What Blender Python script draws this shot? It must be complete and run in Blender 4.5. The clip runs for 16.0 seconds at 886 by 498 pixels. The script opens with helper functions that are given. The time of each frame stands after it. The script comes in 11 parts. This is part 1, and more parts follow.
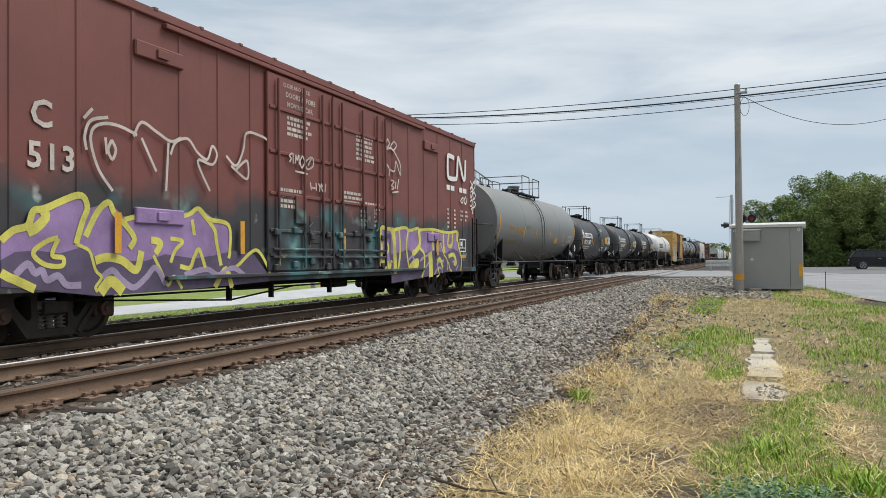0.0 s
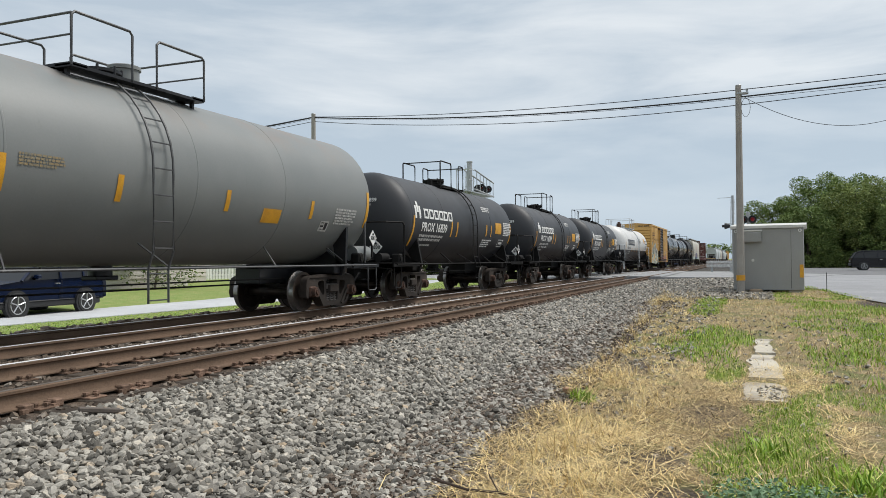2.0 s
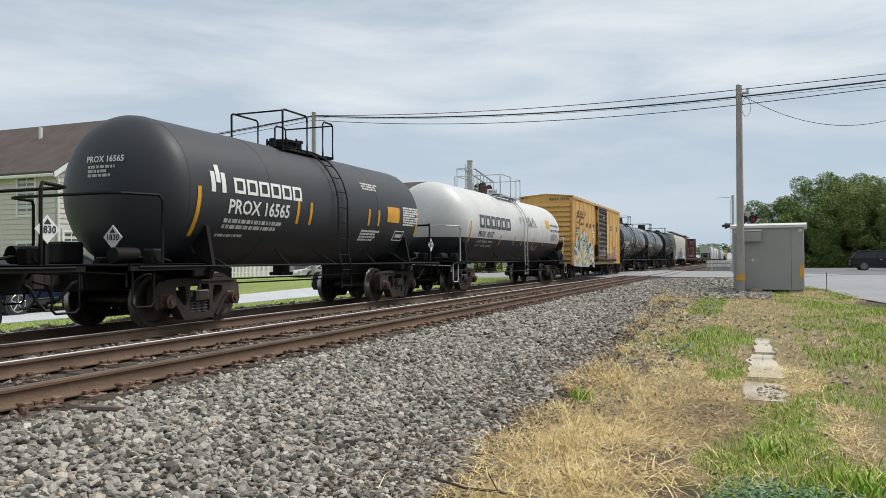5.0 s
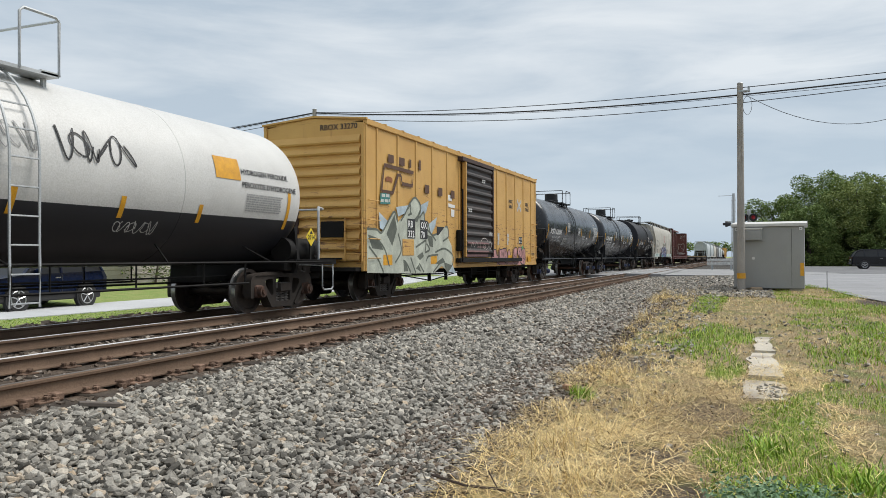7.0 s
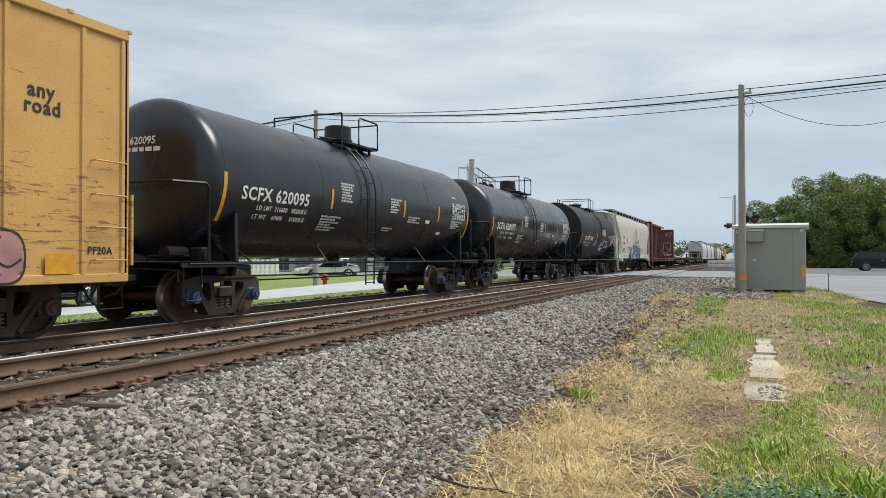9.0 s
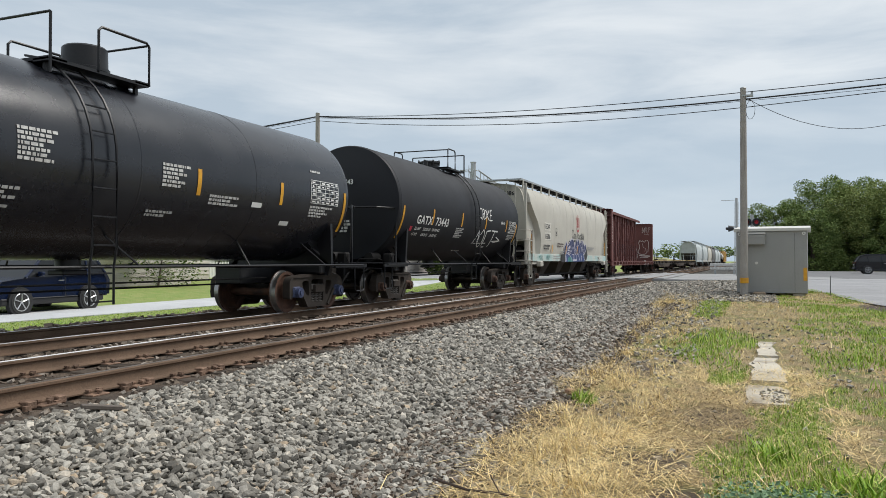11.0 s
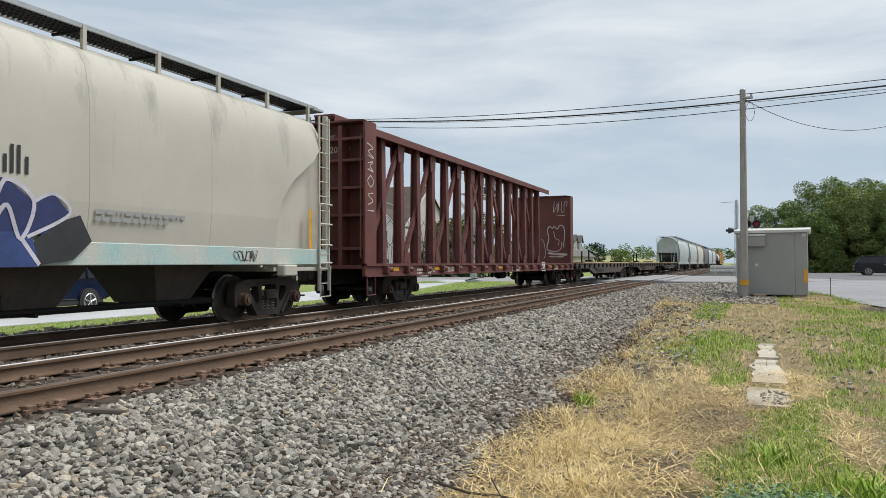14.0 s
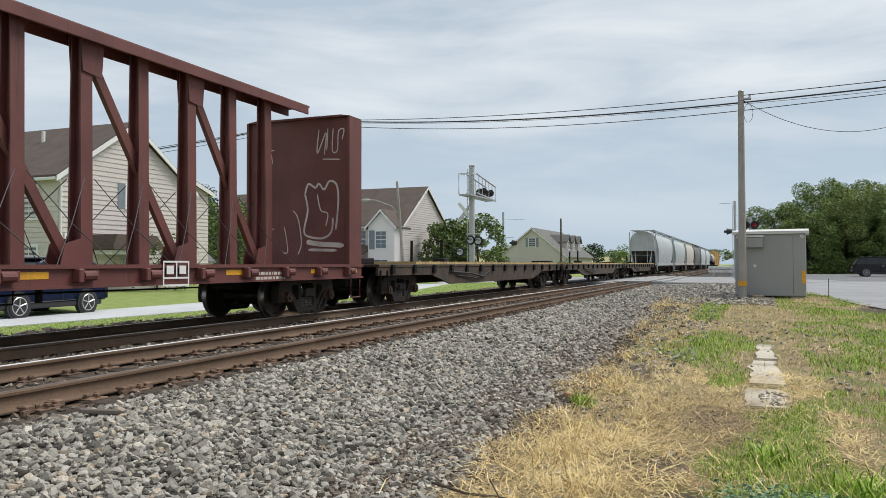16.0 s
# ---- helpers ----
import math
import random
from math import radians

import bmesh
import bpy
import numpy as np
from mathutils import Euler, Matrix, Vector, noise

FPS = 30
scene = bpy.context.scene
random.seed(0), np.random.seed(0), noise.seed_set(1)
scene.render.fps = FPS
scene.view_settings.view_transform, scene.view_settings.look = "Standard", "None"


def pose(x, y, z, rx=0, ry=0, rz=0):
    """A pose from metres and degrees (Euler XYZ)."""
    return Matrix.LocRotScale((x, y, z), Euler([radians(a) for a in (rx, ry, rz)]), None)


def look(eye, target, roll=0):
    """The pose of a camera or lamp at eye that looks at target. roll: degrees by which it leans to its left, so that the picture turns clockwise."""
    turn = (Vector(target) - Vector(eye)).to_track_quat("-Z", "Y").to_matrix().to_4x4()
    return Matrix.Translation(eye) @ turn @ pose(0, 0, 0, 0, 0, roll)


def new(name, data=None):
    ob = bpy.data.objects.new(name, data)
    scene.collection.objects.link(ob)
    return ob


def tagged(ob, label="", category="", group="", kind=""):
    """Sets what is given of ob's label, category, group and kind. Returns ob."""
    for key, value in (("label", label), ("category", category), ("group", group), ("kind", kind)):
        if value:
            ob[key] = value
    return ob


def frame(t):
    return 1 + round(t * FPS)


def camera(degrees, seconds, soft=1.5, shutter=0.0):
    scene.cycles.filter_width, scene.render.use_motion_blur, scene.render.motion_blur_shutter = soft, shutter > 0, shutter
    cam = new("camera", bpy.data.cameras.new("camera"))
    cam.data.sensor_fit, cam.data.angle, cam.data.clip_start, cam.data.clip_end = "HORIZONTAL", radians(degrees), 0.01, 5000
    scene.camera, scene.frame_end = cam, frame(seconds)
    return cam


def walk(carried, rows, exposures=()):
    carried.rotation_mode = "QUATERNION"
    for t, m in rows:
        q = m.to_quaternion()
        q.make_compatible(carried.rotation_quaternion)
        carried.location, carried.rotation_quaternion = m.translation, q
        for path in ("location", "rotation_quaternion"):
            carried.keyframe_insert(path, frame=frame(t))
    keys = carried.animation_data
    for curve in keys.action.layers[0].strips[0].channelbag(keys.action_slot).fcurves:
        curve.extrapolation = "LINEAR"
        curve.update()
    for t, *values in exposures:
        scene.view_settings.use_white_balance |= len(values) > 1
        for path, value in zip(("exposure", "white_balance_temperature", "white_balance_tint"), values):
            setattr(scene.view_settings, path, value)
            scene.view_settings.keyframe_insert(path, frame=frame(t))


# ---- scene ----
# World: x runs along the tracks, y across them away from the viewer, z = 0 on the heads of the far rails.
EYE = Vector((0.0, 0.0, 1.155))
cam = camera(60.77, 16.0, soft=0.6)


def aim(yaw, pitch, roll):
    way = Vector((math.cos(radians(yaw)) * math.cos(radians(pitch)), math.sin(radians(yaw)) * math.cos(radians(pitch)), math.sin(radians(pitch))))
    return look(EYE, EYE + way * 10, roll)


# seconds, turn left of the track, tilt, lean: a phone held by hand
walk(cam, [(t, aim(a, b, c)) for t, a, b, c in (
        (0, 21.843, 0.835, -0.490),
        (0.5, 21.893, 0.841, -0.497),
        (1, 21.900, 0.814, -0.439),
        (1.5, 21.902, 0.832, -0.478),
        (2, 21.906, 0.880, -0.439),
        (2.5, 21.961, 0.902, -0.386),
        (3, 21.964, 0.914, -0.385),
        (3.5, 21.961, 0.932, -0.367),
        (4, 21.916, 0.914, -0.363),
        (6.5, 21.948, 0.612, -0.146),
        (7, 21.946, 0.607, -0.128),
        (7.5, 21.934, 0.653, -0.145),
        (8, 21.958, 0.687, -0.138),
        (8.5, 21.995, 0.709, -0.088),
        (9, 22.027, 0.705, -0.048),
        (11.5, 22.161, 0.968, 0.002),
        (12, 22.179, 1.025, -0.050),
        (12.5, 22.195, 1.060, -0.103),
        (13, 22.186, 1.090, -0.164),
        (13.5, 22.176, 1.091, -0.156),
        (14, 22.150, 1.103, -0.133),
        (14.5, 22.120, 1.133, -0.143),
        (15, 22.068, 1.109, -0.095),
        (15.5, 22.040, 1.119, -0.058),
        (16, 22.033, 1.163, -0.080))])

# ---- sky and sun: a high overcast in thin streaks ----
def make_world():
    w = bpy.data.worlds.new("sky")
    scene.world = w
    w.use_nodes = True
    nt = w.node_tree
    nt.nodes.clear()
    N = nt.nodes.new
    L = nt.links.new
    out, bg, sky = N("ShaderNodeOutputWorld"), N("ShaderNodeBackground"), N("ShaderNodeTexSky")
    sky.sky_type, sky.sun_disc = "NISHITA", False
    sky.sun_elevation, sky.sun_rotation = radians(56), radians(SUN_ROT)
    sky.air_density, sky.dust_density = 1.0, 2.0
    tc = N("ShaderNodeTexCoord")
    mp = N("ShaderNodeMapping")
    mp.inputs["Scale"].default_value = (1.0, 1.0, 5.5)
    mp.inputs["Rotation"].default_value = (0, radians(4), 0)
    n1, n2 = N("ShaderNodeTexNoise"), N("ShaderNodeTexNoise")
    n1.inputs["Scale"].default_value, n1.inputs["Detail"].default_value, n1.inputs["Distortion"].default_value = 2.4, 11, 0.35
    n1.inputs["Roughness"].default_value = 0.55
    n2.inputs["Scale"].default_value, n2.inputs["Detail"].default_value = 0.8, 3
    L(tc.outputs["Generated"], mp.inputs["Vector"])
    L(mp.outputs[0], n1.inputs["Vector"])
    L(mp.outputs[0], n2.inputs["Vector"])
    sep = N("ShaderNodeSeparateXYZ")
    L(tc.outputs["Generated"], sep.inputs[0])
    ramp = N("ShaderNodeValToRGB")
    add = N("ShaderNodeMath")
    add.operation = "ADD"
    mul = N("ShaderNodeMath")
    mul.operation, mul.inputs[1].default_value = "MULTIPLY", 0.6
    L(n2.outputs["Fac"], mul.inputs[0])
    L(n1.outputs["Fac"], add.inputs[0])
    L(mul.outputs[0], add.inputs[1])
    el = ramp.color_ramp.elements
    el[0].position, el[0].color = 0.66, (*CLOUD_DARK, 1)
    el[1].position, el[1].color = 0.94, (*CLOUD_LIGHT, 1)
    L(add.outputs[0], ramp.inputs[0])
    # paler and greyer towards the horizon
    hz = N("ShaderNodeMapRange")
    hz.inputs["From Min"].default_value, hz.inputs["From Max"].default_value = 0.0, 0.22
    L(sep.outputs["Z"], hz.inputs["Value"])
    mix0 = N("ShaderNodeMix")
    mix0.data_type = "RGBA"
    mix0.inputs[6].default_value = (*HORIZON, 1)
    L(hz.outputs[0], mix0.inputs[0])
    L(ramp.outputs[0], mix0.inputs[7])
    sc = N("ShaderNodeMix")
    sc.data_type, sc.blend_type = "RGBA", "MULTIPLY"
    sc.inputs[0].default_value = 1
    sc.inputs[7].default_value = (CLOUD_GAIN, CLOUD_GAIN, CLOUD_GAIN, 1)
    L(mix0.outputs[2], sc.inputs[6])
    mix = N("ShaderNodeMix")
    mix.data_type = "RGBA"
    mix.inputs[0].default_value = 0.9
    L(sky.outputs[0], mix.inputs[6])
    L(sc.outputs[2], mix.inputs[7])
    L(mix.outputs[2], bg.inputs[0])
    bg.inputs[1].default_value = SKY
    L(bg.outputs[0], out.inputs[0])


SUN_ROT, SKY, CLOUD_GAIN = 304, 0.1, 11.4
CLOUD_DARK, CLOUD_LIGHT, HORIZON = (0.46, 0.54, 0.62), (0.72, 0.765, 0.8), (0.46, 0.56, 0.66)
make_world()
sun = new("sun", bpy.data.lights.new("sun", "SUN"))
sun.data.energy, sun.data.angle, sun.data.color = 3.1, radians(28), (1.0, 0.965, 0.91)
sun.matrix_world = look((0, 0, 40), (-18, 21, 0))
scene.view_settings.exposure = 0.0

from mathutils.geometry import tessellate_polygon

# ---- small building kit ----
class Geo:
    """Vertices and faces of one mesh, gathered piece by piece."""

    def __init__(self):
        self.v, self.f = [], []

    def add(self, vs, fs):
        o = len(self.v)
        self.v += [tuple(p) for p in vs]
        self.f += [tuple(i + o for i in q) for q in fs]
        return self

    def box(self, x0, x1, y0, y1, z0, z1, c=0.0):
        if c <= 0:
            vs = [(x, y, z) for x in (x0, x1) for y in (y0, y1) for z in (z0, z1)]
            return self.add(vs, [(0, 1, 3, 2), (4, 6, 7, 5), (0, 4, 5, 1), (2, 3, 7, 6), (0, 2, 6, 4), (1, 5, 7, 3)])
        bm = bmesh.new()
        bmesh.ops.create_cube(bm, size=1.0)
        for v in bm.verts:
            v.co = Vector((x1 if v.co.x > 0 else x0, y1 if v.co.y > 0 else y0, z1 if v.co.z > 0 else z0))
        bmesh.ops.bevel(bm, geom=bm.edges[:], offset=c, segments=1, affect="EDGES")
        return self.bm(bm)

    def bm(self, bm):
        bm.verts.index_update()
        self.add([v.co[:] for v in bm.verts], [[v.index for v in q.verts] for q in bm.faces])
        bm.free()
        return self

    def cyl(self, a, b, r, r2=None, n=12, caps=True):
        a, b = Vector(a), Vector(b)
        r2 = r if r2 is None else r2
        q = (b - a).to_track_quat("Z", "Y")
        ring = [Vector((math.cos(2 * math.pi * i / n), math.sin(2 * math.pi * i / n), 0)) for i in range(n)]
        vs = [a + q @ (p * r) for p in ring] + [b + q @ (p * r2) for p in ring]
        fs = [(i, (i + 1) % n, n + (i + 1) % n, n + i) for i in range(n)]
        if caps:
            fs += [tuple(range(n - 1, -1, -1)), tuple(range(n, 2 * n))]
        return self.add(vs, fs)

    def tube(self, pts, r, n=6):
        """A round bar through the points, mitred at the bends."""
        pts = [Vector(p) for p in pts]
        rings = []
        for i, p in enumerate(pts):
            d = (pts[min(i + 1, len(pts) - 1)] - pts[max(i - 1, 0)]).normalized()
            q = d.to_track_quat("Z", "Y")
            rings.append([p + q @ Vector((math.cos(2 * math.pi * k / n) * r, math.sin(2 * math.pi * k / n) * r, 0)) for k in range(n)])
        vs = [p for g in rings for p in g]
        fs = [(j * n + k, j * n + (k + 1) % n, (j + 1) * n + (k + 1) % n, (j + 1) * n + k) for j in range(len(pts) - 1) for k in range(n)]
        fs += [tuple(range(n - 1, -1, -1)), tuple(range(len(vs) - n, len(vs)))]
        return self.add(vs, fs)

    def prism(self, poly, axis, a, b):
        """A polygon of (u, v) pulled along an axis from a to b. x: (y, z), y: (x, z), z: (x, y)."""
        def at(u, v, w):
            return (w, u, v) if axis == "x" else (u, w, v) if axis == "y" else (u, v, w)
        n = len(poly)
        vs = [at(u, v, a) for u, v in poly] + [at(u, v, b) for u, v in poly]
        fs = [(i, (i + 1) % n, n + (i + 1) % n, n + i) for i in range(n)] + [tuple(range(n - 1, -1, -1)), tuple(range(n, 2 * n))]
        return self.add(vs, fs)

    def lathe(self, prof, n=40, axis="x", c=(0, 0, 0)):
        """(along, radius) pairs turned round an axis through c."""
        vs, fs = [], []
        for u, r in prof:
            for k in range(n):
                a = 2 * math.pi * k / n
                p, q = r * math.cos(a), r * math.sin(a)
                vs.append((c[0] + u, c[1] + p, c[2] + q) if axis == "x" else (c[0] + p, c[1] + u, c[2] + q) if axis == "y" else (c[0] + p, c[1] + q, c[2] + u))
        for j in range(len(prof) - 1):
            for k in range(n):
                fs.append((j * n + k, j * n + (k + 1) % n, (j + 1) * n + (k + 1) % n, (j + 1) * n + k))
        fs += [tuple(range(n - 1, -1, -1)), tuple(range(len(vs) - n, len(vs)))]
        return self.add(vs, fs)


def mesh_of(name, g, material, smooth=35):
    me = bpy.data.meshes.new(name)
    me.from_pydata(g.v, [], g.f)
    bm = bmesh.new()
    bm.from_mesh(me)
    bmesh.ops.recalc_face_normals(bm, faces=bm.faces[:])
    bm.to_mesh(me)
    bm.free()
    if smooth:
        me.shade_smooth()
        me.set_sharp_from_angle(angle=radians(smooth))
    for m in material if isinstance(material, (list, tuple)) else [material]:
        me.materials.append(m)
    return me


def part(name, g, material, parent=None, label="", smooth=35):
    me = g if isinstance(g, bpy.types.Mesh) else mesh_of(name, g, material, smooth)
    ob = new(name, me)
    ob.parent = parent
    return tagged(ob, label)


def thing(name, label, category, group="", at=(0, 0, 0), rz=0):
    ob = new(name)
    ob.empty_display_size = 0.3
    ob.matrix_basis = pose(*at, 0, 0, rz)
    return tagged(ob, label, category, group)


def setting(name, g, material, label="", smooth=35, category=""):
    return tagged(part(name, g, material, None, label, smooth), category=category, kind="structure")


def letters(text, size, spacing=1.0, cut=0.0, wide=1.0):
    """Flat lettering in the built-in font, as vertices (u, v) and faces, left edge and baseline at 0."""
    c = bpy.data.curves.new("lettering", "FONT")
    c.body, c.size, c.resolution_u, c.space_character, c.offset = text, size, 2, spacing, 0.022 * size
    ob = bpy.data.objects.new("lettering", c)
    me = bpy.data.meshes.new_from_object(ob)
    bm = bmesh.new()
    bm.from_mesh(me)
    if cut:
        zs = [v.co.y for v in bm.verts]
        k = math.ceil(min(zs) / cut) * cut
        while k < max(zs):
            bmesh.ops.bisect_plane(bm, geom=bm.verts[:] + bm.edges[:] + bm.faces[:], plane_co=(0, k, 0), plane_no=(0, 1, 0))
            k += cut
    bm.verts.index_update()
    out = [(v.co.x * wide, v.co.y) for v in bm.verts], [[v.index for v in q.verts] for q in bm.faces]
    bm.free()
    bpy.data.meshes.remove(me)
    bpy.data.objects.remove(ob)
    bpy.data.curves.remove(c)
    return out


def bars(rows, size, gap=0.5, seed=1):
    """Unreadable small print: rows of short bars. rows: lengths in metres."""
    rnd = random.Random(seed)
    vs, fs = [], []
    for j, length in enumerate(rows):
        u, v = 0.0, -j * size * (1 + gap)
        while u < length:
            w = rnd.uniform(0.6, 2.6) * size
            o = len(vs)
            vs += [(u, v), (u + w, v), (u + w, v + size), (u, v + size)]
            fs.append((o, o + 1, o + 2, o + 3))
            u += w + 0.45 * size
    return vs, fs


def rect(u0, u1, v0, v1, nu=1, nv=1):
    vs = [(u0 + (u1 - u0) * i / nu, v0 + (v1 - v0) * j / nv) for j in range(nv + 1) for i in range(nu + 1)]
    fs = [(j * (nu + 1) + i, j * (nu + 1) + i + 1, (j + 1) * (nu + 1) + i + 1, (j + 1) * (nu + 1) + i) for j in range(nv) for i in range(nu)]
    return vs, fs


def ribbon(pts, w, taper=True, smooth=True):
    """A painted stroke: a band of width w along 2D points, smoothed."""
    P = [Vector(p) for p in pts]
    S = []
    for i in range(len(P) - 1 if smooth else 0):
        p0, p1, p2, p3 = P[max(i - 1, 0)], P[i], P[i + 1], P[min(i + 2, len(P) - 1)]
        for k in range(6):
            t = k / 6
            S.append(0.5 * (2 * p1 + (p2 - p0) * t + (2 * p0 - 5 * p1 + 4 * p2 - p3) * t * t + (3 * p1 - p0 - 3 * p2 + p3) * t ** 3))
    S = S + [P[-1]] if smooth else P
    vs, fs = [], []
    for i, p in enumerate(S):
        d = (S[min(i + 1, len(S) - 1)] - S[max(i - 1, 0)])
        d = d.normalized() if d.length > 1e-6 else Vector((1, 0))
        n = Vector((-d.y, d.x)) * w * 0.5
        if taper and i in (0, len(S) - 1):
            n *= 0.4
        if not smooth and 0 < i < len(S) - 1:
            n *= 1.25
        vs += [(*(p + n), i * 0.00012), (*(p - n), i * 0.00012)]
    fs = [(2 * i, 2 * i + 1, 2 * i + 3, 2 * i + 2) for i in range(len(S) - 1)]
    return vs, fs


def on_side(flat, x, z, w, lift=0.006):
    """Flat lettering laid on the viewer's side of a car, at y = -w."""
    return Geo().add([(x + p[0], -w - lift - (p[2] if len(p) > 2 else 0), z + p[1]) for p in flat[0]], flat[1])


def on_tank(flat, x, z, r, zc, lift=0.01):
    """Flat lettering wrapped on the viewer's side of a tank; z is the height of its baseline."""
    a0 = math.asin(max(-1, min(1, (z - zc) / r)))
    out = []
    for p in flat[0]:
        q, a = r + lift + (p[2] if len(p) > 2 else 0), a0 + p[1] / r
        out.append((x + p[0], -q * math.cos(a), zc + q * math.sin(a)))
    return Geo().add(out, flat[1])


def join(*flats):
    vs, fs = [], []
    for k, (v, f) in enumerate(flats):
        o = len(vs)
        vs += [(*p[:2], (p[2] if len(p) > 2 else 0) + k * 0.0008) for p in v]
        fs += [[i + o for i in q] for q in f]
    return vs, fs


# ---- materials ----
def node_mat(name):
    m = bpy.data.materials.new(name)
    m.use_nodes = True
    nt = m.node_tree
    return m, nt, nt.nodes.new, nt.links.new, nt.nodes["Principled BSDF"]


def surf(name, c1, c2=None, rough=0.6, metal=0.0, scale=2.0, fine=40.0, bump=0.15, streak=0.0, grime=None, grime_at=0.6, vary=0.0, coat=0.0, amount=1.0, gloss=0.5, grain=0.35):
    """A worn surface: a broad drift from c1 to c2, a fine grain, run-down streaks and grime, with relief."""
    m, nt, N, L, bs = node_mat(name)
    c2 = c2 or tuple(0.8 * c for c in c1)
    tc = N("ShaderNodeTexCoord")
    n1, n2 = N("ShaderNodeTexNoise"), N("ShaderNodeTexNoise")
    n1.inputs["Scale"].default_value, n1.inputs["Detail"].default_value, n1.inputs["Roughness"].default_value = scale, 6, 0.6
    n2.inputs["Scale"].default_value, n2.inputs["Detail"].default_value = fine, 4
    L(tc.outputs["Object"], n1.inputs["Vector"])
    L(tc.outputs["Object"], n2.inputs["Vector"])
    r1 = N("ShaderNodeMapRange")
    r1.inputs["From Min"].default_value, r1.inputs["From Max"].default_value, r1.inputs["To Max"].default_value = 0.35, 0.68, amount
    L(n1.outputs["Fac"], r1.inputs["Value"])
    mix = N("ShaderNodeMix")
    mix.data_type = "RGBA"
    mix.inputs[6].default_value, mix.inputs[7].default_value = (*c1, 1), (*c2, 1)
    L(r1.outputs[0], mix.inputs[0])
    col = mix.outputs[2]
    gr = N("ShaderNodeMix")
    gr.data_type, gr.blend_type = "RGBA", "OVERLAY"
    gr.inputs[0].default_value = grain
    L(col, gr.inputs[6])
    L(n2.outputs["Fac"], gr.inputs[7])
    col = gr.outputs[2]
    if grime:
        mp = N("ShaderNodeMapping")
        s = 6.0 if streak else 1.0
        mp.inputs["Scale"].default_value = (s, s, 0.35 if streak else 1.0)
        n3 = N("ShaderNodeTexNoise")
        n3.inputs["Scale"].default_value, n3.inputs["Detail"].default_value, n3.inputs["Roughness"].default_value = 1.6, 8, 0.7
        L(tc.outputs["Object"], mp.inputs["Vector"])
        L(mp.outputs[0], n3.inputs["Vector"])
        r3 = N("ShaderNodeMapRange")
        r3.inputs["From Min"].default_value, r3.inputs["From Max"].default_value = grime_at - 0.06, grime_at + 0.12
        r3.inputs["To Max"].default_value = 0.85
        L(n3.outputs["Fac"], r3.inputs["Value"])
        mg = N("ShaderNodeMix")
        mg.data_type = "RGBA"
        mg.inputs[7].default_value = (*grime, 1)
        L(r3.outputs[0], mg.inputs[0])
        L(col, mg.inputs[6])
        col = mg.outputs[2]
    if vary:
        oi = N("ShaderNodeObjectInfo")
        hv = N("ShaderNodeHueSaturation")
        rv = N("ShaderNodeMapRange")
        rv.inputs["To Min"].default_value, rv.inputs["To Max"].default_value = 1 - vary, 1 + vary
        L(oi.outputs["Random"], rv.inputs["Value"])
        L(rv.outputs[0], hv.inputs["Value"])
        L(col, hv.inputs["Color"])
        col = hv.outputs[0]
    L(col, bs.inputs["Base Color"])
    rr = N("ShaderNodeMapRange")
    rr.inputs["To Min"].default_value, rr.inputs["To Max"].default_value = max(0.05, rough - 0.14), min(1, rough + 0.14)
    L(n1.outputs["Fac"], rr.inputs["Value"])
    L(rr.outputs[0], bs.inputs["Roughness"])
    bs.inputs["Metallic"].default_value = metal
    bs.inputs["Coat Weight"].default_value = coat
    bs.inputs["Specular IOR Level"].default_value = gloss
    if bump:
        b = N("ShaderNodeBump")
        b.inputs["Strength"].default_value, b.inputs["Distance"].default_value = bump, 0.02
        L(n2.outputs["Fac"], b.inputs["Height"])
        L(b.outputs[0], bs.inputs["Normal"])
    return m


def plain(name, c, rough=0.6, metal=0.0, emit=0.0):
    m, nt, N, L, bs = node_mat(name)
    bs.inputs["Base Color"].default_value = (*c, 1)
    bs.inputs["Roughness"].default_value, bs.inputs["Metallic"].default_value = rough, metal
    if emit:
        bs.inputs["Emission Color"].default_value, bs.inputs["Emission Strength"].default_value = (*c, 1), emit
    return m


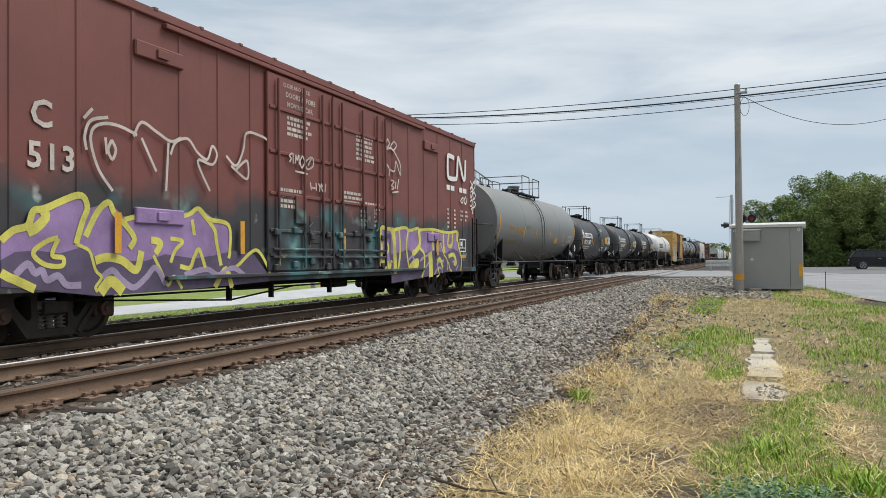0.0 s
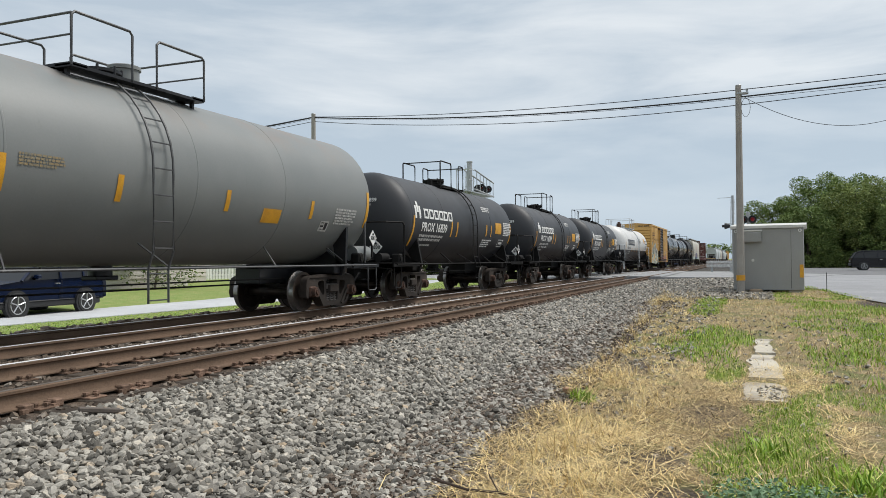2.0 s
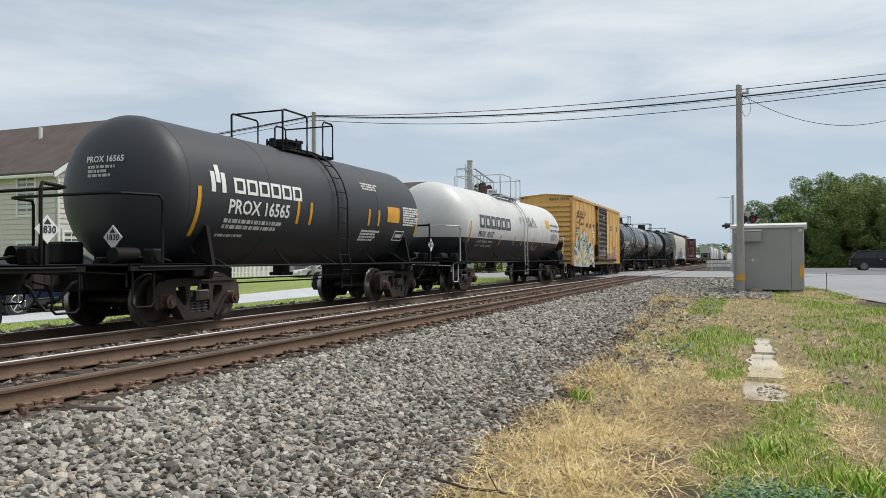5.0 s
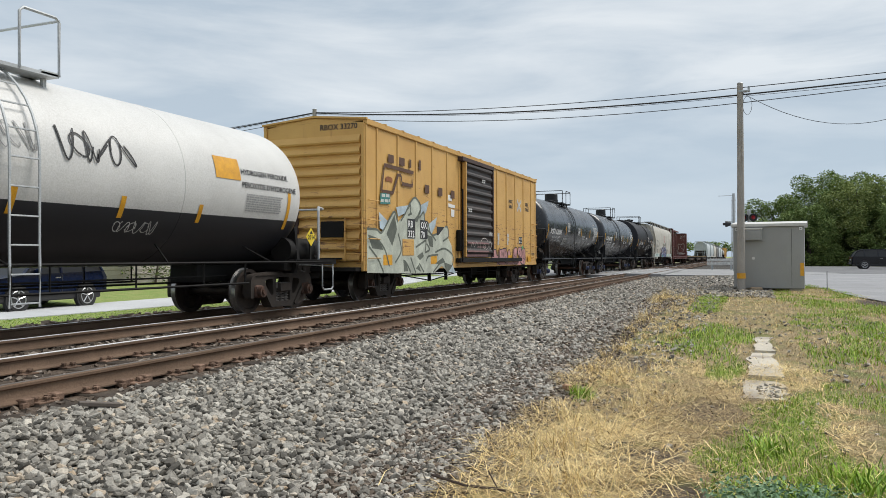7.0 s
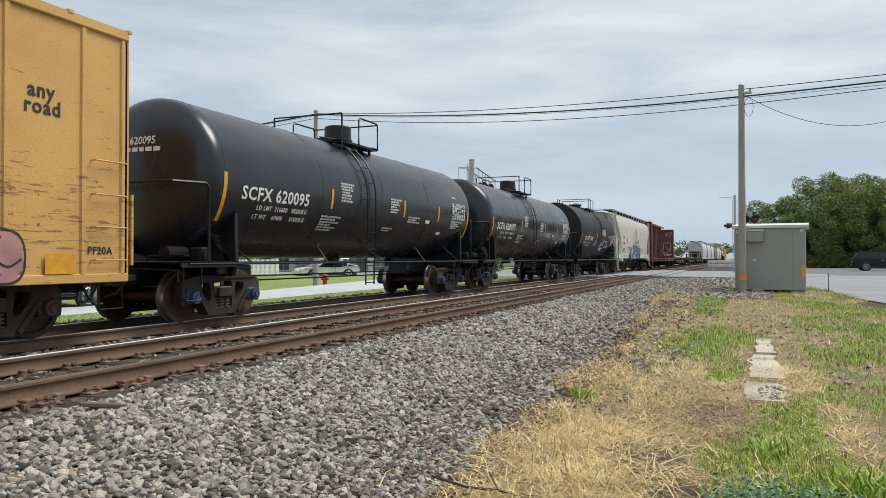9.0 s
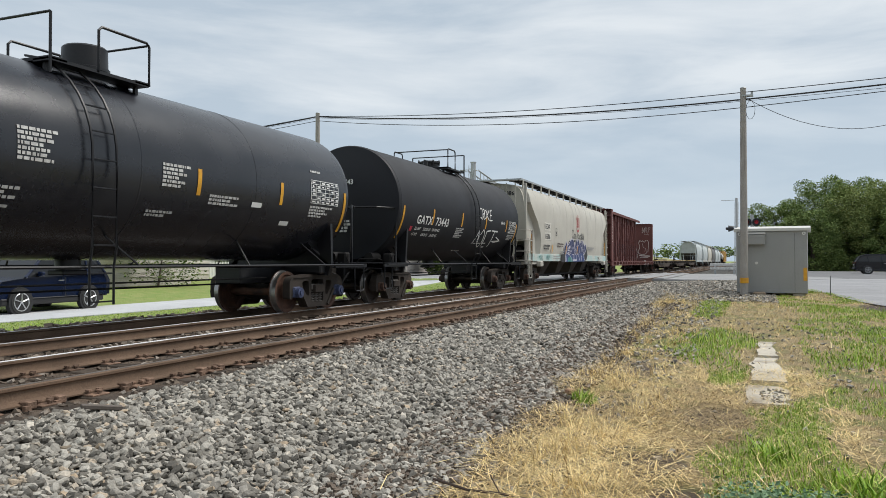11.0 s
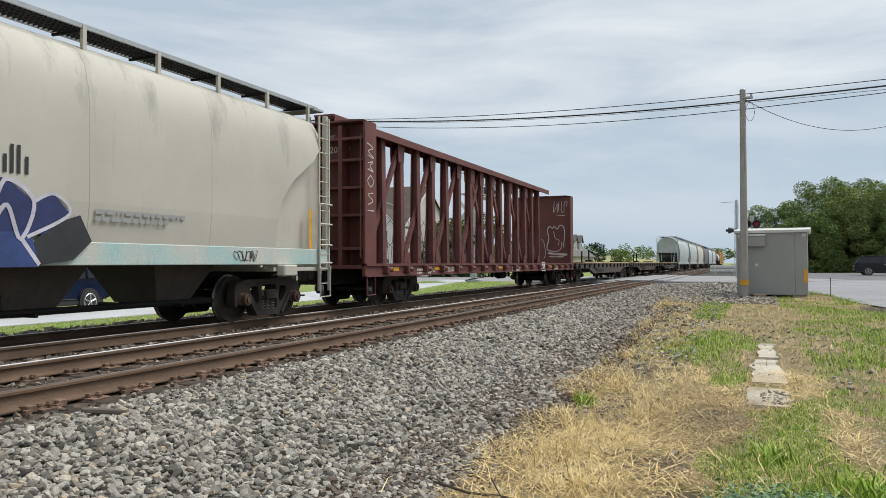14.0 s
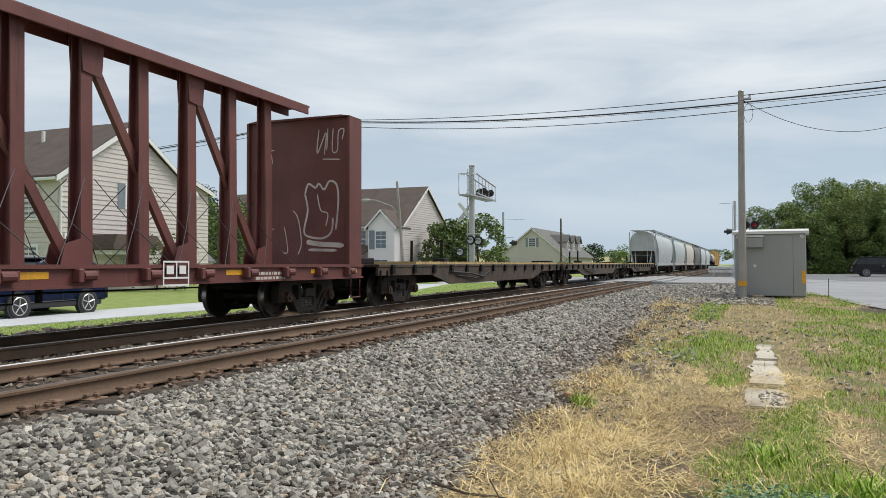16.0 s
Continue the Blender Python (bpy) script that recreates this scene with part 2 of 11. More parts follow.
M = {
    "truck": surf("truck_iron", (0.034, 0.029, 0.026), (0.058, 0.046, 0.038), 0.75, 0.1, 3, 60, 0.3, grime=(0.105, 0.082, 0.065), grime_at=0.64, gloss=0.25, grain=0.2),
    "wheel": surf("wheel_steel", (0.035, 0.029, 0.026), (0.075, 0.055, 0.043), 0.55, 0.4, 4, 60, 0.3, gloss=0.3),
    "tread": surf("wheel_tread", (0.42, 0.41, 0.4), (0.3, 0.28, 0.27), 0.35, 0.9, 6, 80, 0.05),
    "black": surf("car_black_paint", (0.007, 0.007, 0.009), (0.016, 0.016, 0.018), 0.4, 0.0, 1.3, 30, 0.04, 1, (0.04, 0.037, 0.034), 0.7, gloss=0.35),
    "blackmat": surf("underframe_black", (0.007, 0.0068, 0.0068), (0.016, 0.0145, 0.0135), 0.7, 0.0, 2.0, 40, 0.2, 1, (0.04, 0.031, 0.025), 0.68, gloss=0.2),
    "tank_grey": surf("tank_grey_paint", (0.175, 0.185, 0.183), (0.205, 0.212, 0.207), 0.45, 0.0, 0.6, 30, 0.01, 1, (0.145, 0.15, 0.147), 0.68, gloss=0.45, grain=0.06),
    "tank_dark": surf("tank_charcoal_paint", (0.028, 0.03, 0.035), (0.036, 0.037, 0.041), 0.5, 0.0, 0.9, 30, 0.01, 1, (0.05, 0.048, 0.046), 0.7, gloss=0.4, grain=0.1),
    "tank_dull": surf("tank_dull_black_paint", (0.013, 0.014, 0.018), (0.018, 0.0185, 0.022), 0.6, 0.0, 0.9, 30, 0.01, 1, (0.03, 0.029, 0.028), 0.72, gloss=0.28, grain=0.1),
    "door_brown": surf("door_brown_paint", (0.07, 0.04, 0.035), (0.045, 0.028, 0.025), 0.7),
    "rust_deck": surf("flatcar_rusty_steel", (0.075, 0.05, 0.035), (0.03, 0.025, 0.022), 0.85, 0, 1.5, 40, 0.2, 1, (0.14, 0.07, 0.03), 0.6),
    "wheel_rust": surf("wheel_face_rust", (0.13, 0.06, 0.035), (0.06, 0.035, 0.027), 0.8, 0.1, 4, 60, 0.3, 0, (0.035, 0.028, 0.025), 0.55),
    "cap_blue": surf("bearing_cap_blue", (0.06, 0.08, 0.17), (0.03, 0.035, 0.06), 0.7, 0, 8, 60, 0.2),
    "coil": surf("spring_coil_steel", (0.14, 0.125, 0.11), (0.07, 0.06, 0.055), 0.65, 0.3, 6, 60, 0.2),
    "slate": plain("lettering_slate", (0.07, 0.075, 0.09), 0.5),
    "tank_black": surf("tank_black_paint", (0.012, 0.0135, 0.018), (0.018, 0.0195, 0.025), 0.27, 0.0, 0.9, 30, 0.01, 1, (0.034, 0.034, 0.036), 0.73, grain=0.1),
    "brown": surf("boxcar_brown_paint", (0.19, 0.064, 0.049), (0.15, 0.052, 0.041), 0.62, 0.0, 0.9, 45, 0.1, 1, (0.06, 0.028, 0.024), 0.62),
    "oxide": surf("oxide_red_paint", (0.145, 0.044, 0.036), (0.105, 0.034, 0.029), 0.62, 0.0, 1.2, 45, 0.1, 1, (0.045, 0.021, 0.019), 0.62, grain=0.2),
    "yellow": surf("boxcar_yellow_paint", (0.62, 0.37, 0.11), (0.53, 0.3, 0.085), 0.55, 0.0, 0.8, 40, 0.08, 1, (0.3, 0.13, 0.05), 0.66),
    "door_black": surf("door_black_paint", (0.03, 0.027, 0.027), (0.055, 0.04, 0.036), 0.6, 0.0, 1.5, 40, 0.1, 1, (0.12, 0.07, 0.05), 0.66),
    "hopper": surf("hopper_cream_paint", (0.5, 0.475, 0.41), (0.44, 0.415, 0.36), 0.55, 0.0, 0.6, 40, 0.02, 1, (0.3, 0.275, 0.235), 0.66, grain=0.08),
    "hopper_grey": surf("hopper_grey_paint", (0.46, 0.5, 0.5), (0.36, 0.4, 0.41), 0.6, 0.0, 0.7, 40, 0.06, 1, (0.22, 0.22, 0.2), 0.66),
    "hopper_dark": surf("hopper_dark_paint", (0.12, 0.12, 0.12), (0.09, 0.08, 0.075), 0.6, 0.0, 0.7, 40, 0.06, 1, (0.06, 0.05, 0.045), 0.66),
    # bay brown: grime, with the shade under the hopper put into the colour
    "bay": surf("hopper_bay_grime_shade", (0.085, 0.07, 0.057), (0.06, 0.05, 0.042), 0.8, 0, 1.5, 40, 0.2, 1, (0.045, 0.038, 0.032), 0.6),
    "pale_blue": surf("sill_pale_paint", (0.54, 0.535, 0.48), (0.33, 0.52, 0.51), 0.6, 0.0, 1.1, 40, 0.06, 1, (0.2, 0.17, 0.14), 0.64),
    "white": plain("lettering_white", (0.72, 0.72, 0.7), 0.7),
    "white_worn": surf("lettering_white_worn", (0.6, 0.6, 0.58), (0.35, 0.34, 0.33), 0.7, 0, 8, 60, 0),
    "ink": plain("lettering_black", (0.02, 0.02, 0.022), 0.6),
    "amber": surf("reflective_amber", (0.72, 0.36, 0.02), (0.55, 0.26, 0.02), 0.4, 0, 5, 60, 0),
    "ochre": surf("lettering_ochre", (0.55, 0.3, 0.05), (0.3, 0.18, 0.06), 0.6, 0, 6, 60, 0),
    "amber_flat": plain("placard_yellow", (0.75, 0.55, 0.03), 0.5),
    "faint_ink": plain("lettering_grey", (0.3, 0.3, 0.3), 0.6),
    "faint": surf("lettering_faint", (0.3, 0.22, 0.11), (0.2, 0.18, 0.13), 0.65, 0, 9, 60, 0),
    "deck": surf("flatcar_deck_wood", (0.52, 0.37, 0.16), (0.36, 0.26, 0.13), 0.8, 0, 1.2, 30, 0.3, 0, (0.1, 0.085, 0.065), 0.6),
    "steel": surf("galvanised_steel", (0.42, 0.44, 0.45), (0.33, 0.35, 0.36), 0.5, 0.5, 3, 50, 0.08),
    "silver": surf("silver_paint", (0.5, 0.52, 0.53), (0.4, 0.42, 0.43), 0.5, 0.1, 3, 50, 0.05),
    "rail": surf("rail_side_rust", (0.165, 0.108, 0.073), (0.115, 0.077, 0.053), 0.8, 0.05, 1.5, 60, 0.3, 0, (0.2, 0.135, 0.088), 0.64, gloss=0.25),
    # near-white colour holds the sky's reflection on the polished steel
    "shine": surf("rail_head_painted_shine", (0.95, 0.95, 0.95), (0.86, 0.86, 0.86), 0.3, 0.0, 3, 80, 0.02),
    "head": surf("rail_head_dull", (0.3, 0.27, 0.25), (0.2, 0.16, 0.13), 0.45, 0.7, 3, 80, 0.1),
    "plate": surf("tie_plate_rust", (0.21, 0.135, 0.095), (0.13, 0.085, 0.062), 0.85, 0.0, 9, 60, 0.5, vary=0.35, gloss=0.2),
    "tie": surf("sleeper_timber", (0.085, 0.066, 0.05), (0.045, 0.036, 0.03), 0.9, 0, 3, 30, 0.6, vary=0.25, gloss=0.2),
}

# ---- ground, tracks ----
NEAR_Y, FAR_Y, GAUGE, NEAR_Z = 6.47, 10.41, 0.7525, 0.105


def ease(a, b, x):
    t = max(0.0, min(1.0, (x - a) / (b - a)))
    return t * t * (3 - 2 * t)


def field_z(x):
    """The grass on the viewer's side: it climbs towards the crossing."""
    return -0.45 + 0.30 * ease(4, 30, x) + 0.13 * ease(30, 44, x)


def ground_z(x, y):
    a, b = field_z(x), -0.34 + 0.28 * ease(34, 46, x)
    top = -0.1
    if y < 5.0:
        return a + (top - a) * ease(1.9, 5.1, y)
    if y < 12.8:
        return top - 0.1 * ease(8.0, 9.0, y)
    rise = 0.46 * ease(20.2, 27.0, y) * (1 - ease(33, 42, x)) * ease(2, 14, x)
    return top - 0.1 + (b - top + 0.1) * ease(12.8, 14.4, y) + rise


# where the verge is trampled bare: centre and half axes
BARE = ((8.1, 0.38, 0.62, 0.32), (6.1, 0.75, 0.45, 0.3), (5.2, 0.45, 0.4, 0.25), (11.0, 1.5, 0.8, 0.3), (24.5, -3.4, 1.6, 0.5))


def ground_mat():
    m, nt, N, L, bs = node_mat("ground_soil_grass_ballast")
    tc = N("ShaderNodeTexCoord")
    sp = N("ShaderNodeSeparateXYZ")
    L(tc.outputs["Object"], sp.inputs[0])

    def noise_node(scale, detail=6, rough=0.6):
        n = N("ShaderNodeTexNoise")
        n.inputs["Scale"].default_value, n.inputs["Detail"].default_value, n.inputs["Roughness"].default_value = scale, detail, rough
        L(tc.outputs["Object"], n.inputs["Vector"])
        return n.outputs["Fac"]

    def rng(v, a, b, c=0.0, d=1.0):
        n = N("ShaderNodeMapRange")
        for k, x in zip(("From Min", "From Max", "To Min", "To Max"), (a, b, c, d)):
            n.inputs[k].default_value = x
        L(v, n.inputs["Value"])
        return n.outputs[0]

    def blend(f, a, b):
        n = N("ShaderNodeMix")
        n.data_type = "RGBA"
        L(f, n.inputs[0])
        for v, k in ((a, 6), (b, 7)):
            if isinstance(v, tuple):
                n.inputs[k].default_value = (*v, 1)
            else:
                L(v, n.inputs[k])
        return n.outputs[2]

    def math2(op, a, b):
        n = N("ShaderNodeMath")
        n.operation = op
        for i, v in enumerate((a, b)):
            if isinstance(v, (int, float)):
                n.inputs[i].default_value = v
            else:
                L(v, n.inputs[i])
        return n.outputs[0]

    big, mid, small = noise_node(0.35, 4), noise_node(2.2), noise_node(22, 5, 0.7)
    grass = blend(rng(big, 0.42, 0.6), (0.24, 0.205, 0.085), (0.15, 0.17, 0.045))
    straw = blend(rng(mid, 0.4, 0.62), (0.31, 0.235, 0.125), (0.14, 0.105, 0.062))
    turf = blend(rng(mid, 0.45, 0.6), straw, grass)
    lawn = blend(rng(mid, 0.35, 0.65), (0.19, 0.28, 0.06), (0.28, 0.31, 0.1))
    far_side = rng(sp.outputs["Y"], 13.0, 13.6)
    # bare trampled soil with an uneven edge
    for cx, cy, rx, ry in BARE:
        du = math2("MULTIPLY", math2("SUBTRACT", sp.outputs["X"], cx), 1 / rx)
        dv = math2("MULTIPLY", math2("SUBTRACT", sp.outputs["Y"], cy), 1 / ry)
        rr = math2("ADD", math2("ADD", math2("MULTIPLY", du, du), math2("MULTIPLY", dv, dv)), math2("MULTIPLY", mid, 0.8))
        turf = blend(rng(rr, 0.9, 1.7, 1.0, 0.0), turf, (0.085, 0.062, 0.045))
    green = blend(far_side, turf, lawn)
    vor = N("ShaderNodeTexVoronoi")
    vor.inputs["Scale"].default_value = 19
    L(tc.outputs["Object"], vor.inputs["Vector"])
    # dark cracks and bed: the shade between stones, put into the colour
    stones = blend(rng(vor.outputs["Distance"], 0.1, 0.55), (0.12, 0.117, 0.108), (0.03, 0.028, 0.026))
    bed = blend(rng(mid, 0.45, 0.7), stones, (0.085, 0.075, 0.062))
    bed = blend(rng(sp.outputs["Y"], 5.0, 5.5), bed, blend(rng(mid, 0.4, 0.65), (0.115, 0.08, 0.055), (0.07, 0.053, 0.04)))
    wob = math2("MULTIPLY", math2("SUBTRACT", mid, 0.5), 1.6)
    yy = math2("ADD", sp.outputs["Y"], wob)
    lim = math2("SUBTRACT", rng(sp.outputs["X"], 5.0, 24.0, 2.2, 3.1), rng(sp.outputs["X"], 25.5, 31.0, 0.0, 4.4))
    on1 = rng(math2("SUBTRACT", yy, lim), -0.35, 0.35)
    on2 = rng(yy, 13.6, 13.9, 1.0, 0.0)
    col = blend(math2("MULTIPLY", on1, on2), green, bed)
    col2 = N("ShaderNodeMix")
    col2.data_type, col2.blend_type = "RGBA", "OVERLAY"
    col2.inputs[0].default_value = 0.6
    L(col, col2.inputs[6])
    L(small, col2.inputs[7])
    L(col2.outputs[2], bs.inputs["Base Color"])
    bs.inputs["Roughness"].default_value = 0.95
    b = N("ShaderNodeBump")
    b.inputs["Strength"].default_value, b.inputs["Distance"].default_value = 0.7, 0.05
    L(math2("ADD", small, vor.outputs["Distance"]), b.inputs["Height"])
    L(b.outputs[0], bs.inputs["Normal"])
    return m


def make_ground():
    xs = [-1500, -400, -120, -60, -30, -15, -8] + [-4 + 0.8 * i for i in range(76)] + [60, 66, 75, 90, 120, 160, 220, 320, 500, 900, 2200]
    ys = [-1500, -500, -200, -90, -50, -30, -20, -14, -10, -7, -5] + [-4 + 0.5 * i for i in range(42)] + [18, 20, 24, 30, 40, 60, 100, 180, 320, 700, 1800]
    g = Geo()
    vs = []
    for x in xs:
        for y in ys:
            z = ground_z(x, y)
            if -4 < x < 45 and -4 < y < 5:
                z += 0.05 * (noise.noise((x * 0.9, y * 0.9, 3.0)))
            vs.append((x, y, z))
    n = len(ys)
    g.add(vs, [(i * n + j, (i + 1) * n + j, (i + 1) * n + j + 1, i * n + j + 1) for i in range(len(xs) - 1) for j in range(n - 1)])
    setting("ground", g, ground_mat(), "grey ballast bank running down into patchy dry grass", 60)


make_ground()


def rail_profile(h=0.17):
    return [(-0.075, -h), (0.075, -h), (0.075, -h + 0.012), (0.02, -h + 0.03), (0.009, -h + 0.05), (0.009, -0.05), (0.036, -0.035),
            (0.037, -0.012), (0.028, -0.001), (-0.028, -0.001), (-0.037, -0.012), (-0.036, -0.035), (-0.009, -0.05), (-0.009, -h + 0.05), (-0.02, -h + 0.03), (-0.075, -h + 0.012)]


def make_track(name, yc, z, far, label):
    tr = tagged(thing(name, label, "railway track"), kind="structure")
    for s in (-1, 1):
        g = Geo().prism([(yc + s * GAUGE + u, z + v) for u, v in rail_profile()], "x", -25, 420)
        rl = part("rail", g, M["rail"], tr)
        # heads that get the white strip, a sky glint set in colour
        shiny = s > 0 or far
        part("rail_head", Geo().box(-25, 420, yc + s * GAUGE - (0.034 if shiny else 0.028), yc + s * GAUGE + (0.014 if shiny else 0.018), z - 0.003, z + 0.002), M["shine"] if shiny else M["head"], rl, "polished running surface")
    return tr


near_track = make_track("near_track", NEAR_Y, NEAR_Z, False, "rusty steel track on grey ballast, empty")
far_track = make_track("far_track", FAR_Y, 0.0, True, "rusty steel track on grey ballast, under the train")

# ---- the train: couplers, trucks, wheelsets ----
WHEEL_R = 0.46


def wheelset_mesh(face="wheel"):
    g = Geo()
    prof = [(-0.07, 0.09), (-0.07, 0.15), (-0.02, 0.17), (-0.02, WHEEL_R - 0.1), (-0.065, WHEEL_R - 0.07), (-0.065, WHEEL_R), (0.065, WHEEL_R - 0.008), (0.065, WHEEL_R + 0.025), (0.095, WHEEL_R + 0.022), (0.095, WHEEL_R - 0.06), (0.03, WHEEL_R - 0.09), (0.03, 0.17), (0.09, 0.14), (0.09, 0.09)]
    for s in (-1, 1):
        g.lathe([(s * (GAUGE - u), r) if s > 0 else (-(GAUGE) + u, r) for u, r in prof], 32, "y")
    g.cyl((0, -1.12, 0), (0, 1.12, 0), 0.085, n=14)
    me = mesh_of("wheelset", g, [M[face], M["tread"]])
    for p in me.polygons:
        r = [math.hypot(me.vertices[i].co.x, me.vertices[i].co.z) for i in p.vertices]
        if min(r) > WHEEL_R - 0.02 and abs(p.center.y) > GAUGE - 0.07:
            p.material_index = 1
    return me


def rounded(loop, times=2):
    """Corners cut twice over, so that a cast outline turns in curves."""
    for _ in range(times):
        out = []
        for (a, b), (c, d) in zip(loop, loop[1:] + loop[:1]):
            q = min(0.28, 0.035 / max(0.035, math.hypot(c - a, d - b)))
            out += [(a + (c - a) * q, b + (d - b) * q), (c - (c - a) * q, d - (d - b) * q)]
        loop = out
    return loop


def plate(g, loops, y0, y1):
    """A plate from an outline and its holes, standing in x and z between y0 and y1."""
    flat = [p for l in loops for p in l]
    tris = tessellate_polygon([[Vector((u, v, 0)) for u, v in l] for l in loops])
    n = len(flat)
    vs = [(u, y0, v) for u, v in flat] + [(u, y1, v) for u, v in flat]
    fs = [tuple(t) for t in tris] + [tuple(k + n for k in t[::-1]) for t in tris]
    o = 0
    for l in loops:
        m = len(l)
        fs += [(o + k, o + (k + 1) % m, n + o + (k + 1) % m, n + o + k) for k in range(m)]
        o += m
    return g.add(vs, fs)


def side_frame_mesh():
    """Cast truck side: flat-topped bridge with two corner windows and a spring opening, legs over the bearings."""
    left = [(-1.14, -0.17), (-1.14, 0.2), (-1.06, 0.31), (-0.86, 0.345), (-0.45, 0.37)]
    low = [(-0.46, -0.38), (-0.73, -0.03), (-0.75, 0.1), (-1.01, 0.1), (-1.03, -0.17)]
    outline = left + [(-u, v) for u, v in left[::-1]] + [(-u, v) for u, v in low[::-1]] + low
    window = [(-0.64, 0.21), (-0.37, 0.23), (-0.35, -0.1), (-0.42, -0.14), (-0.63, 0.09)]
    nest = [(-0.26, 0.25), (0.26, 0.25), (0.27, -0.27), (-0.27, -0.27)]
    g = plate(Geo(), [rounded(l) for l in (outline, window, [(-u, v) for u, v in window[::-1]], nest)], -0.09, 0.09)
    # raised flanges along the top and down the slanting members
    g.prism([(-1.0, 0.3), (1.0, 0.3), (0.9, 0.345), (-0.9, 0.345)], "y", -0.12, -0.088)
    for q in (-1, 1):
        g.prism([(q * 0.74, 0.0), (q * 0.68, 0.03), (q * 0.4, -0.32), (q * 0.46, -0.37)][::q], "y", -0.125, -0.088)
    return mesh_of("side_frame", g, M["truck"])


def bearing_mesh(name, mat):
    g = Geo().box(-0.14, 0.14, -0.13, 0.12, -0.13, 0.12, 0.03).cyl((0, -0.22, -0.01), (0, -0.1, -0.01), 0.115, n=16).cyl((0, -0.25, -0.01), (0, -0.22, -0.01), 0.06, n=8)
    return mesh_of(name, g, mat)


def spring_mesh():
    """One coil spring: a stack of turns in a single skin."""
    prof = [(-0.27, 0.02), (-0.27, 0.058)]
    for k in range(5):
        z = -0.25 + k * 0.056
        prof += [(z, 0.06), (z + 0.008, 0.092), (z + 0.026, 0.092), (z + 0.034, 0.06)]
    return mesh_of("spring", Geo().lathe(prof + [(0.05, 0.058), (0.05, 0.02)], 12, "z", (0, 0, 0)), M["coil"])


def spring_seat_mesh():
    return mesh_of("spring_seat", Geo().box(-0.265, 0.265, -0.1, 0.1, 0.03, 0.16, 0.02), M["coil"])


def bolster_mesh():
    g = Geo().prism([(-1.15, -0.02), (-0.6, -0.22), (0.6, -0.22), (1.15, -0.02), (1.15, 0.14), (-1.15, 0.14)], "x", -0.2, 0.2)
    g.cyl((0, 0, 0.1), (0, 0, 0.28), 0.2, n=16)
    for s in (-1, 1):
        g.box(-0.05 + s * 0.62, 0.05 + s * 0.62, -0.9, 0.9, -0.13, -0.02, 0.01)
    return mesh_of("truck", g, M["truck"])


MESH = {"wheelset": wheelset_mesh(), "wheelset_rusty": wheelset_mesh("wheel_rust"), "bearing": bearing_mesh("bearing", M["wheel_rust"]), "bearing_rusty": bearing_mesh("bearing", M["cap_blue"]), "side_frame": side_frame_mesh(), "spring": spring_mesh(), "spring_seat": spring_seat_mesh(), "truck": bolster_mesh()}
WHEELSETS = []


def truck(car, x, kind=""):
    t = part("truck", MESH["truck"], None, car, "grimy cast steel truck")
    t.location = (x, 0, WHEEL_R)
    for s in (-1, 1):
        sf = part("side_frame", MESH["side_frame"], None, t)
        sf.location, sf.rotation_euler = (0, s * 0.98, 0.02), (0, 0, 0 if s < 0 else math.pi)
        part("spring_seat", MESH["spring_seat"], None, t).location = (0, s * 0.98, 0.0)
        for u in (-0.175, 0.0, 0.175):
            part("spring", MESH["spring"], None, t).location = (u, s * 0.98, 0.0)
        ws = part("wheelset", MESH["wheelset" + kind], None, t)
        ws.location = (s * 0.865, 0, 0)
        WHEELSETS.append((ws, s * 0.865))
        for q in (-1, 1):
            b = part("bearing", MESH["bearing" + kind], None, t)
            b.location, b.rotation_euler = (q * 0.88, s * 0.98, 0.0), (0, 0, 0 if s < 0 else math.pi)
    return t


def coupler_mesh():
    g = Geo().box(-0.55, 0.12, -0.09, 0.09, -0.1, 0.1, 0.02)
    g.box(0.08, 0.32, -0.16, 0.06, -0.16, 0.16, 0.03).box(0.08, 0.3, 0.06, 0.16, -0.12, 0.12, 0.03)
    return mesh_of("coupler", g, M["truck"])


def hose_mesh():
    return mesh_of("air_hose", Geo().tube([(0, 0, 0), (0.1, 0, -0.05), (0.2, -0.02, -0.25), (0.33, -0.05, -0.4), (0.47, -0.06, -0.4)], 0.025), M["ink"])


MESH["coupler"], MESH["air_hose"] = coupler_mesh(), hose_mesh()


def couplers(car, half):
    for s in (-1, 1):
        c = part("coupler", MESH["coupler"], None, car)
        c.location, c.rotation_euler = (s * (half - 0.28), 0, 0.86), (0, 0, 0 if s > 0 else math.pi)
        h = part("air_hose", MESH["air_hose"], None, car)
        h.location, h.rotation_euler = (s * (half - 0.5), -0.35 * s, 0.8), (0, 0, 0 if s > 0 else math.pi)


def ladder(car, x, y, z0, z1, w=0.42, mat=None, n=None, axis="x", name="ladder", lean=None):
    """An upright ladder; its rungs run along the axis."""
    g = Geo()
    n = n or max(2, round((z1 - z0) / 0.34))
    d = (w / 2, 0, 0) if axis == "x" else (0, w / 2, 0)
    for s in (-1, 1):
        g.box(x + s * d[0] - 0.02, x + s * d[0] + 0.02, y + s * d[1] - 0.02, y + s * d[1] + 0.02, z0, z1)
    for k in range(n):
        z = z0 + (k + 0.5) * (z1 - z0) / n
        g.cyl((x - d[0], y - d[1], z), (x + d[0], y + d[1], z), 0.014, n=6)
    return part(name, g, mat or M["blackmat"], car)


CARS = []


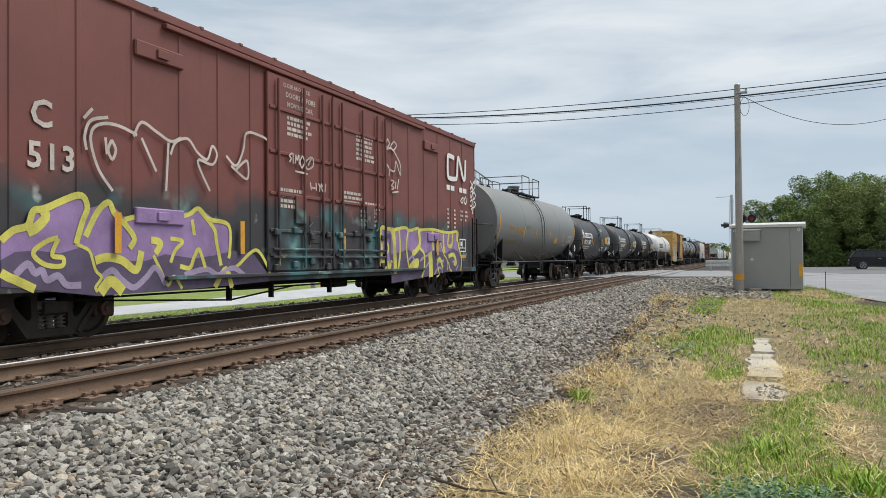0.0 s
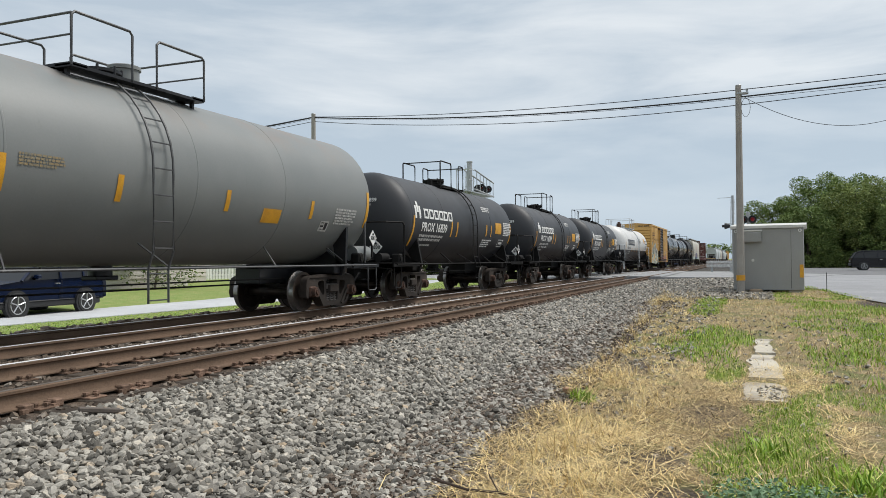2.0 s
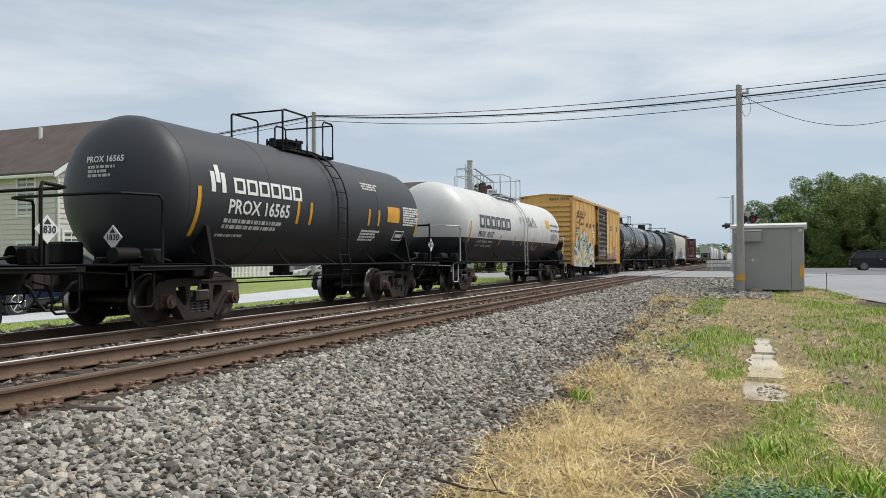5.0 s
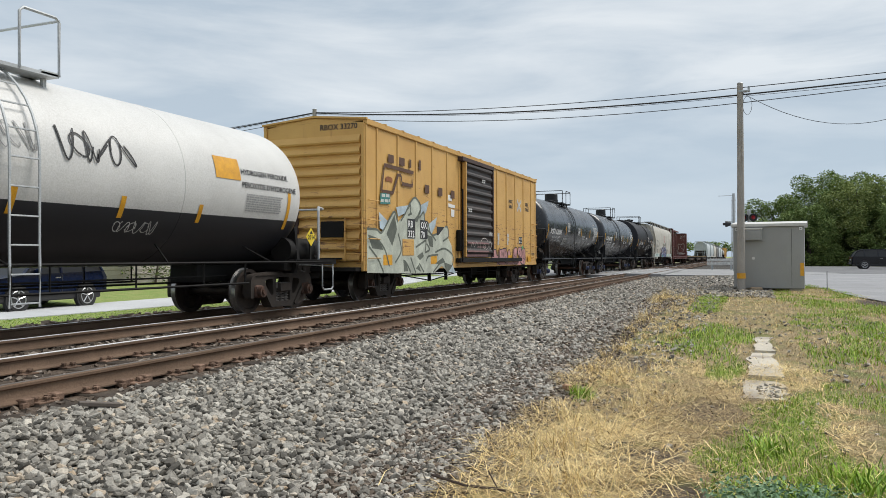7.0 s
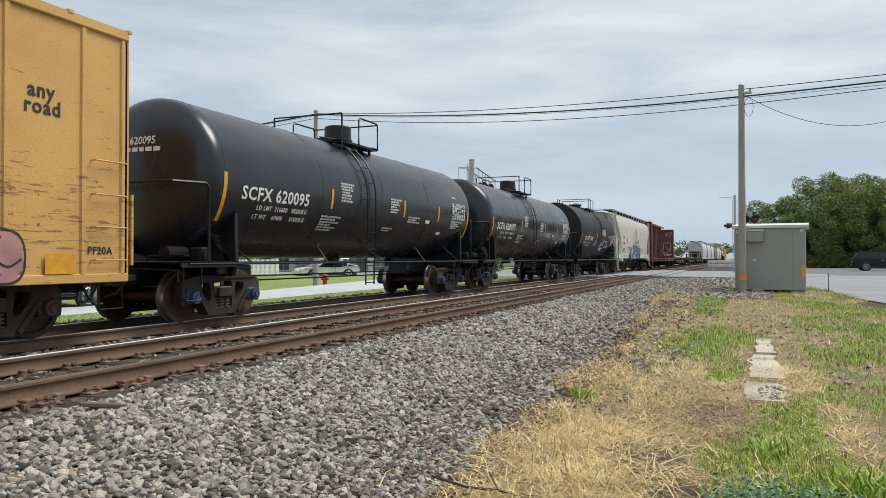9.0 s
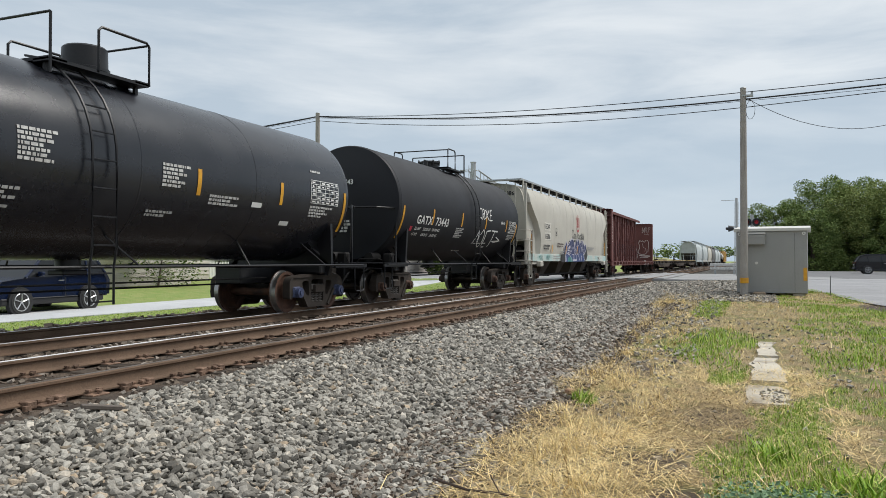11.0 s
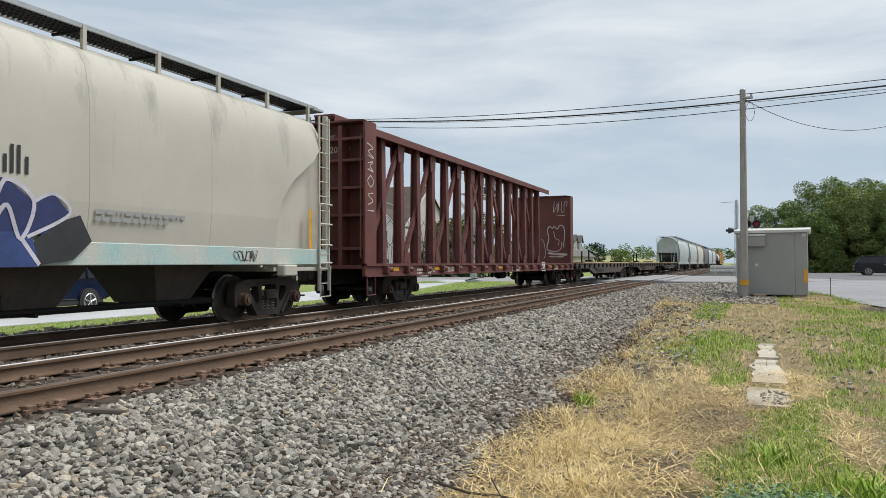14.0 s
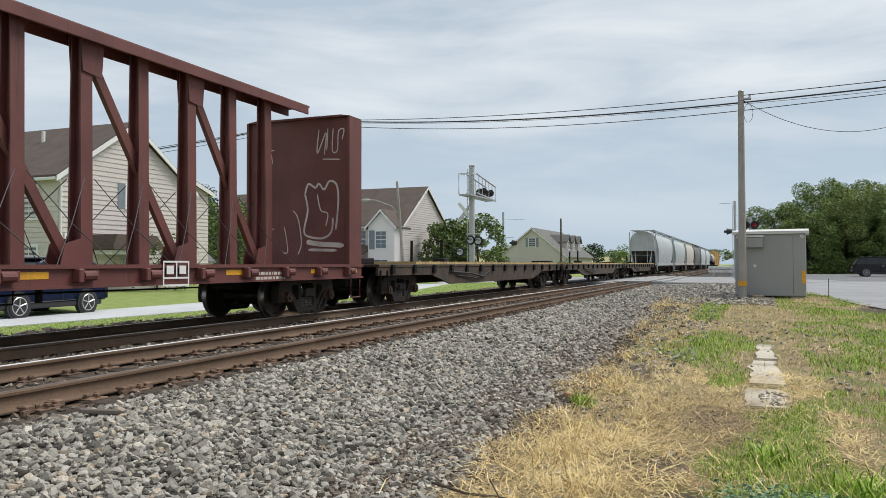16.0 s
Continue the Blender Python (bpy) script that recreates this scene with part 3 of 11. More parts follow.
def rail_car(name, label, category, centre, half, trucks, kind="", group="cars of the train"):
    car = thing(name, label, category, group, (centre, FAR_Y, 0))
    CARS.append((car, centre))
    for x in trucks if isinstance(trucks, tuple) else (-trucks, trucks):
        truck(car, x, kind)
    couplers(car, half)
    return car


# ---- tank cars ----
def head_profile(half, knuckle, r, dish=False):
    """Half of a tank's outline: an elliptical head, a flatter "firm" one, or a shallow dish with a crisp rim."""
    out = []
    p = 0.8 if dish == "firm" else 1.0
    if dish is True:
        d = half - knuckle
        for k in range(8):
            q = k / 7 * 0.955
            out.append((-knuckle - 0.06 - (d - 0.06) * (1 - q * q), max(0.02, r * q)))
        return out + [(-knuckle - 0.075, r * 0.985), (-knuckle - 0.03, r)]
    for k in range(13):
        a = math.pi / 2 * k / 12
        out.append((-knuckle - (half - knuckle) * math.cos(a) ** p, max(0.02, r * math.sin(a) ** p)))
    return out


def tank_body(car, half, knuckle, r, zc, material, seams=(), label="", dish=False):
    prof = head_profile(half, knuckle, r, dish)
    for s in sorted([-knuckle + 0.05, *seams]):
        prof += [(s - 0.02, r), (s - 0.012, r + 0.006), (s + 0.012, r + 0.006), (s + 0.02, r)]
    prof += [(knuckle, r)] + [(-x, q) for x, q in head_profile(half, knuckle, r, dish)[::-1][0 if dish is True else 1:]]
    return part("tank", Geo().lathe(prof, 56, "x", (0, 0, zc)), material, car, label, 30)


def tank_underframe(car, half, tank_half, knuckle, r, zc, trucks, mat, rail_mat, low_rail):
    zs = 0.92
    for s in (-1, 1):
        # stub sill with end platform, steps and saddle
        g = Geo().box(s * (trucks - 1.9) if s > 0 else s * (half - 0.35), s * (half - 0.35) if s > 0 else s * (trucks - 1.9), -0.33, 0.33, 0.66, 1.02, 0.02)
        part("stub_sill", g, mat, car)
        a, b = sorted((s * (half - 0.42), s * (tank_half - 1.0)))
        part("end_platform", Geo().box(a, b, -1.5, 1.5, 1.07, 1.11, 0.01).box(a, b, -1.5, -1.45, 1.0, 1.11).box(a, b, 1.45, 1.5, 1.0, 1.11), mat, car)
        g = Geo()
        x = s * (trucks + 0.05)
        dz = zc - r * 0.75
        for yy in (-1, 1):
            g.prism([(yy * 1.2, 1.05), (yy * 1.44, 1.05), (yy * (r * 0.93), zc - 0.44 * r), (yy * (r * 0.7), zc - 0.72 * r)][::yy], "x", x - 0.05, x + 0.04)
        g.prism([(-1.35, 0.82), (1.35, 0.82), (1.42, 1.05), (0.8, dz), (-0.8, dz), (-1.42, 1.05)], "x", x - 0.05, x + 0.05)
        part("saddle", g, mat, car)
        # end handrail loop round the head
        xe = s * (half - 1.15)
        xi = s * (knuckle - 0.05)
        zt = zc - 0.18
        xf = s * (half - 0.42)
        pts = [(xe, -1.47, 1.08), (xe, -1.47, zt - 0.08), (xe + s * 0.05, -1.44, zt), (xf - s * 0.1, -1.2, zt), (xf, -1.0, zt), (xf, 1.0, zt), (xf - s * 0.1, 1.2, zt), (xe + s * 0.05, 1.44, zt), (xe, 1.47, zt - 0.08), (xe, 1.47, 1.08)]
        part("end_handrail", Geo().tube(pts, 0.028), rail_mat, car)
        # step irons hanging below the platform's corners
        xs = s * (half - 0.5)
        for yy in (-1.46, 1.46):
            part("step", Geo().tube([(xs, yy, 1.02), (xs, yy, 0.48), (xs - s * 0.06, yy, 0.42), (xs - s * 0.4, yy, 0.42), (xs - s * 0.46, yy, 0.48), (xs - s * 0.46, yy, 1.02)], 0.02), rail_mat, car)
        # draft gear details on the platform
        part("brake_box", Geo().box(xe - 0.25, xe + 0.25, 0.5, 1.1, 1.1, 1.5, 0.04), M["blackmat"], car)
        part("brake_cylinder", Geo().cyl((xe, -0.9, 1.25), (xe + s * 0.5, -0.9, 1.25), 0.13, n=12), M["blackmat"], car)
        x0, x1 = sorted((s * (trucks - 0.55), s * (trucks + 0.75)))
        part("bolster_beam", Geo().box(x0 + 0.3, x1 - 0.5, -1.3, 1.3, 0.86, 1.06, 0.03), mat, car)
        part("air_hose", Geo().tube([(xf, -0.45, 0.85), (xf + s * 0.2, -0.5, 0.8), (xf + s * 0.38, -0.42, 0.55), (xf + s * 0.5, -0.3, 0.5)], 0.028), M["blackmat"], car)
        part("uncoupling_lever", Geo().tube([(xf, -1.42, 0.75), (xf, -1.42, 0.95), (xf, -0.4, 0.98), (xf + s * 0.15, -0.1, 0.98)], 0.016), rail_mat, car)
        part("air_pipe", Geo().tube([(s * (trucks + 0.8), -1.1, 1.15), (s * (trucks + 1.2), -1.15, 1.22), (xf - s * 0.1, -0.7, 1.2), (xf - s * 0.1, -0.45, 0.9)], 0.024), M["blackmat"], car)
        part("valve_body", Geo().box(xe - 0.1, xe + 0.14, -1.36, -1.12, 1.1, 1.36, 0.03).cyl((xe + 0.02, -1.38, 1.22), (xe + 0.02, -1.24, 1.22), 0.07, n=10), M["blackmat"], car)
    # running rail along both sides
    g = Geo()
    for yy in (-1.5, 1.5):
        g.tube([(-half + 0.6, yy, 1.06), (half - 0.6, yy, 1.06)], 0.024)
        for k in range(5):
            x = -knuckle + 0.9 + k * (2 * knuckle - 1.8) / 4
            g.tube([(x, yy, 1.06), (x + (0.25 if k % 2 else -0.25), yy * 0.66, zc - r * 0.74)], 0.017)
    part("side_rail", g, low_rail, car)
    # brake gear slung below the shell
    g = Geo()
    g.tube([(-trucks + 1, 0.1, 0.66), (trucks - 1, 0.1, 0.66)], 0.02).tube([(-trucks + 1.2, -0.5, 0.78), (trucks - 1.2, -0.5, 0.78)], 0.018)
    part("brake_gear", g, M["blackmat"], car)
    g = Geo().cyl((-0.05, 0, zc - r - 0.16), (-0.05, 0, zc - r + 0.05), 0.2, n=14).box(-0.3, 0.2, -0.18, 0.18, zc - r - 0.24, zc - r - 0.16, 0.02)
    part("bottom_outlet", g, mat, car)


def manway(car, x, r, zc, deck, mat, rail_mat, high=0.72, bulk=0.34, width=1.0, gate=None, dome=None):
    """The top platform with its railing and the valve housing in it."""
    zt = zc + r
    a, b = x - deck / 2, x + deck / 2
    w = width
    pl = part("top_platform", Geo().box(a, b, -w, -w + 0.34, zt - 0.12, zt - 0.07).box(a, b, w - 0.34, w, zt - 0.12, zt - 0.07).box(a, a + 0.3, -w, w, zt - 0.1, zt - 0.05).box(b - 0.3, b, -w, w, zt - 0.1, zt - 0.05), mat, car)
    for xx in (a + 0.1, b - 0.1):
        for yy in (-w * 0.8, w * 0.8):
            part("platform_bracket", Geo().box(xx - 0.03, xx + 0.03, yy - 0.03, yy + 0.03, zt - 0.35, zt - 0.08), mat, pl)
    top = zt + high
    for yy in (-w, w):
        if gate:
            part("guard_rail", Geo().tube([(gate[2], yy, zt - 0.3), (gate[2], yy, top - 0.03)], 0.023), rail_mat, pl)
        for s0, s1 in (gate[:2], *([gate[3:]] if len(gate) > 3 else [])) if gate else ((a, x - 0.28), (x + 0.28, b)):
            lo, hi = (s0, s1)
            pts = [(lo, yy, zt - 0.1), (lo, yy, top - 0.06), (lo + 0.06, yy, top), (hi - 0.06, yy, top), (hi, yy, top - 0.06), (hi, yy, zt - 0.1)]
            part("guard_rail", Geo().tube(pts, 0.023), rail_mat, pl)
    for xx in (a, b):
        part("guard_rail", Geo().tube([(xx, -w, top - 0.03), (xx, w, top - 0.03)], 0.02), rail_mat, pl)
        if not gate:
            part("middle_rail", Geo().tube([(xx, -w, zt + high * 0.5), (xx, w, zt + high * 0.5)], 0.016), rail_mat, pl)
    if dome:
        part("manway_cover", Geo().lathe([(-0.2, 0.37), (0.12, 0.37), (0.13, 0.4), (0.18, 0.4), (0.19, 0.37), (0.52, 0.36), (0.55, 0.33), (0.56, 0.02)], 28, "z", (dome, 0, zt)), mat, car)
        part("fittings_plate", Geo().box(dome - 0.95, dome + 0.55, -0.3, 0.3, zt - 0.05, zt + 0.12, 0.02), mat, car)
        return
    g = Geo().lathe([(-0.12, bulk), (0.16, bulk), (0.17, bulk + 0.05), (0.22, bulk + 0.05), (0.27, bulk * 0.6), (0.29, 0.02)], 24, "z", (x - 0.05, 0, zt))
    housing = part("valve_housing", g, mat, car)
    for k in range(8):
        an = k * math.pi / 4
        cx, cy = x - 0.05 + (bulk + 0.04) * math.cos(an), (bulk + 0.04) * math.sin(an)
        part("bolt", Geo().cyl((cx, cy, zt + 0.1), (cx, cy, zt + 0.27), 0.025, n=6), mat, housing)
    g = Geo().cyl((x + 0.75, 0.1, zt - 0.1), (x + 0.75, 0.1, zt + 0.3), 0.1, n=12).cyl((x + 0.75, 0.1, zt + 0.3), (x + 0.75, 0.1, zt + 0.36), 0.14, n=12)
    part("relief_valve", g, rail_mat, car)
    part("vent_valve", Geo().cyl((x - 0.7, -0.15, zt - 0.1), (x - 0.7, -0.15, zt + 0.2), 0.08, n=10), rail_mat, car)


def side_ladder(car, x, r, zc, mat, w=0.45, rungs=11):
    """Follows the shell from the platform down to below the sill."""
    g = Geo()
    path = []
    for k in range(9):
        a = math.radians(82 - k * 9.5)
        path.append((-(r + 0.09) * math.cos(a), zc + (r + 0.09) * math.sin(a)))
    path += [(-(r + 0.09), zc - 0.1), (-(r + 0.09), 1.35), (-1.56, 1.05), (-1.56, 0.5)]
    for s in (-1, 1):
        g.tube([(x + s * w / 2, y, z) for y, z in path], 0.02, 5)
    lens = [0.0]
    for p, q in zip(path, path[1:]):
        lens.append(lens[-1] + math.dist(p, q))
    for k in range(rungs):
        d = 0.25 + k * (lens[-1] - 0.3) / (rungs - 1)
        i = max(j for j in range(len(lens)) if lens[j] <= d)
        i = min(i, len(path) - 2)
        t = (d - lens[i]) / (lens[i + 1] - lens[i])
        y, z = (path[i][0] + t * (path[i + 1][0] - path[i][0]), path[i][1] + t * (path[i + 1][1] - path[i][1]))
        g.cyl((x - w / 2, y, z), (x + w / 2, y, z), 0.013, n=5)
    return part("side_ladder", g, mat, car)


def stripe(tank, x, z, r, zc, h=0.46, w=0.1, mat=None):
    part("reflective_stripe", on_tank(rect(0, w, 0, h, 1, 6), x, z, r, zc, 0.008), mat or M["amber"], tank)


def placard(car, x, y, z, face, text, mat=None):
    """A diamond hazard sign on a small holder; it faces the viewer's side ("y") or the train's head ("x")."""
    s = 0.2
    p = part("placard", Geo().prism([(0, -s), (s, 0), (0, s), (-s, 0)], "y", 0.0, 0.012), mat or M["white"], car, "diamond-shaped hazard placard")
    p.matrix_basis = pose(x, y, z, 0, 0, 0 if face == "y" else -90)
    vs, fs = letters(text, 0.14)
    wide = max(u for u, _ in vs)
    part("lettering", Geo().add([(u - wide / 2, -0.006, v - 0.05) for u, v in vs], fs), M["ink"], p, smooth=0)
    part("symbol", Geo().add([(-0.06, -0.005, 0.07), (0.06, -0.005, 0.07), (0.0, -0.005, 0.15)], [(0, 1, 2)]), M["ink"], p)
    part("holder", Geo().box(-0.03, 0.03, 0.012, 0.05, -0.5, 0.1), M["blackmat"], p)
    return p


def lettering(tank, text, size, x, z, r, zc, mat=None, spacing=1.0, wide=1.0):
    part("lettering", on_tank(letters(text, size, spacing, 0.1, wide), x, z, r, zc), mat or M["white"], tank, smooth=0)


def small_print(tank, rows, size, x, z, r, zc, mat=None, seed=1):
    part("small_print", on_tank(bars(rows, size, 0.5, seed), x, z, r, zc), mat or M["white_worn"], tank, smooth=0)


def head_text(tank, text, size, half, knuckle, r, zc, dy, dz, mat):
    """Lettering on the head that faces the line's end with -x."""
    vs, fs = letters(text, size)
    out = []
    for u, v in vs:
        y, z = dy - u, dz + v
        q = min(0.97, math.hypot(y, z) / r)
        out.append((-knuckle - (half - knuckle) * (1 - q ** 2.5) ** 0.4 - 0.012, y, zc + z))
    part("lettering", Geo().add(out, fs), mat, tank, smooth=0)


def head_bars(tank, rows, size, half, knuckle, r, zc, dy, dz, mat, seed=3):
    vs, fs = bars(rows, size, 0.5, seed)
    out = []
    for u, v in vs:
        y, z = dy - u, dz + v
        q = min(0.97, math.hypot(y, z) / r)
        out.append((-knuckle - (half - knuckle) * (1 - q ** 2.5) ** 0.4 - 0.012, y, zc + z))
    part("small_print", Geo().add(out, fs), mat, tank, smooth=0)


def tank_car(label, centre, half, trucks, tank_half, knuckle, r, zc, material, under, rails, deck=2.2, deck_x=0.0, ladder_x=0.0, seams=(), high=0.72, dish=False, kind="", gate=None, dome=None, width=1.0, bogies=None, side_rail=None, deck_mat=None):
    car = rail_car("tank_car", label, "tank car", centre, half, bogies or trucks, kind)
    tank = tank_body(car, tank_half, knuckle, r, zc, material, seams, "", dish)
    tank_underframe(car, half, tank_half, knuckle, r, zc, trucks, under, rails, side_rail or rails)
    manway(car, deck_x, r, zc, deck, deck_mat or under, rails, high, gate=gate, dome=dome, width=width)
    side_ladder(car, ladder_x, r, zc, rails)
    return car, tank

# ---- the grey tank car ----
def top_rust(m, z0, z1):
    """Rust that has spread in blotches along the top of a tank."""
    nt = m.node_tree
    bs = nt.nodes["Principled BSDF"]
    src = bs.inputs["Base Color"].links[0].from_socket
    tc, sp, ht, nz, cut, mul, mix = (nt.nodes.new("ShaderNode" + k) for k in ("TexCoord", "SeparateXYZ", "MapRange", "TexNoise", "MapRange", "Math", "Mix"))
    nz.inputs["Scale"].default_value, nz.inputs["Detail"].default_value, nz.inputs["Roughness"].default_value = 0.9, 8, 0.65
    ht.inputs["From Min"].default_value, ht.inputs["From Max"].default_value = z0, z1
    cut.inputs["From Min"].default_value, cut.inputs["From Max"].default_value, cut.inputs["To Max"].default_value = 0.5, 0.7, 0.35
    mul.operation, mix.data_type, mix.inputs[7].default_value = "MULTIPLY", "RGBA", (0.3, 0.15, 0.07, 1)
    for a, b in ((tc.outputs["Object"], sp.inputs[0]), (tc.outputs["Object"], nz.inputs["Vector"]), (sp.outputs["Z"], ht.inputs["Value"]), (nz.outputs["Fac"], cut.inputs["Value"]), (ht.outputs[0], mul.inputs[0]), (cut.outputs[0], mul.inputs[1]), (mul.outputs[0], mix.inputs[0]), (src, mix.inputs[6]), (mix.outputs[2], bs.inputs["Base Color"])):
        nt.links.new(a, b)


RAIL_GREY = surf("handrail_grey", (0.09, 0.092, 0.095), (0.06, 0.06, 0.062), 0.5, 0.1, 5, 60, 0.05)


def grey_tank_car():
    r, zc = 1.58, 2.68
    top_rust(M["tank_grey"], 3.3, 4.2)
    car, tank = tank_car("dull grey tank car with faded ochre lettering", 32.78, 8.1, 6.0, 7.32, 6.98, r, zc, M["tank_grey"], M["black"], RAIL_GREY, 3.0, -0.05, -0.35, (-3.1, 0.6, 3.3), dish=True)
    part("manway_cover", Geo().lathe([(-0.1, 0.26), (0.36, 0.26), (0.37, 0.29), (0.43, 0.29), (0.45, 0.25), (0.47, 0.02)], 24, "z", (0.5, 0, zc + r)), M["tank_grey"], car, "short grey drum over the tank")
    lettering(tank, "UTLX 666546", 0.33, -5.35, 2.28, r, zc, M["ochre"], 1.1)
    small_print(tank, (1.3,), 0.06, -5.3, 2.12, r, zc, M["faint"], 2)
    small_print(tank, (1.9, 1.6), 0.07, -5.5, 1.9, r, zc, M["faint"], 3)
    small_print(tank, (0.7, 0.7, 0.7, 0.6), 0.03, -2.9, 2.6, r, zc, M["faint"], 4)
    small_print(tank, (0.9, 0.9, 0.9, 0.8, 0.9, 0.8), 0.045, 5.4, 2.35, r, zc, M["white_worn"], 5)
    for x, z, h in ((-6.75, 2.0, 0.95), (-3.2, 2.1, 0.5), (-1.2, 2.1, 0.42), (1.4, 2.1, 0.4), (4.3, 2.1, 0.4), (6.86, 2.0, 0.9)):
        stripe(tank, x, z, r, zc, h, 0.12)
    part("warning_panel", on_tank(rect(0, 0.62, 0, 0.3, 1, 4), 2.6, 1.95, r, zc), M["amber"], tank, "yellow panel with small print")
    part("data_panel", on_tank(rect(0, 0.36, 0, 0.26, 1, 3), 4.85, 1.85, r, zc), M["white_worn"], tank)
    part("data_panel", on_tank(join(rect(0, 0.13, 0, 0.18, 1, 2), rect(0.16, 0.28, 0, 0.18, 1, 2)), 4.89, 1.89, r, zc, 0.01), M["ink"], tank)
    part("tag", on_tank(rect(0, 0.22, 0, 0.16, 1, 3), -6.9, 1.85, r, zc), M["white_worn"], tank)
    head_text(tank, "UTLX 666546", 0.19, 7.5, 6.8, r, zc, 0.45, 0.35, M["ochre"])
    head_bars(tank, (0.7, 0.6, 0.5), 0.045, 7.5, 6.8, r, zc, 0.3, 0.2, M["faint"])
    placard(car, -7.75, -0.45, 1.65, "x", "3082")
    placard(car, 7.35, -1.5, 1.75, "y", "3082")
    part("air_tank", Geo().cyl((6.9, -1.1, 1.35), (7.7, -1.1, 1.35), 0.2, n=16), M["tank_grey"], car)
    return car


grey_tank_car()


def hollow(x, n, pitch, w, h, t):
    """A row of n hollow blocks with rounded corners, standing for a lettered mark."""
    out = []
    for k in range(n):
        a = x + k * pitch
        block = [rect(a, a + t, 0, h, 1, 5), rect(a + w - t, a + w, 0, h, 1, 5), rect(a + t, a + w - t, h - t * 0.8, h, 2, 2)]
        block += [rect(a + t, a + w - t, 0.0, t * 0.8, 2, 2)]
        out.append(join(*block))
    return out


def data_grid(tank, x, z, w, h, r, zc):
    """The framed test table: ruled lines and filled cells."""
    f = [rect(w * k / 6, w * k / 6 + 0.014, 0, h, 1, 5) for k in range(7)] + [rect(0, w, h * k / 6, h * k / 6 + 0.012) for k in range(7)]
    rnd = random.Random(17)
    for a in range(6):
        for b in range(6):
            if rnd.random() < 0.75:
                f.append(rect(w * (a + 0.2) / 6, w * (a + rnd.uniform(0.5, 0.85)) / 6, h * (b + 0.3) / 6, h * (b + 0.7) / 6))
    part("data_panel", on_tank(join(*f), x, z, r, zc), M["white"], tank, "ruled white test table", 0)


SPRAY_RED = plain("tag_red", (0.5, 0.03, 0.06), 0.6)


# ---- three charcoal tank cars of one series ----
def charcoal_tank_car(centre, number, label):
    r, zc = 1.38, 2.42
    fore = -0.36 if number.endswith("839") else 0.0
    car, tank = tank_car(label, centre, 6.8, 4.25, 5.62, 4.9, r, zc, M["tank_dark"], M["blackmat"], M["blackmat"], 2.23, 0.085, 0.36, (-2.4, 2.4), 0.78, gate=(-1.03, 0.0, -1.02, 0.72, 1.2), width=0.7)
    # the lessor's wordmark, as a plain emblem and blocks
    mark = hollow(0.72, 6, 0.4, 0.34, 0.3, 0.075)
    mark += [rect(0.05, 0.17, -0.02, 0.36, 1, 3), rect(0.35, 0.47, -0.02, 0.36, 1, 3), rect(0.2, 0.32, 0.16, 0.5, 1, 3)]
    for block in mark:
        part("emblem", on_tank(block, -4.36 + fore, 2.44, r, zc), M["white"], tank, "white block of a company mark", smooth=0)
    lettering(tank, number, 0.38, -3.8 + fore, 2.06, r, zc)
    if number.endswith("289"):
        lettering(tank, "LD LMT  203900 LB  92500 KG", 0.13, -3.85, 1.88, r, zc)
        lettering(tank, "LT WT     59100 LB  26800 KG", 0.13, -3.88, 1.74, r, zc)
    else:
        small_print(tank, (1.9, 1.7), 0.08, -3.85 + fore, 1.88, r, zc, M["white_worn"], 7)
    small_print(tank, (0.8,), 0.06, -3.95, 1.62, r, zc, M["white_worn"], 8)
    for x, z, h in ((-4.68 + fore * 0.3, 1.6, 0.95), (-1.47 + fore * 0.7, 1.95, 0.5), (-0.95 + fore * 0.7, 1.95, 0.5), (1.85, 2.05, 0.42), (2.4, 2.05, 0.42), (4.85, 1.85, 0.8)):
        stripe(tank, x, z, r, zc, h)
    part("warning_panel", on_tank(rect(0, 0.75, 0, 0.42, 1, 4), 2.95, 2.18, r, zc), M["amber"], tank, "orange panel with small print")
    small_print(tank, (1.0, 0.9, 1.0, 0.8, 1.0, 0.9, 1.0, 0.7), 0.045, 3.95, 2.6, r, zc, M["white"], 9)
    small_print(tank, (1.0, 0.8, 0.9, 0.8), 0.055, 1.6, 1.88, r, zc, M["white"], 10)
    small_print(tank, (0.85, 0.75, 0.8), 0.05, 1.7, 3.1, r, zc, M["white_worn"], 11)
    part("data_panel", on_tank(join(rect(0, 0.6, 0, 0.03), rect(0, 0.6, 0.27, 0.3), rect(0, 0.03, 0, 0.3), rect(0.57, 0.6, 0, 0.3), rect(0.1, 0.5, 0.1, 0.2)), 3.55, 1.7, r, zc), M["white"], tank)
    placard(car, 5.75, -1.48, 1.6, "y", "1830")
    placard(car, -6.0, -0.75, 1.55, "x", "1830")
    head_text(tank, number, 0.15, 5.62, 4.9, r, zc, 0.25, 0.45, M["white"])
    head_bars(tank, (0.6, 0.4, 0.5), 0.05, 5.62, 4.9, r, zc, 0.2, 0.34, M["white_worn"])
    return car, tank


charcoal_tank_car(47.75, "PROX 16839", "charcoal tank car with white lettering and scribbled tags")
charcoal_tank_car(61.58, "PROX 16289", "charcoal tank car with white lettering and amber stripes")
charcoal_tank_car(75.2, "PROX 16565", "charcoal tank car with white lettering, dusty flanks")


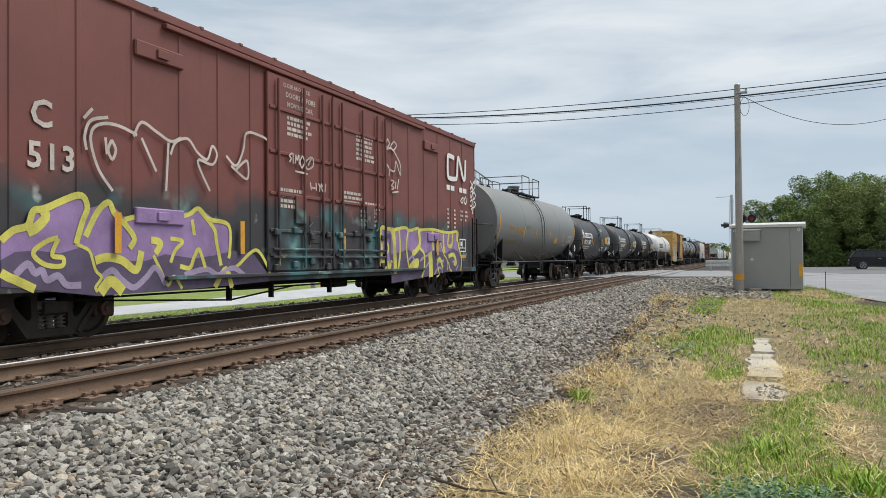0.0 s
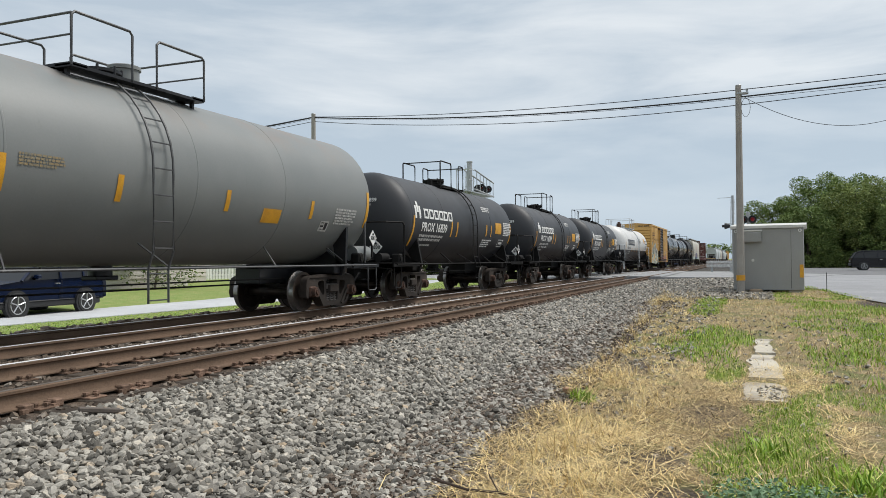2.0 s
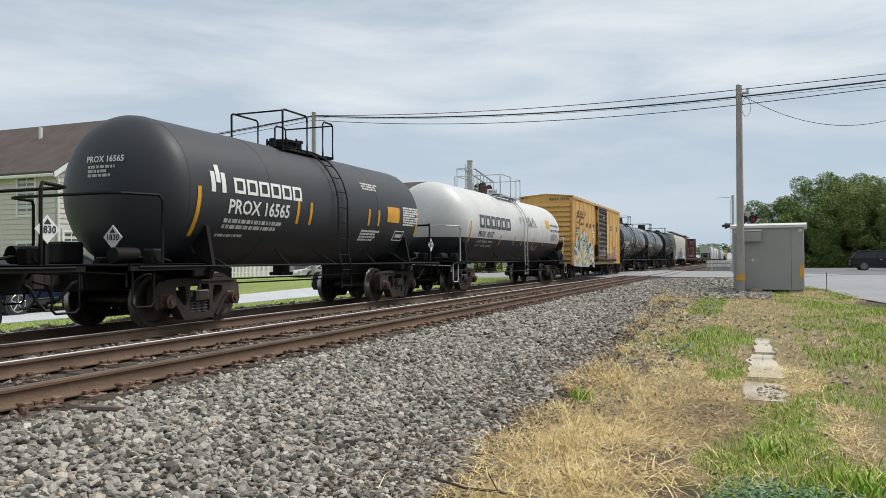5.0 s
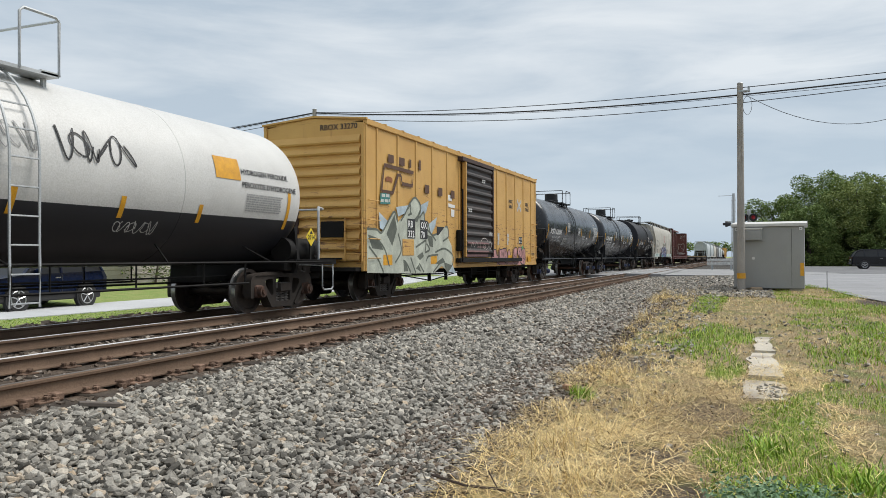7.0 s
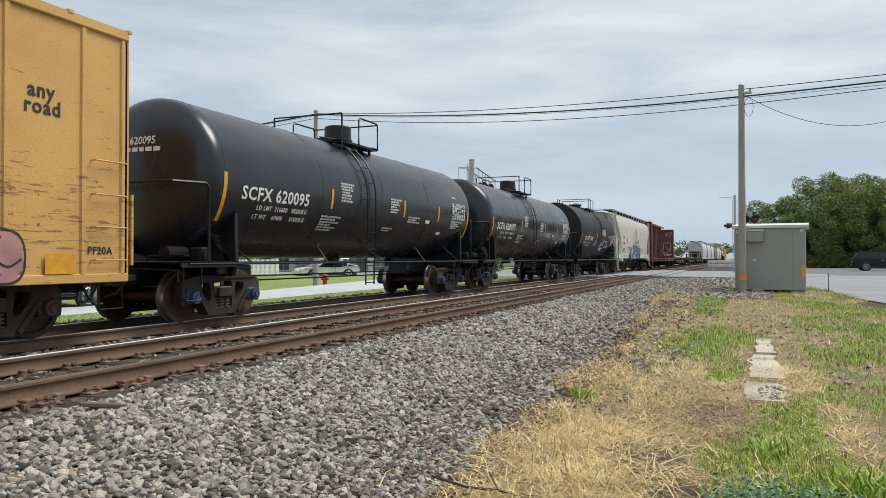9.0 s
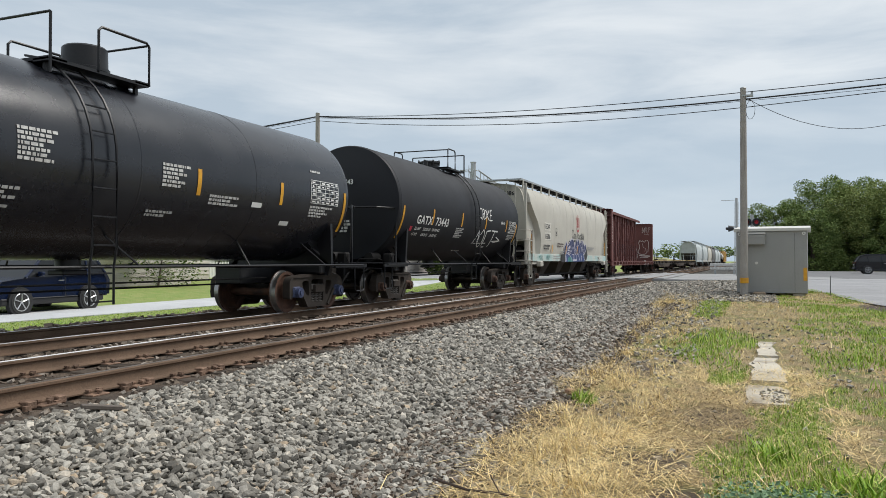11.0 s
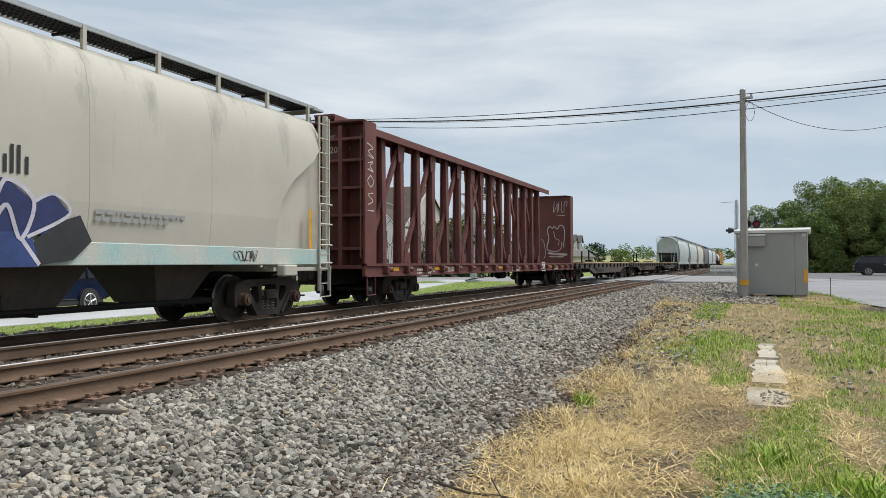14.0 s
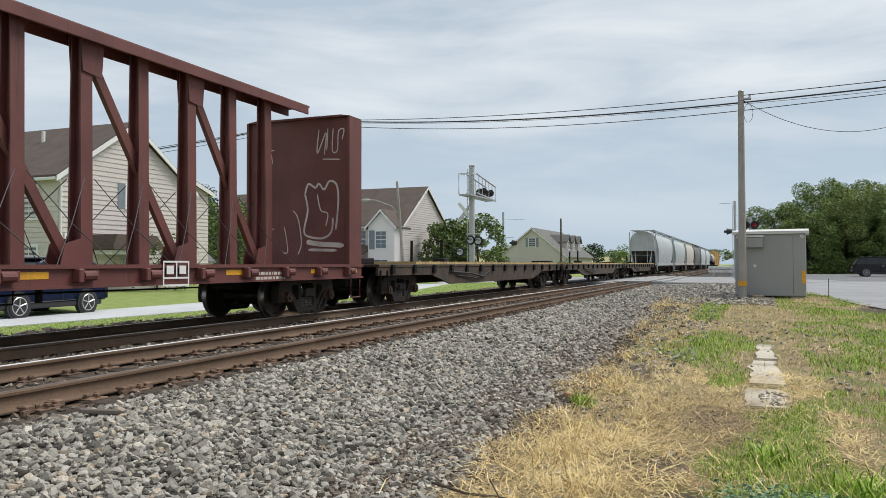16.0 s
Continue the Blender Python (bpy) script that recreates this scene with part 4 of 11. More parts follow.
# ---- the white and black tank car ----
def two_tone(name, upper, lower, split):
    m = surf(name, upper, tuple(0.85 * c for c in upper), 0.45, 0, 0.8, 40, 0.05, 1, tuple(0.6 * c for c in upper), 0.7)
    nt = m.node_tree
    bs = nt.nodes["Principled BSDF"]
    src = bs.inputs["Base Color"].links[0].from_socket
    tc, sp, cmp, mix = nt.nodes.new("ShaderNodeTexCoord"), nt.nodes.new("ShaderNodeSeparateXYZ"), nt.nodes.new("ShaderNodeMath"), nt.nodes.new("ShaderNodeMix")
    cmp.operation, cmp.inputs[1].default_value = "LESS_THAN", split
    mix.data_type, mix.inputs[7].default_value = "RGBA", (*lower, 1)
    nt.links.new(tc.outputs["Object"], sp.inputs[0])
    nt.links.new(sp.outputs["Z"], cmp.inputs[0])
    nt.links.new(cmp.outputs[0], mix.inputs[0])
    nt.links.new(src, mix.inputs[6])
    nt.links.new(mix.outputs[2], bs.inputs["Base Color"])
    return m


def white_tank_car():
    r, zc = 1.46, 2.46
    body = two_tone("tank_white_over_black", (0.62, 0.612, 0.59), (0.021, 0.022, 0.027), 1.93)
    car, tank = tank_car("tank car painted white above and black below", 91.2, 8.85, 6.9, 7.75, 6.75, r, zc, body, M["blackmat"], M["silver"], 2.95, -0.27, 0.2, (-3.3, 3.4), 0.76, gate=(-1.745, -0.26, -1.73, 0.55, 1.205), bogies=(-6.25, 6.9), side_rail=M["blackmat"], deck_mat=M["silver"])
    part("relief_dome", Geo().lathe([(-0.1, 0.2), (0.3, 0.2), (0.31, 0.24), (0.36, 0.24), (0.38, 0.13), (0.5, 0.12), (0.52, 0.02)], 20, "z", (-1.0, 0, zc + r)), M["wheel_rust"], car, "rust-red relief valve")
    for yy in (-1.42, 1.42):
        part("low_rail", Geo().tube([(-4.6, yy, 0.66), (5.2, yy, 0.66)], 0.022), M["blackmat"], car)
        for x in (-4.5, -2.9, -1.3, 0.1, 0.7, 2.3, 3.9, 5.1):
            part("rail_hanger", Geo().tube([(x, yy, 0.66), (x, yy, 1.06)], 0.016), M["blackmat"], car)
    mark = hollow(0.0, 6, 0.645, 0.56, 0.47, 0.13)
    for block in mark:
        part("emblem", on_tank(block, -5.6, 2.32, r, zc), M["slate"], tank, "dark grey block of a company mark", smooth=0)
    lettering(tank, "PROX  42127", 0.29, -5.65, 2.0, r, zc, M["slate"], 1.05)
    lettering(tank, "LD LMT  204800LB   92900KG", 0.13, -5.6, 1.78, r, zc, M["white_worn"], 1.1)
    lettering(tank, "LT WT     58200LB   26400KG", 0.13, -5.6, 1.63, r, zc, M["white_worn"], 1.1)
    for x, z, h in ((-6.6, 1.75, 0.8), (-2.95, 1.72, 0.44), (-1.05, 1.75, 0.4), (0.1, 1.75, 0.4), (2.0, 1.78, 0.36), (3.8, 1.78, 0.34), (6.5, 1.75, 0.8)):
        stripe(tank, x, z, r, zc, h)
    part("warning_panel", on_tank(rect(0, 0.72, 0, 0.42, 1, 4), 4.2, 2.62, r, zc), M["amber"], tank, "orange panel with small print")
    lettering(tank, "HYDROGEN PEROXIDE", 0.15, 4.95, 2.75, r, zc, M["ink"])
    lettering(tank, "PEROXYDE D'HYDROGENE", 0.15, 4.95, 2.5, r, zc, M["ink"])
    small_print(tank, (1.15,) * 8, 0.03, 5.1, 2.36, r, zc, M["faint_ink"], 13)
    placard(car, 7.35, -1.5, 1.6, "y", "2014", M["amber_flat"])
    part("air_tank", Geo().cyl((6.7, -1.15, 1.32), (7.9, -1.15, 1.32), 0.26, n=18), M["blackmat"], car)
    scrawl(tank, lambda f, x, z: on_tank(f, x, z, r, zc), 0.85, 2.55, 1.35, 0.5, M["ink"], 5, 0.035)
    scrawl(tank, lambda f, x, z: on_tank(f, x, z, r, zc), -0.5, 2.6, 1.0, 0.4, M["faint_ink"], 15, 0.02)
    scrawl(tank, lambda f, x, z: on_tank(f, x, z, r, zc), 2.0, 1.55, 0.9, 0.25, M["white_worn"], 6, 0.02)
    return car


def scrawl(parent, lay, x, z, w, h, mat, seed, width=0.04, letters_=6):
    """A sprayed scribble that spells nothing: looping strokes side by side."""
    rnd = random.Random(seed)
    step = w / letters_
    for k in range(letters_):
        u = k * step
        a, b, f, q = rnd.uniform(0, 6.28), rnd.uniform(0, 6.28), rnd.choice((1, 1, 2)), rnd.uniform(0.7, 1.15)
        wide, tall = rnd.uniform(0.45, 0.75), rnd.uniform(0.32, 0.5)
        m = 12 if f == 1 else 18
        pts = [(u + step * (0.5 + wide * math.sin(a + 6.28 * q * j / m)), h * (0.5 + tall * math.cos(b + f * 6.28 * q * j / m))) for j in range(m + 1)]
        part("scribble", lay(ribbon(pts, width * 0.8), x, z), mat, parent, "sprayed scribble", smooth=0)


white_tank_car()


# ---- black tank cars ----
def black_tank_car(centre, number, label):
    r, zc = 1.52, 2.68
    car, tank = tank_car(label, centre, 8.0, 5.95, 7.05, 6.5, r, zc, M["tank_black"], M["black"], M["black"], 1.95, -0.3, -0.83, (-3.0, 0.0, 3.0), 0.62, "firm", "_rusty", (-0.39, 0.68, -1.27), 0.26)
    lettering(tank, number, 0.36, -5.95, 2.3, r, zc, None, 1.06, 1.12)
    lettering(tank, "LD LMT  216600   98200KG", 0.135, -5.4, 2.12, r, zc, None, 1.15)
    lettering(tank, "LT WT    69400     31500KG", 0.135, -5.45, 1.95, r, zc, None, 1.15)
    data_grid(tank, 4.95, 2.42, 1.15, 0.5, r, zc)
    for x, z, h in ((-6.5, 1.85, 0.95), (-2.65, 2.3, 0.46), (1.3, 2.3, 0.46), (3.8, 2.3, 0.46), (6.38, 1.85, 0.95)):
        stripe(tank, x, z, r, zc, h)
    for x, z, n, w, s in ((-2.2, 2.9, 7, 0.6, 1), (-2.95, 2.1, 6, 0.85, 2), (0.45, 2.72, 6, 0.6, 3), (1.65, 2.3, 3, 0.8, 4), (4.95, 2.32, 4, 0.85, 6), (0.25, 1.95, 2, 0.6, 7), (5.0, 3.1, 1, 0.4, 8)):
        small_print(tank, [w * q for q in (1, 0.75, 0.9, 0.6, 0.85, 0.7, 0.95)[:n]], 0.045, x, z, r, zc, M["white_worn"], s)
    head_text(tank, number, 0.2, 7.05, 6.5, r, zc, 0.72, 0.58, M["white"])
    head_bars(tank, (0.75,), 0.08, 7.05, 6.5, r, zc, 0.25, 0.44, M["white"])
    for x, z in ((2.9, 2.2), (4.0, 1.9)):
        part("tag", on_tank(rect(0, 0.32, 0, 0.1, 1, 2), x, z, r, zc), M["white"], tank)
    return car, tank


black_tank_car(126.38, "SCFX 620095", "glossy black tank car with white lettering")
black_tank_car(142.1, "SCFX 620097", "glossy black tank car with white lettering")


def tagged_tank_car():
    r, zc = 1.61, 2.77
    car, tank = tank_car("black tank car with white sprayed tags", 157.06, 6.8, 4.88, 5.9, 5.6, r, zc, M["tank_dull"], M["black"], M["black"], 1.55, 0.125, 0.4, (), 0.55, True, "", (-0.65, 0.02, 0.9))
    lettering(tank, "GATX  73443", 0.35, -4.42, 2.24, r, zc, None, 1.12, 1.1)
    lettering(tank, "LD LMT     222500 LB   100 900 KG", 0.125, -4.4, 2.06, r, zc)
    lettering(tank, "LT WT        63500 LB     28 800 KG", 0.125, -4.45, 1.9, r, zc)
    lettering(tank, "FRA AIP", 0.14, 3.3, 2.55, r, zc)
    part("tag", on_tank(rect(0, 0.16, 0, 0.14, 1, 2), -4.75, 2.02, r, zc), SPRAY_RED, tank, "small red square")
    for x, z, h in ((-5.42, 1.8, 0.95), (-3.3, 2.24, 0.47), (-0.85, 2.28, 0.46), (1.55, 2.3, 0.46), (4.0, 2.3, 0.44), (5.3, 1.8, 0.9)):
        stripe(tank, x, z, r, zc, h)
    data_grid(tank, 4.35, 2.25, 0.85, 0.45, r, zc)
    for x, z, n, w, s in ((4.4, 2.15, 4, 0.8, 1), (-1.2, 2.2, 6, 0.7, 2), (-0.4, 1.5, 1, 0.7, 5)):
        small_print(tank, [w * q for q in (1, 0.8, 0.95, 0.6, 0.9, 0.75)[:n]], 0.04, x, z, r, zc, M["white_worn"], s)
    lay = lambda f, x, z: on_tank(f, x, z, r, zc)
    # two tags in sprayed capitals and an arrow
    for run, thick in (([(0.27, 0.4), (0.1, 0.4), (0, 0.24), (0.06, 0.1), (0.23, 0.08)], 0.04), ([(0.34, 0.38), (0.33, 0.02)], 0.04), ([(0.32, 0.36), (0.48, 0.4), (0.5, 0.28), (0.34, 0.19), (0.52, 0.03)], 0.04),
                       ([(0.63, 0.39), (0.52, 0.23), (0.58, 0.09), (0.73, 0.13), (0.75, 0.3), (0.63, 0.39)], 0.04), ([(0.82, 0.41), (0.75, 0.08)], 0.04), ([(1.06, 0.4), (0.78, 0.2), (1.07, 0.02)], 0.04), ([(1.35, 0.42), (1.16, 0.38), (1.13, 0.03), (1.43, 0.05)], 0.04), ([(1.14, 0.22), (1.33, 0.23)], 0.04),
                       ([(0.08, -0.9), (0.25, -0.37), (0.5, -0.8)], 0.055), ([(0.2, -0.88), (1.5, -0.84)], 0.04), ([(0.58, -0.42), (0.46, -0.65), (0.69, -0.95), (0.94, -1.01), (0.99, -0.77), (0.86, -0.47), (0.66, -0.33), (0.58, -0.42)], 0.055),
                       ([(1.47, -0.33), (1.04, -0.37), (1.22, -1.02), (1.57, -1.02)], 0.055), ([(1.58, -0.33), (2.3, -0.34)], 0.055), ([(1.92, -0.34), (1.94, -1.02)], 0.055), ([(2.01, -0.75), (2.91, -0.7)], 0.045), ([(2.29, -0.55), (2.93, -0.7), (2.24, -0.8)], 0.045)):
        soft_line = len(run) > 4
        if not soft_line:
            run = [(p[0] + (q[0] - p[0]) * k / 6, p[1] + (q[1] - p[1]) * k / 6) for p, q in zip(run, run[1:]) for k in range(6)] + [run[-1]]
        part("scribble", lay(ribbon(run, thick if soft_line else thick / 1.2, soft_line, soft_line), 0.82, 2.59), M["white"], tank, "white sprayed stroke", smooth=0)
    head_text(tank, "GATX 73443", 0.19, 5.9, 5.6, r, zc, 0.75, 0.5, M["white"])
    head_bars(tank, (0.55, 0.75, 0.5), 0.06, 5.9, 5.6, r, zc, 0.7, 0.38, M["white"])
    head_bars(tank, (0.5, 0.6, 0.5, 0.4), 0.06, 5.9, 5.6, r, zc, 0.4, -0.55, M["white_worn"])
    return car


tagged_tank_car()

# ---- boxcars ----


def stroke(car, w, width, mat, lift, *pts):
    """One sprayed line on the viewer's side of a car."""
    part("sprayed_line", on_side(ribbon(pts, width, False), 0, 0, w, lift), mat, car, "", 0)


def field(car, w, mat, lift, label, *pts):
    """A flat sprayed area with the given outline."""
    tris = tessellate_polygon([[Vector((u, v, 0)) for u, v in pts]])
    part("sprayed_field", on_side((pts, tris), 0, 0, w, lift), mat, car, label, 0)


SPRAY = {k: surf("spray_" + k, c, tuple(0.6 * x for x in c), 0.6, 0, 2.2, 60, 0) for k, c in {
    "lavender": (0.33, 0.21, 0.42), "violet": (0.115, 0.085, 0.15), "lemon": (0.72, 0.66, 0.13), "teal": (0.05, 0.24, 0.22), "pale": (0.62, 0.64, 0.6),
    "sage": (0.54, 0.57, 0.48), "moss": (0.14, 0.155, 0.125), "navy": (0.022, 0.035, 0.13), "soot": (0.03, 0.03, 0.035), "chalk": (0.62, 0.55, 0.5), "rose": (0.5, 0.1, 0.1), "blush": (0.56, 0.28, 0.27), "sky_pale": (0.5, 0.6, 0.66), "royal": (0.035, 0.07, 0.22), "ice": (0.62, 0.6, 0.68), "lilac": (0.4, 0.32, 0.47), "mint": (0.1, 0.4, 0.16), "faded": (0.32, 0.17, 0.17)}.items()}


RUSTY = surf("rust_scrape", (0.3, 0.11, 0.04), (0.2, 0.075, 0.035), 0.8, 0, 6, 60, 0)


def faded_side():
    """Brown paint with a sooty sprayed band along the foot."""
    m = surf("boxcar_brown_sooted", (0.185, 0.056, 0.045), (0.155, 0.049, 0.04), 0.6, 0.0, 0.9, 45, 0.05, 1, (0.09, 0.036, 0.03), 0.66, grain=0.12)
    nt = m.node_tree
    N, L = nt.nodes.new, nt.links.new
    bs = nt.nodes["Principled BSDF"]
    src = bs.inputs["Base Color"].links[0].from_socket
    tc, sp, nz, ad, mr, mix, m2, nz2, mr2 = N("ShaderNodeTexCoord"), N("ShaderNodeSeparateXYZ"), N("ShaderNodeTexNoise"), N("ShaderNodeMath"), N("ShaderNodeMapRange"), N("ShaderNodeMix"), N("ShaderNodeMix"), N("ShaderNodeTexNoise"), N("ShaderNodeMapRange")
    L(tc.outputs["Object"], sp.inputs[0])
    L(tc.outputs["Object"], nz.inputs["Vector"])
    L(tc.outputs["Object"], nz2.inputs["Vector"])
    nz.inputs["Scale"].default_value, nz2.inputs["Scale"].default_value = 1.2, 0.9
    ad.operation = "ADD"
    L(sp.outputs["Z"], ad.inputs[0])
    L(nz.outputs["Fac"], ad.inputs[1])
    mr.inputs["From Min"].default_value, mr.inputs["From Max"].default_value, mr.inputs["To Min"].default_value, mr.inputs["To Max"].default_value = 2.62, 3.05, 1.0, 0.0
    L(ad.outputs[0], mr.inputs["Value"])
    m2.data_type = mix.data_type = "RGBA"
    m2.inputs[6].default_value, m2.inputs[7].default_value = (0.04, 0.038, 0.041, 1), (0.06, 0.15, 0.16, 1)
    mr2.inputs["From Min"].default_value, mr2.inputs["From Max"].default_value = 0.55, 0.68
    L(nz2.outputs["Fac"], mr2.inputs["Value"])
    L(mr2.outputs[0], m2.inputs[0])
    L(mr.outputs[0], mix.inputs[0])
    L(src, mix.inputs[6])
    band = m2.outputs[2]
    # soft puffs of pale teal, lemon and white paint over the soot
    for size, seed, lo, shade in ((1.5, 3.0, 0.6, (0.2, 0.36, 0.33)), (1.9, 8.0, 0.66, (0.5, 0.52, 0.27)), (2.4, 15.0, 0.67, (0.55, 0.58, 0.56))):
        mp, nz, cut, puff = N("ShaderNodeMapping"), N("ShaderNodeTexNoise"), N("ShaderNodeMapRange"), N("ShaderNodeMix")
        mp.inputs["Location"].default_value = (seed, 0, seed)
        nz.inputs["Scale"].default_value, nz.inputs["Detail"].default_value = size, 3
        cut.inputs["From Min"].default_value, cut.inputs["From Max"].default_value, cut.inputs["To Max"].default_value = lo, lo + 0.14, 0.9
        puff.data_type, puff.inputs[7].default_value = "RGBA", (*shade, 1)
        for a, b in ((tc.outputs["Object"], mp.inputs["Vector"]), (mp.outputs[0], nz.inputs["Vector"]), (nz.outputs["Fac"], cut.inputs["Value"]), (cut.outputs[0], puff.inputs[0]), (band, puff.inputs[6])):
            L(a, b)
        band = puff.outputs[2]
    L(band, mix.inputs[7])
    L(mix.outputs[2], bs.inputs["Base Color"])
    return m


def box_shell(car, half, w, z0, eave, peak, side, roof, ribs, post_w=0.1, post_d=0.045):
    g = Geo()
    for s in (-1, 1):
        a, b = sorted((s * w, s * (w - 0.06)))
        bd = part("side_wall", Geo().box(-half, half, a, b, z0 + 0.12, eave), side, car)
        part("side_sill", Geo().box(-half, half, a - (0.03 if s < 0 else 0), b + (0.03 if s > 0 else 0), z0, z0 + 0.13, 0.01), side, car)
        part("eave_rail", Geo().box(-half, half, a - (0.05 if s < 0 else 0), b + (0.05 if s > 0 else 0), eave - 0.05, eave + 0.08, 0.02), side, car)
        for x in ribs:
            a2, b2 = sorted((s * w, s * (w + post_d)))
            part("side_post", Geo().prism([(x - post_w, s * (w - 0.01)), (x + post_w, s * (w - 0.01)), (x + post_w * 0.55, s * (w + post_d)), (x - post_w * 0.55, s * (w + post_d))], "z", z0 + 0.13, eave - 0.05), side, bd)
    part("floor", Geo().box(-half + 0.02, half - 0.02, -w + 0.06, w - 0.06, z0 + 0.2, z0 + 0.34), M["blackmat"], car)
    part("centre_sill", Geo().box(-half - 0.25, half + 0.25, -0.33, 0.33, 0.62, z0 + 0.2), M["blackmat"], car)
    rf = part("roof", Geo().prism([(-w - 0.05, eave + 0.06), (w + 0.05, eave + 0.06), (w + 0.05, eave + 0.1), (0, peak), (-w - 0.05, eave + 0.1)], "x", -half + 0.03, half - 0.03), roof, car)
    n = round(2 * half / 1.1)
    for k in range(n + 1):
        x = -half + k * 2 * half / n
        g.prism([(-w - 0.06, eave + 0.08), (-w - 0.06, eave + 0.125), (0, peak + 0.03), (w + 0.06, eave + 0.125), (w + 0.06, eave + 0.08), (0, peak - 0.02)], "x", x - 0.04, x + 0.04)
    part("roof_seam", g, roof, rf)
    # slung gear
    g = Geo().tube([(-half + 3, -1.1, 0.62), (half - 3, -1.1, 0.62)], 0.02).cyl((-0.9, 0.4, 0.7), (0.2, 0.4, 0.7), 0.2, n=14).box(1.2, 1.9, -0.9, -0.5, 0.5, 0.78, 0.03)
    for x in (-3.2, -1.8, 0.6, 2.4):
        g.box(x, x + 0.06, -1.15, -1.05, 0.4, 0.75)
    g.tube([(-half + 3.2, -1.15, 0.6), (-3.2, -1.15, 0.42), (-1.0, -1.15, 0.62)], 0.018)
    part("brake_gear", g, M["blackmat"], car)


def box_end(car, half, w, z0, eave, peak, mat, ribs, s):
    x = s * half
    e = part("end_wall", Geo().prism([(-w, z0), (w, z0), (w, eave), (0, peak - 0.03), (-w, eave)], "x", *sorted((x, x - s * 0.06))), mat, car)
    for k in range(ribs):
        z = z0 + 0.35 + k * (eave - z0 - 0.75) / (ribs - 1)
        p = (eave - z0 - 0.75) / (ribs - 1)
        g = Geo().prism([(x, z - 0.42 * p), (x + s * 0.075, z - 0.34 * p), (x + s * 0.095, z - 0.2 * p), (x + s * 0.07, z + 0.1 * p), (x, z + 0.42 * p)], "y", -w + 0.12, w - 0.12)
        part("end_rib", g, mat, e)
    for yy in (-1, 1):
        a, b = sorted((yy * w, yy * (w - 0.09)))
        part("corner_post", Geo().box(min(x - s * 0.02, x + s * 0.05), max(x - s * 0.02, x + s * 0.05), a, b, z0, eave, 0.015), mat, e)
    part("end_sill", Geo().box(min(x, x + s * 0.3), max(x, x + s * 0.3), -w + 0.1, w - 0.1, z0, z0 + 0.1, 0.01), M["blackmat"], e)
    return e


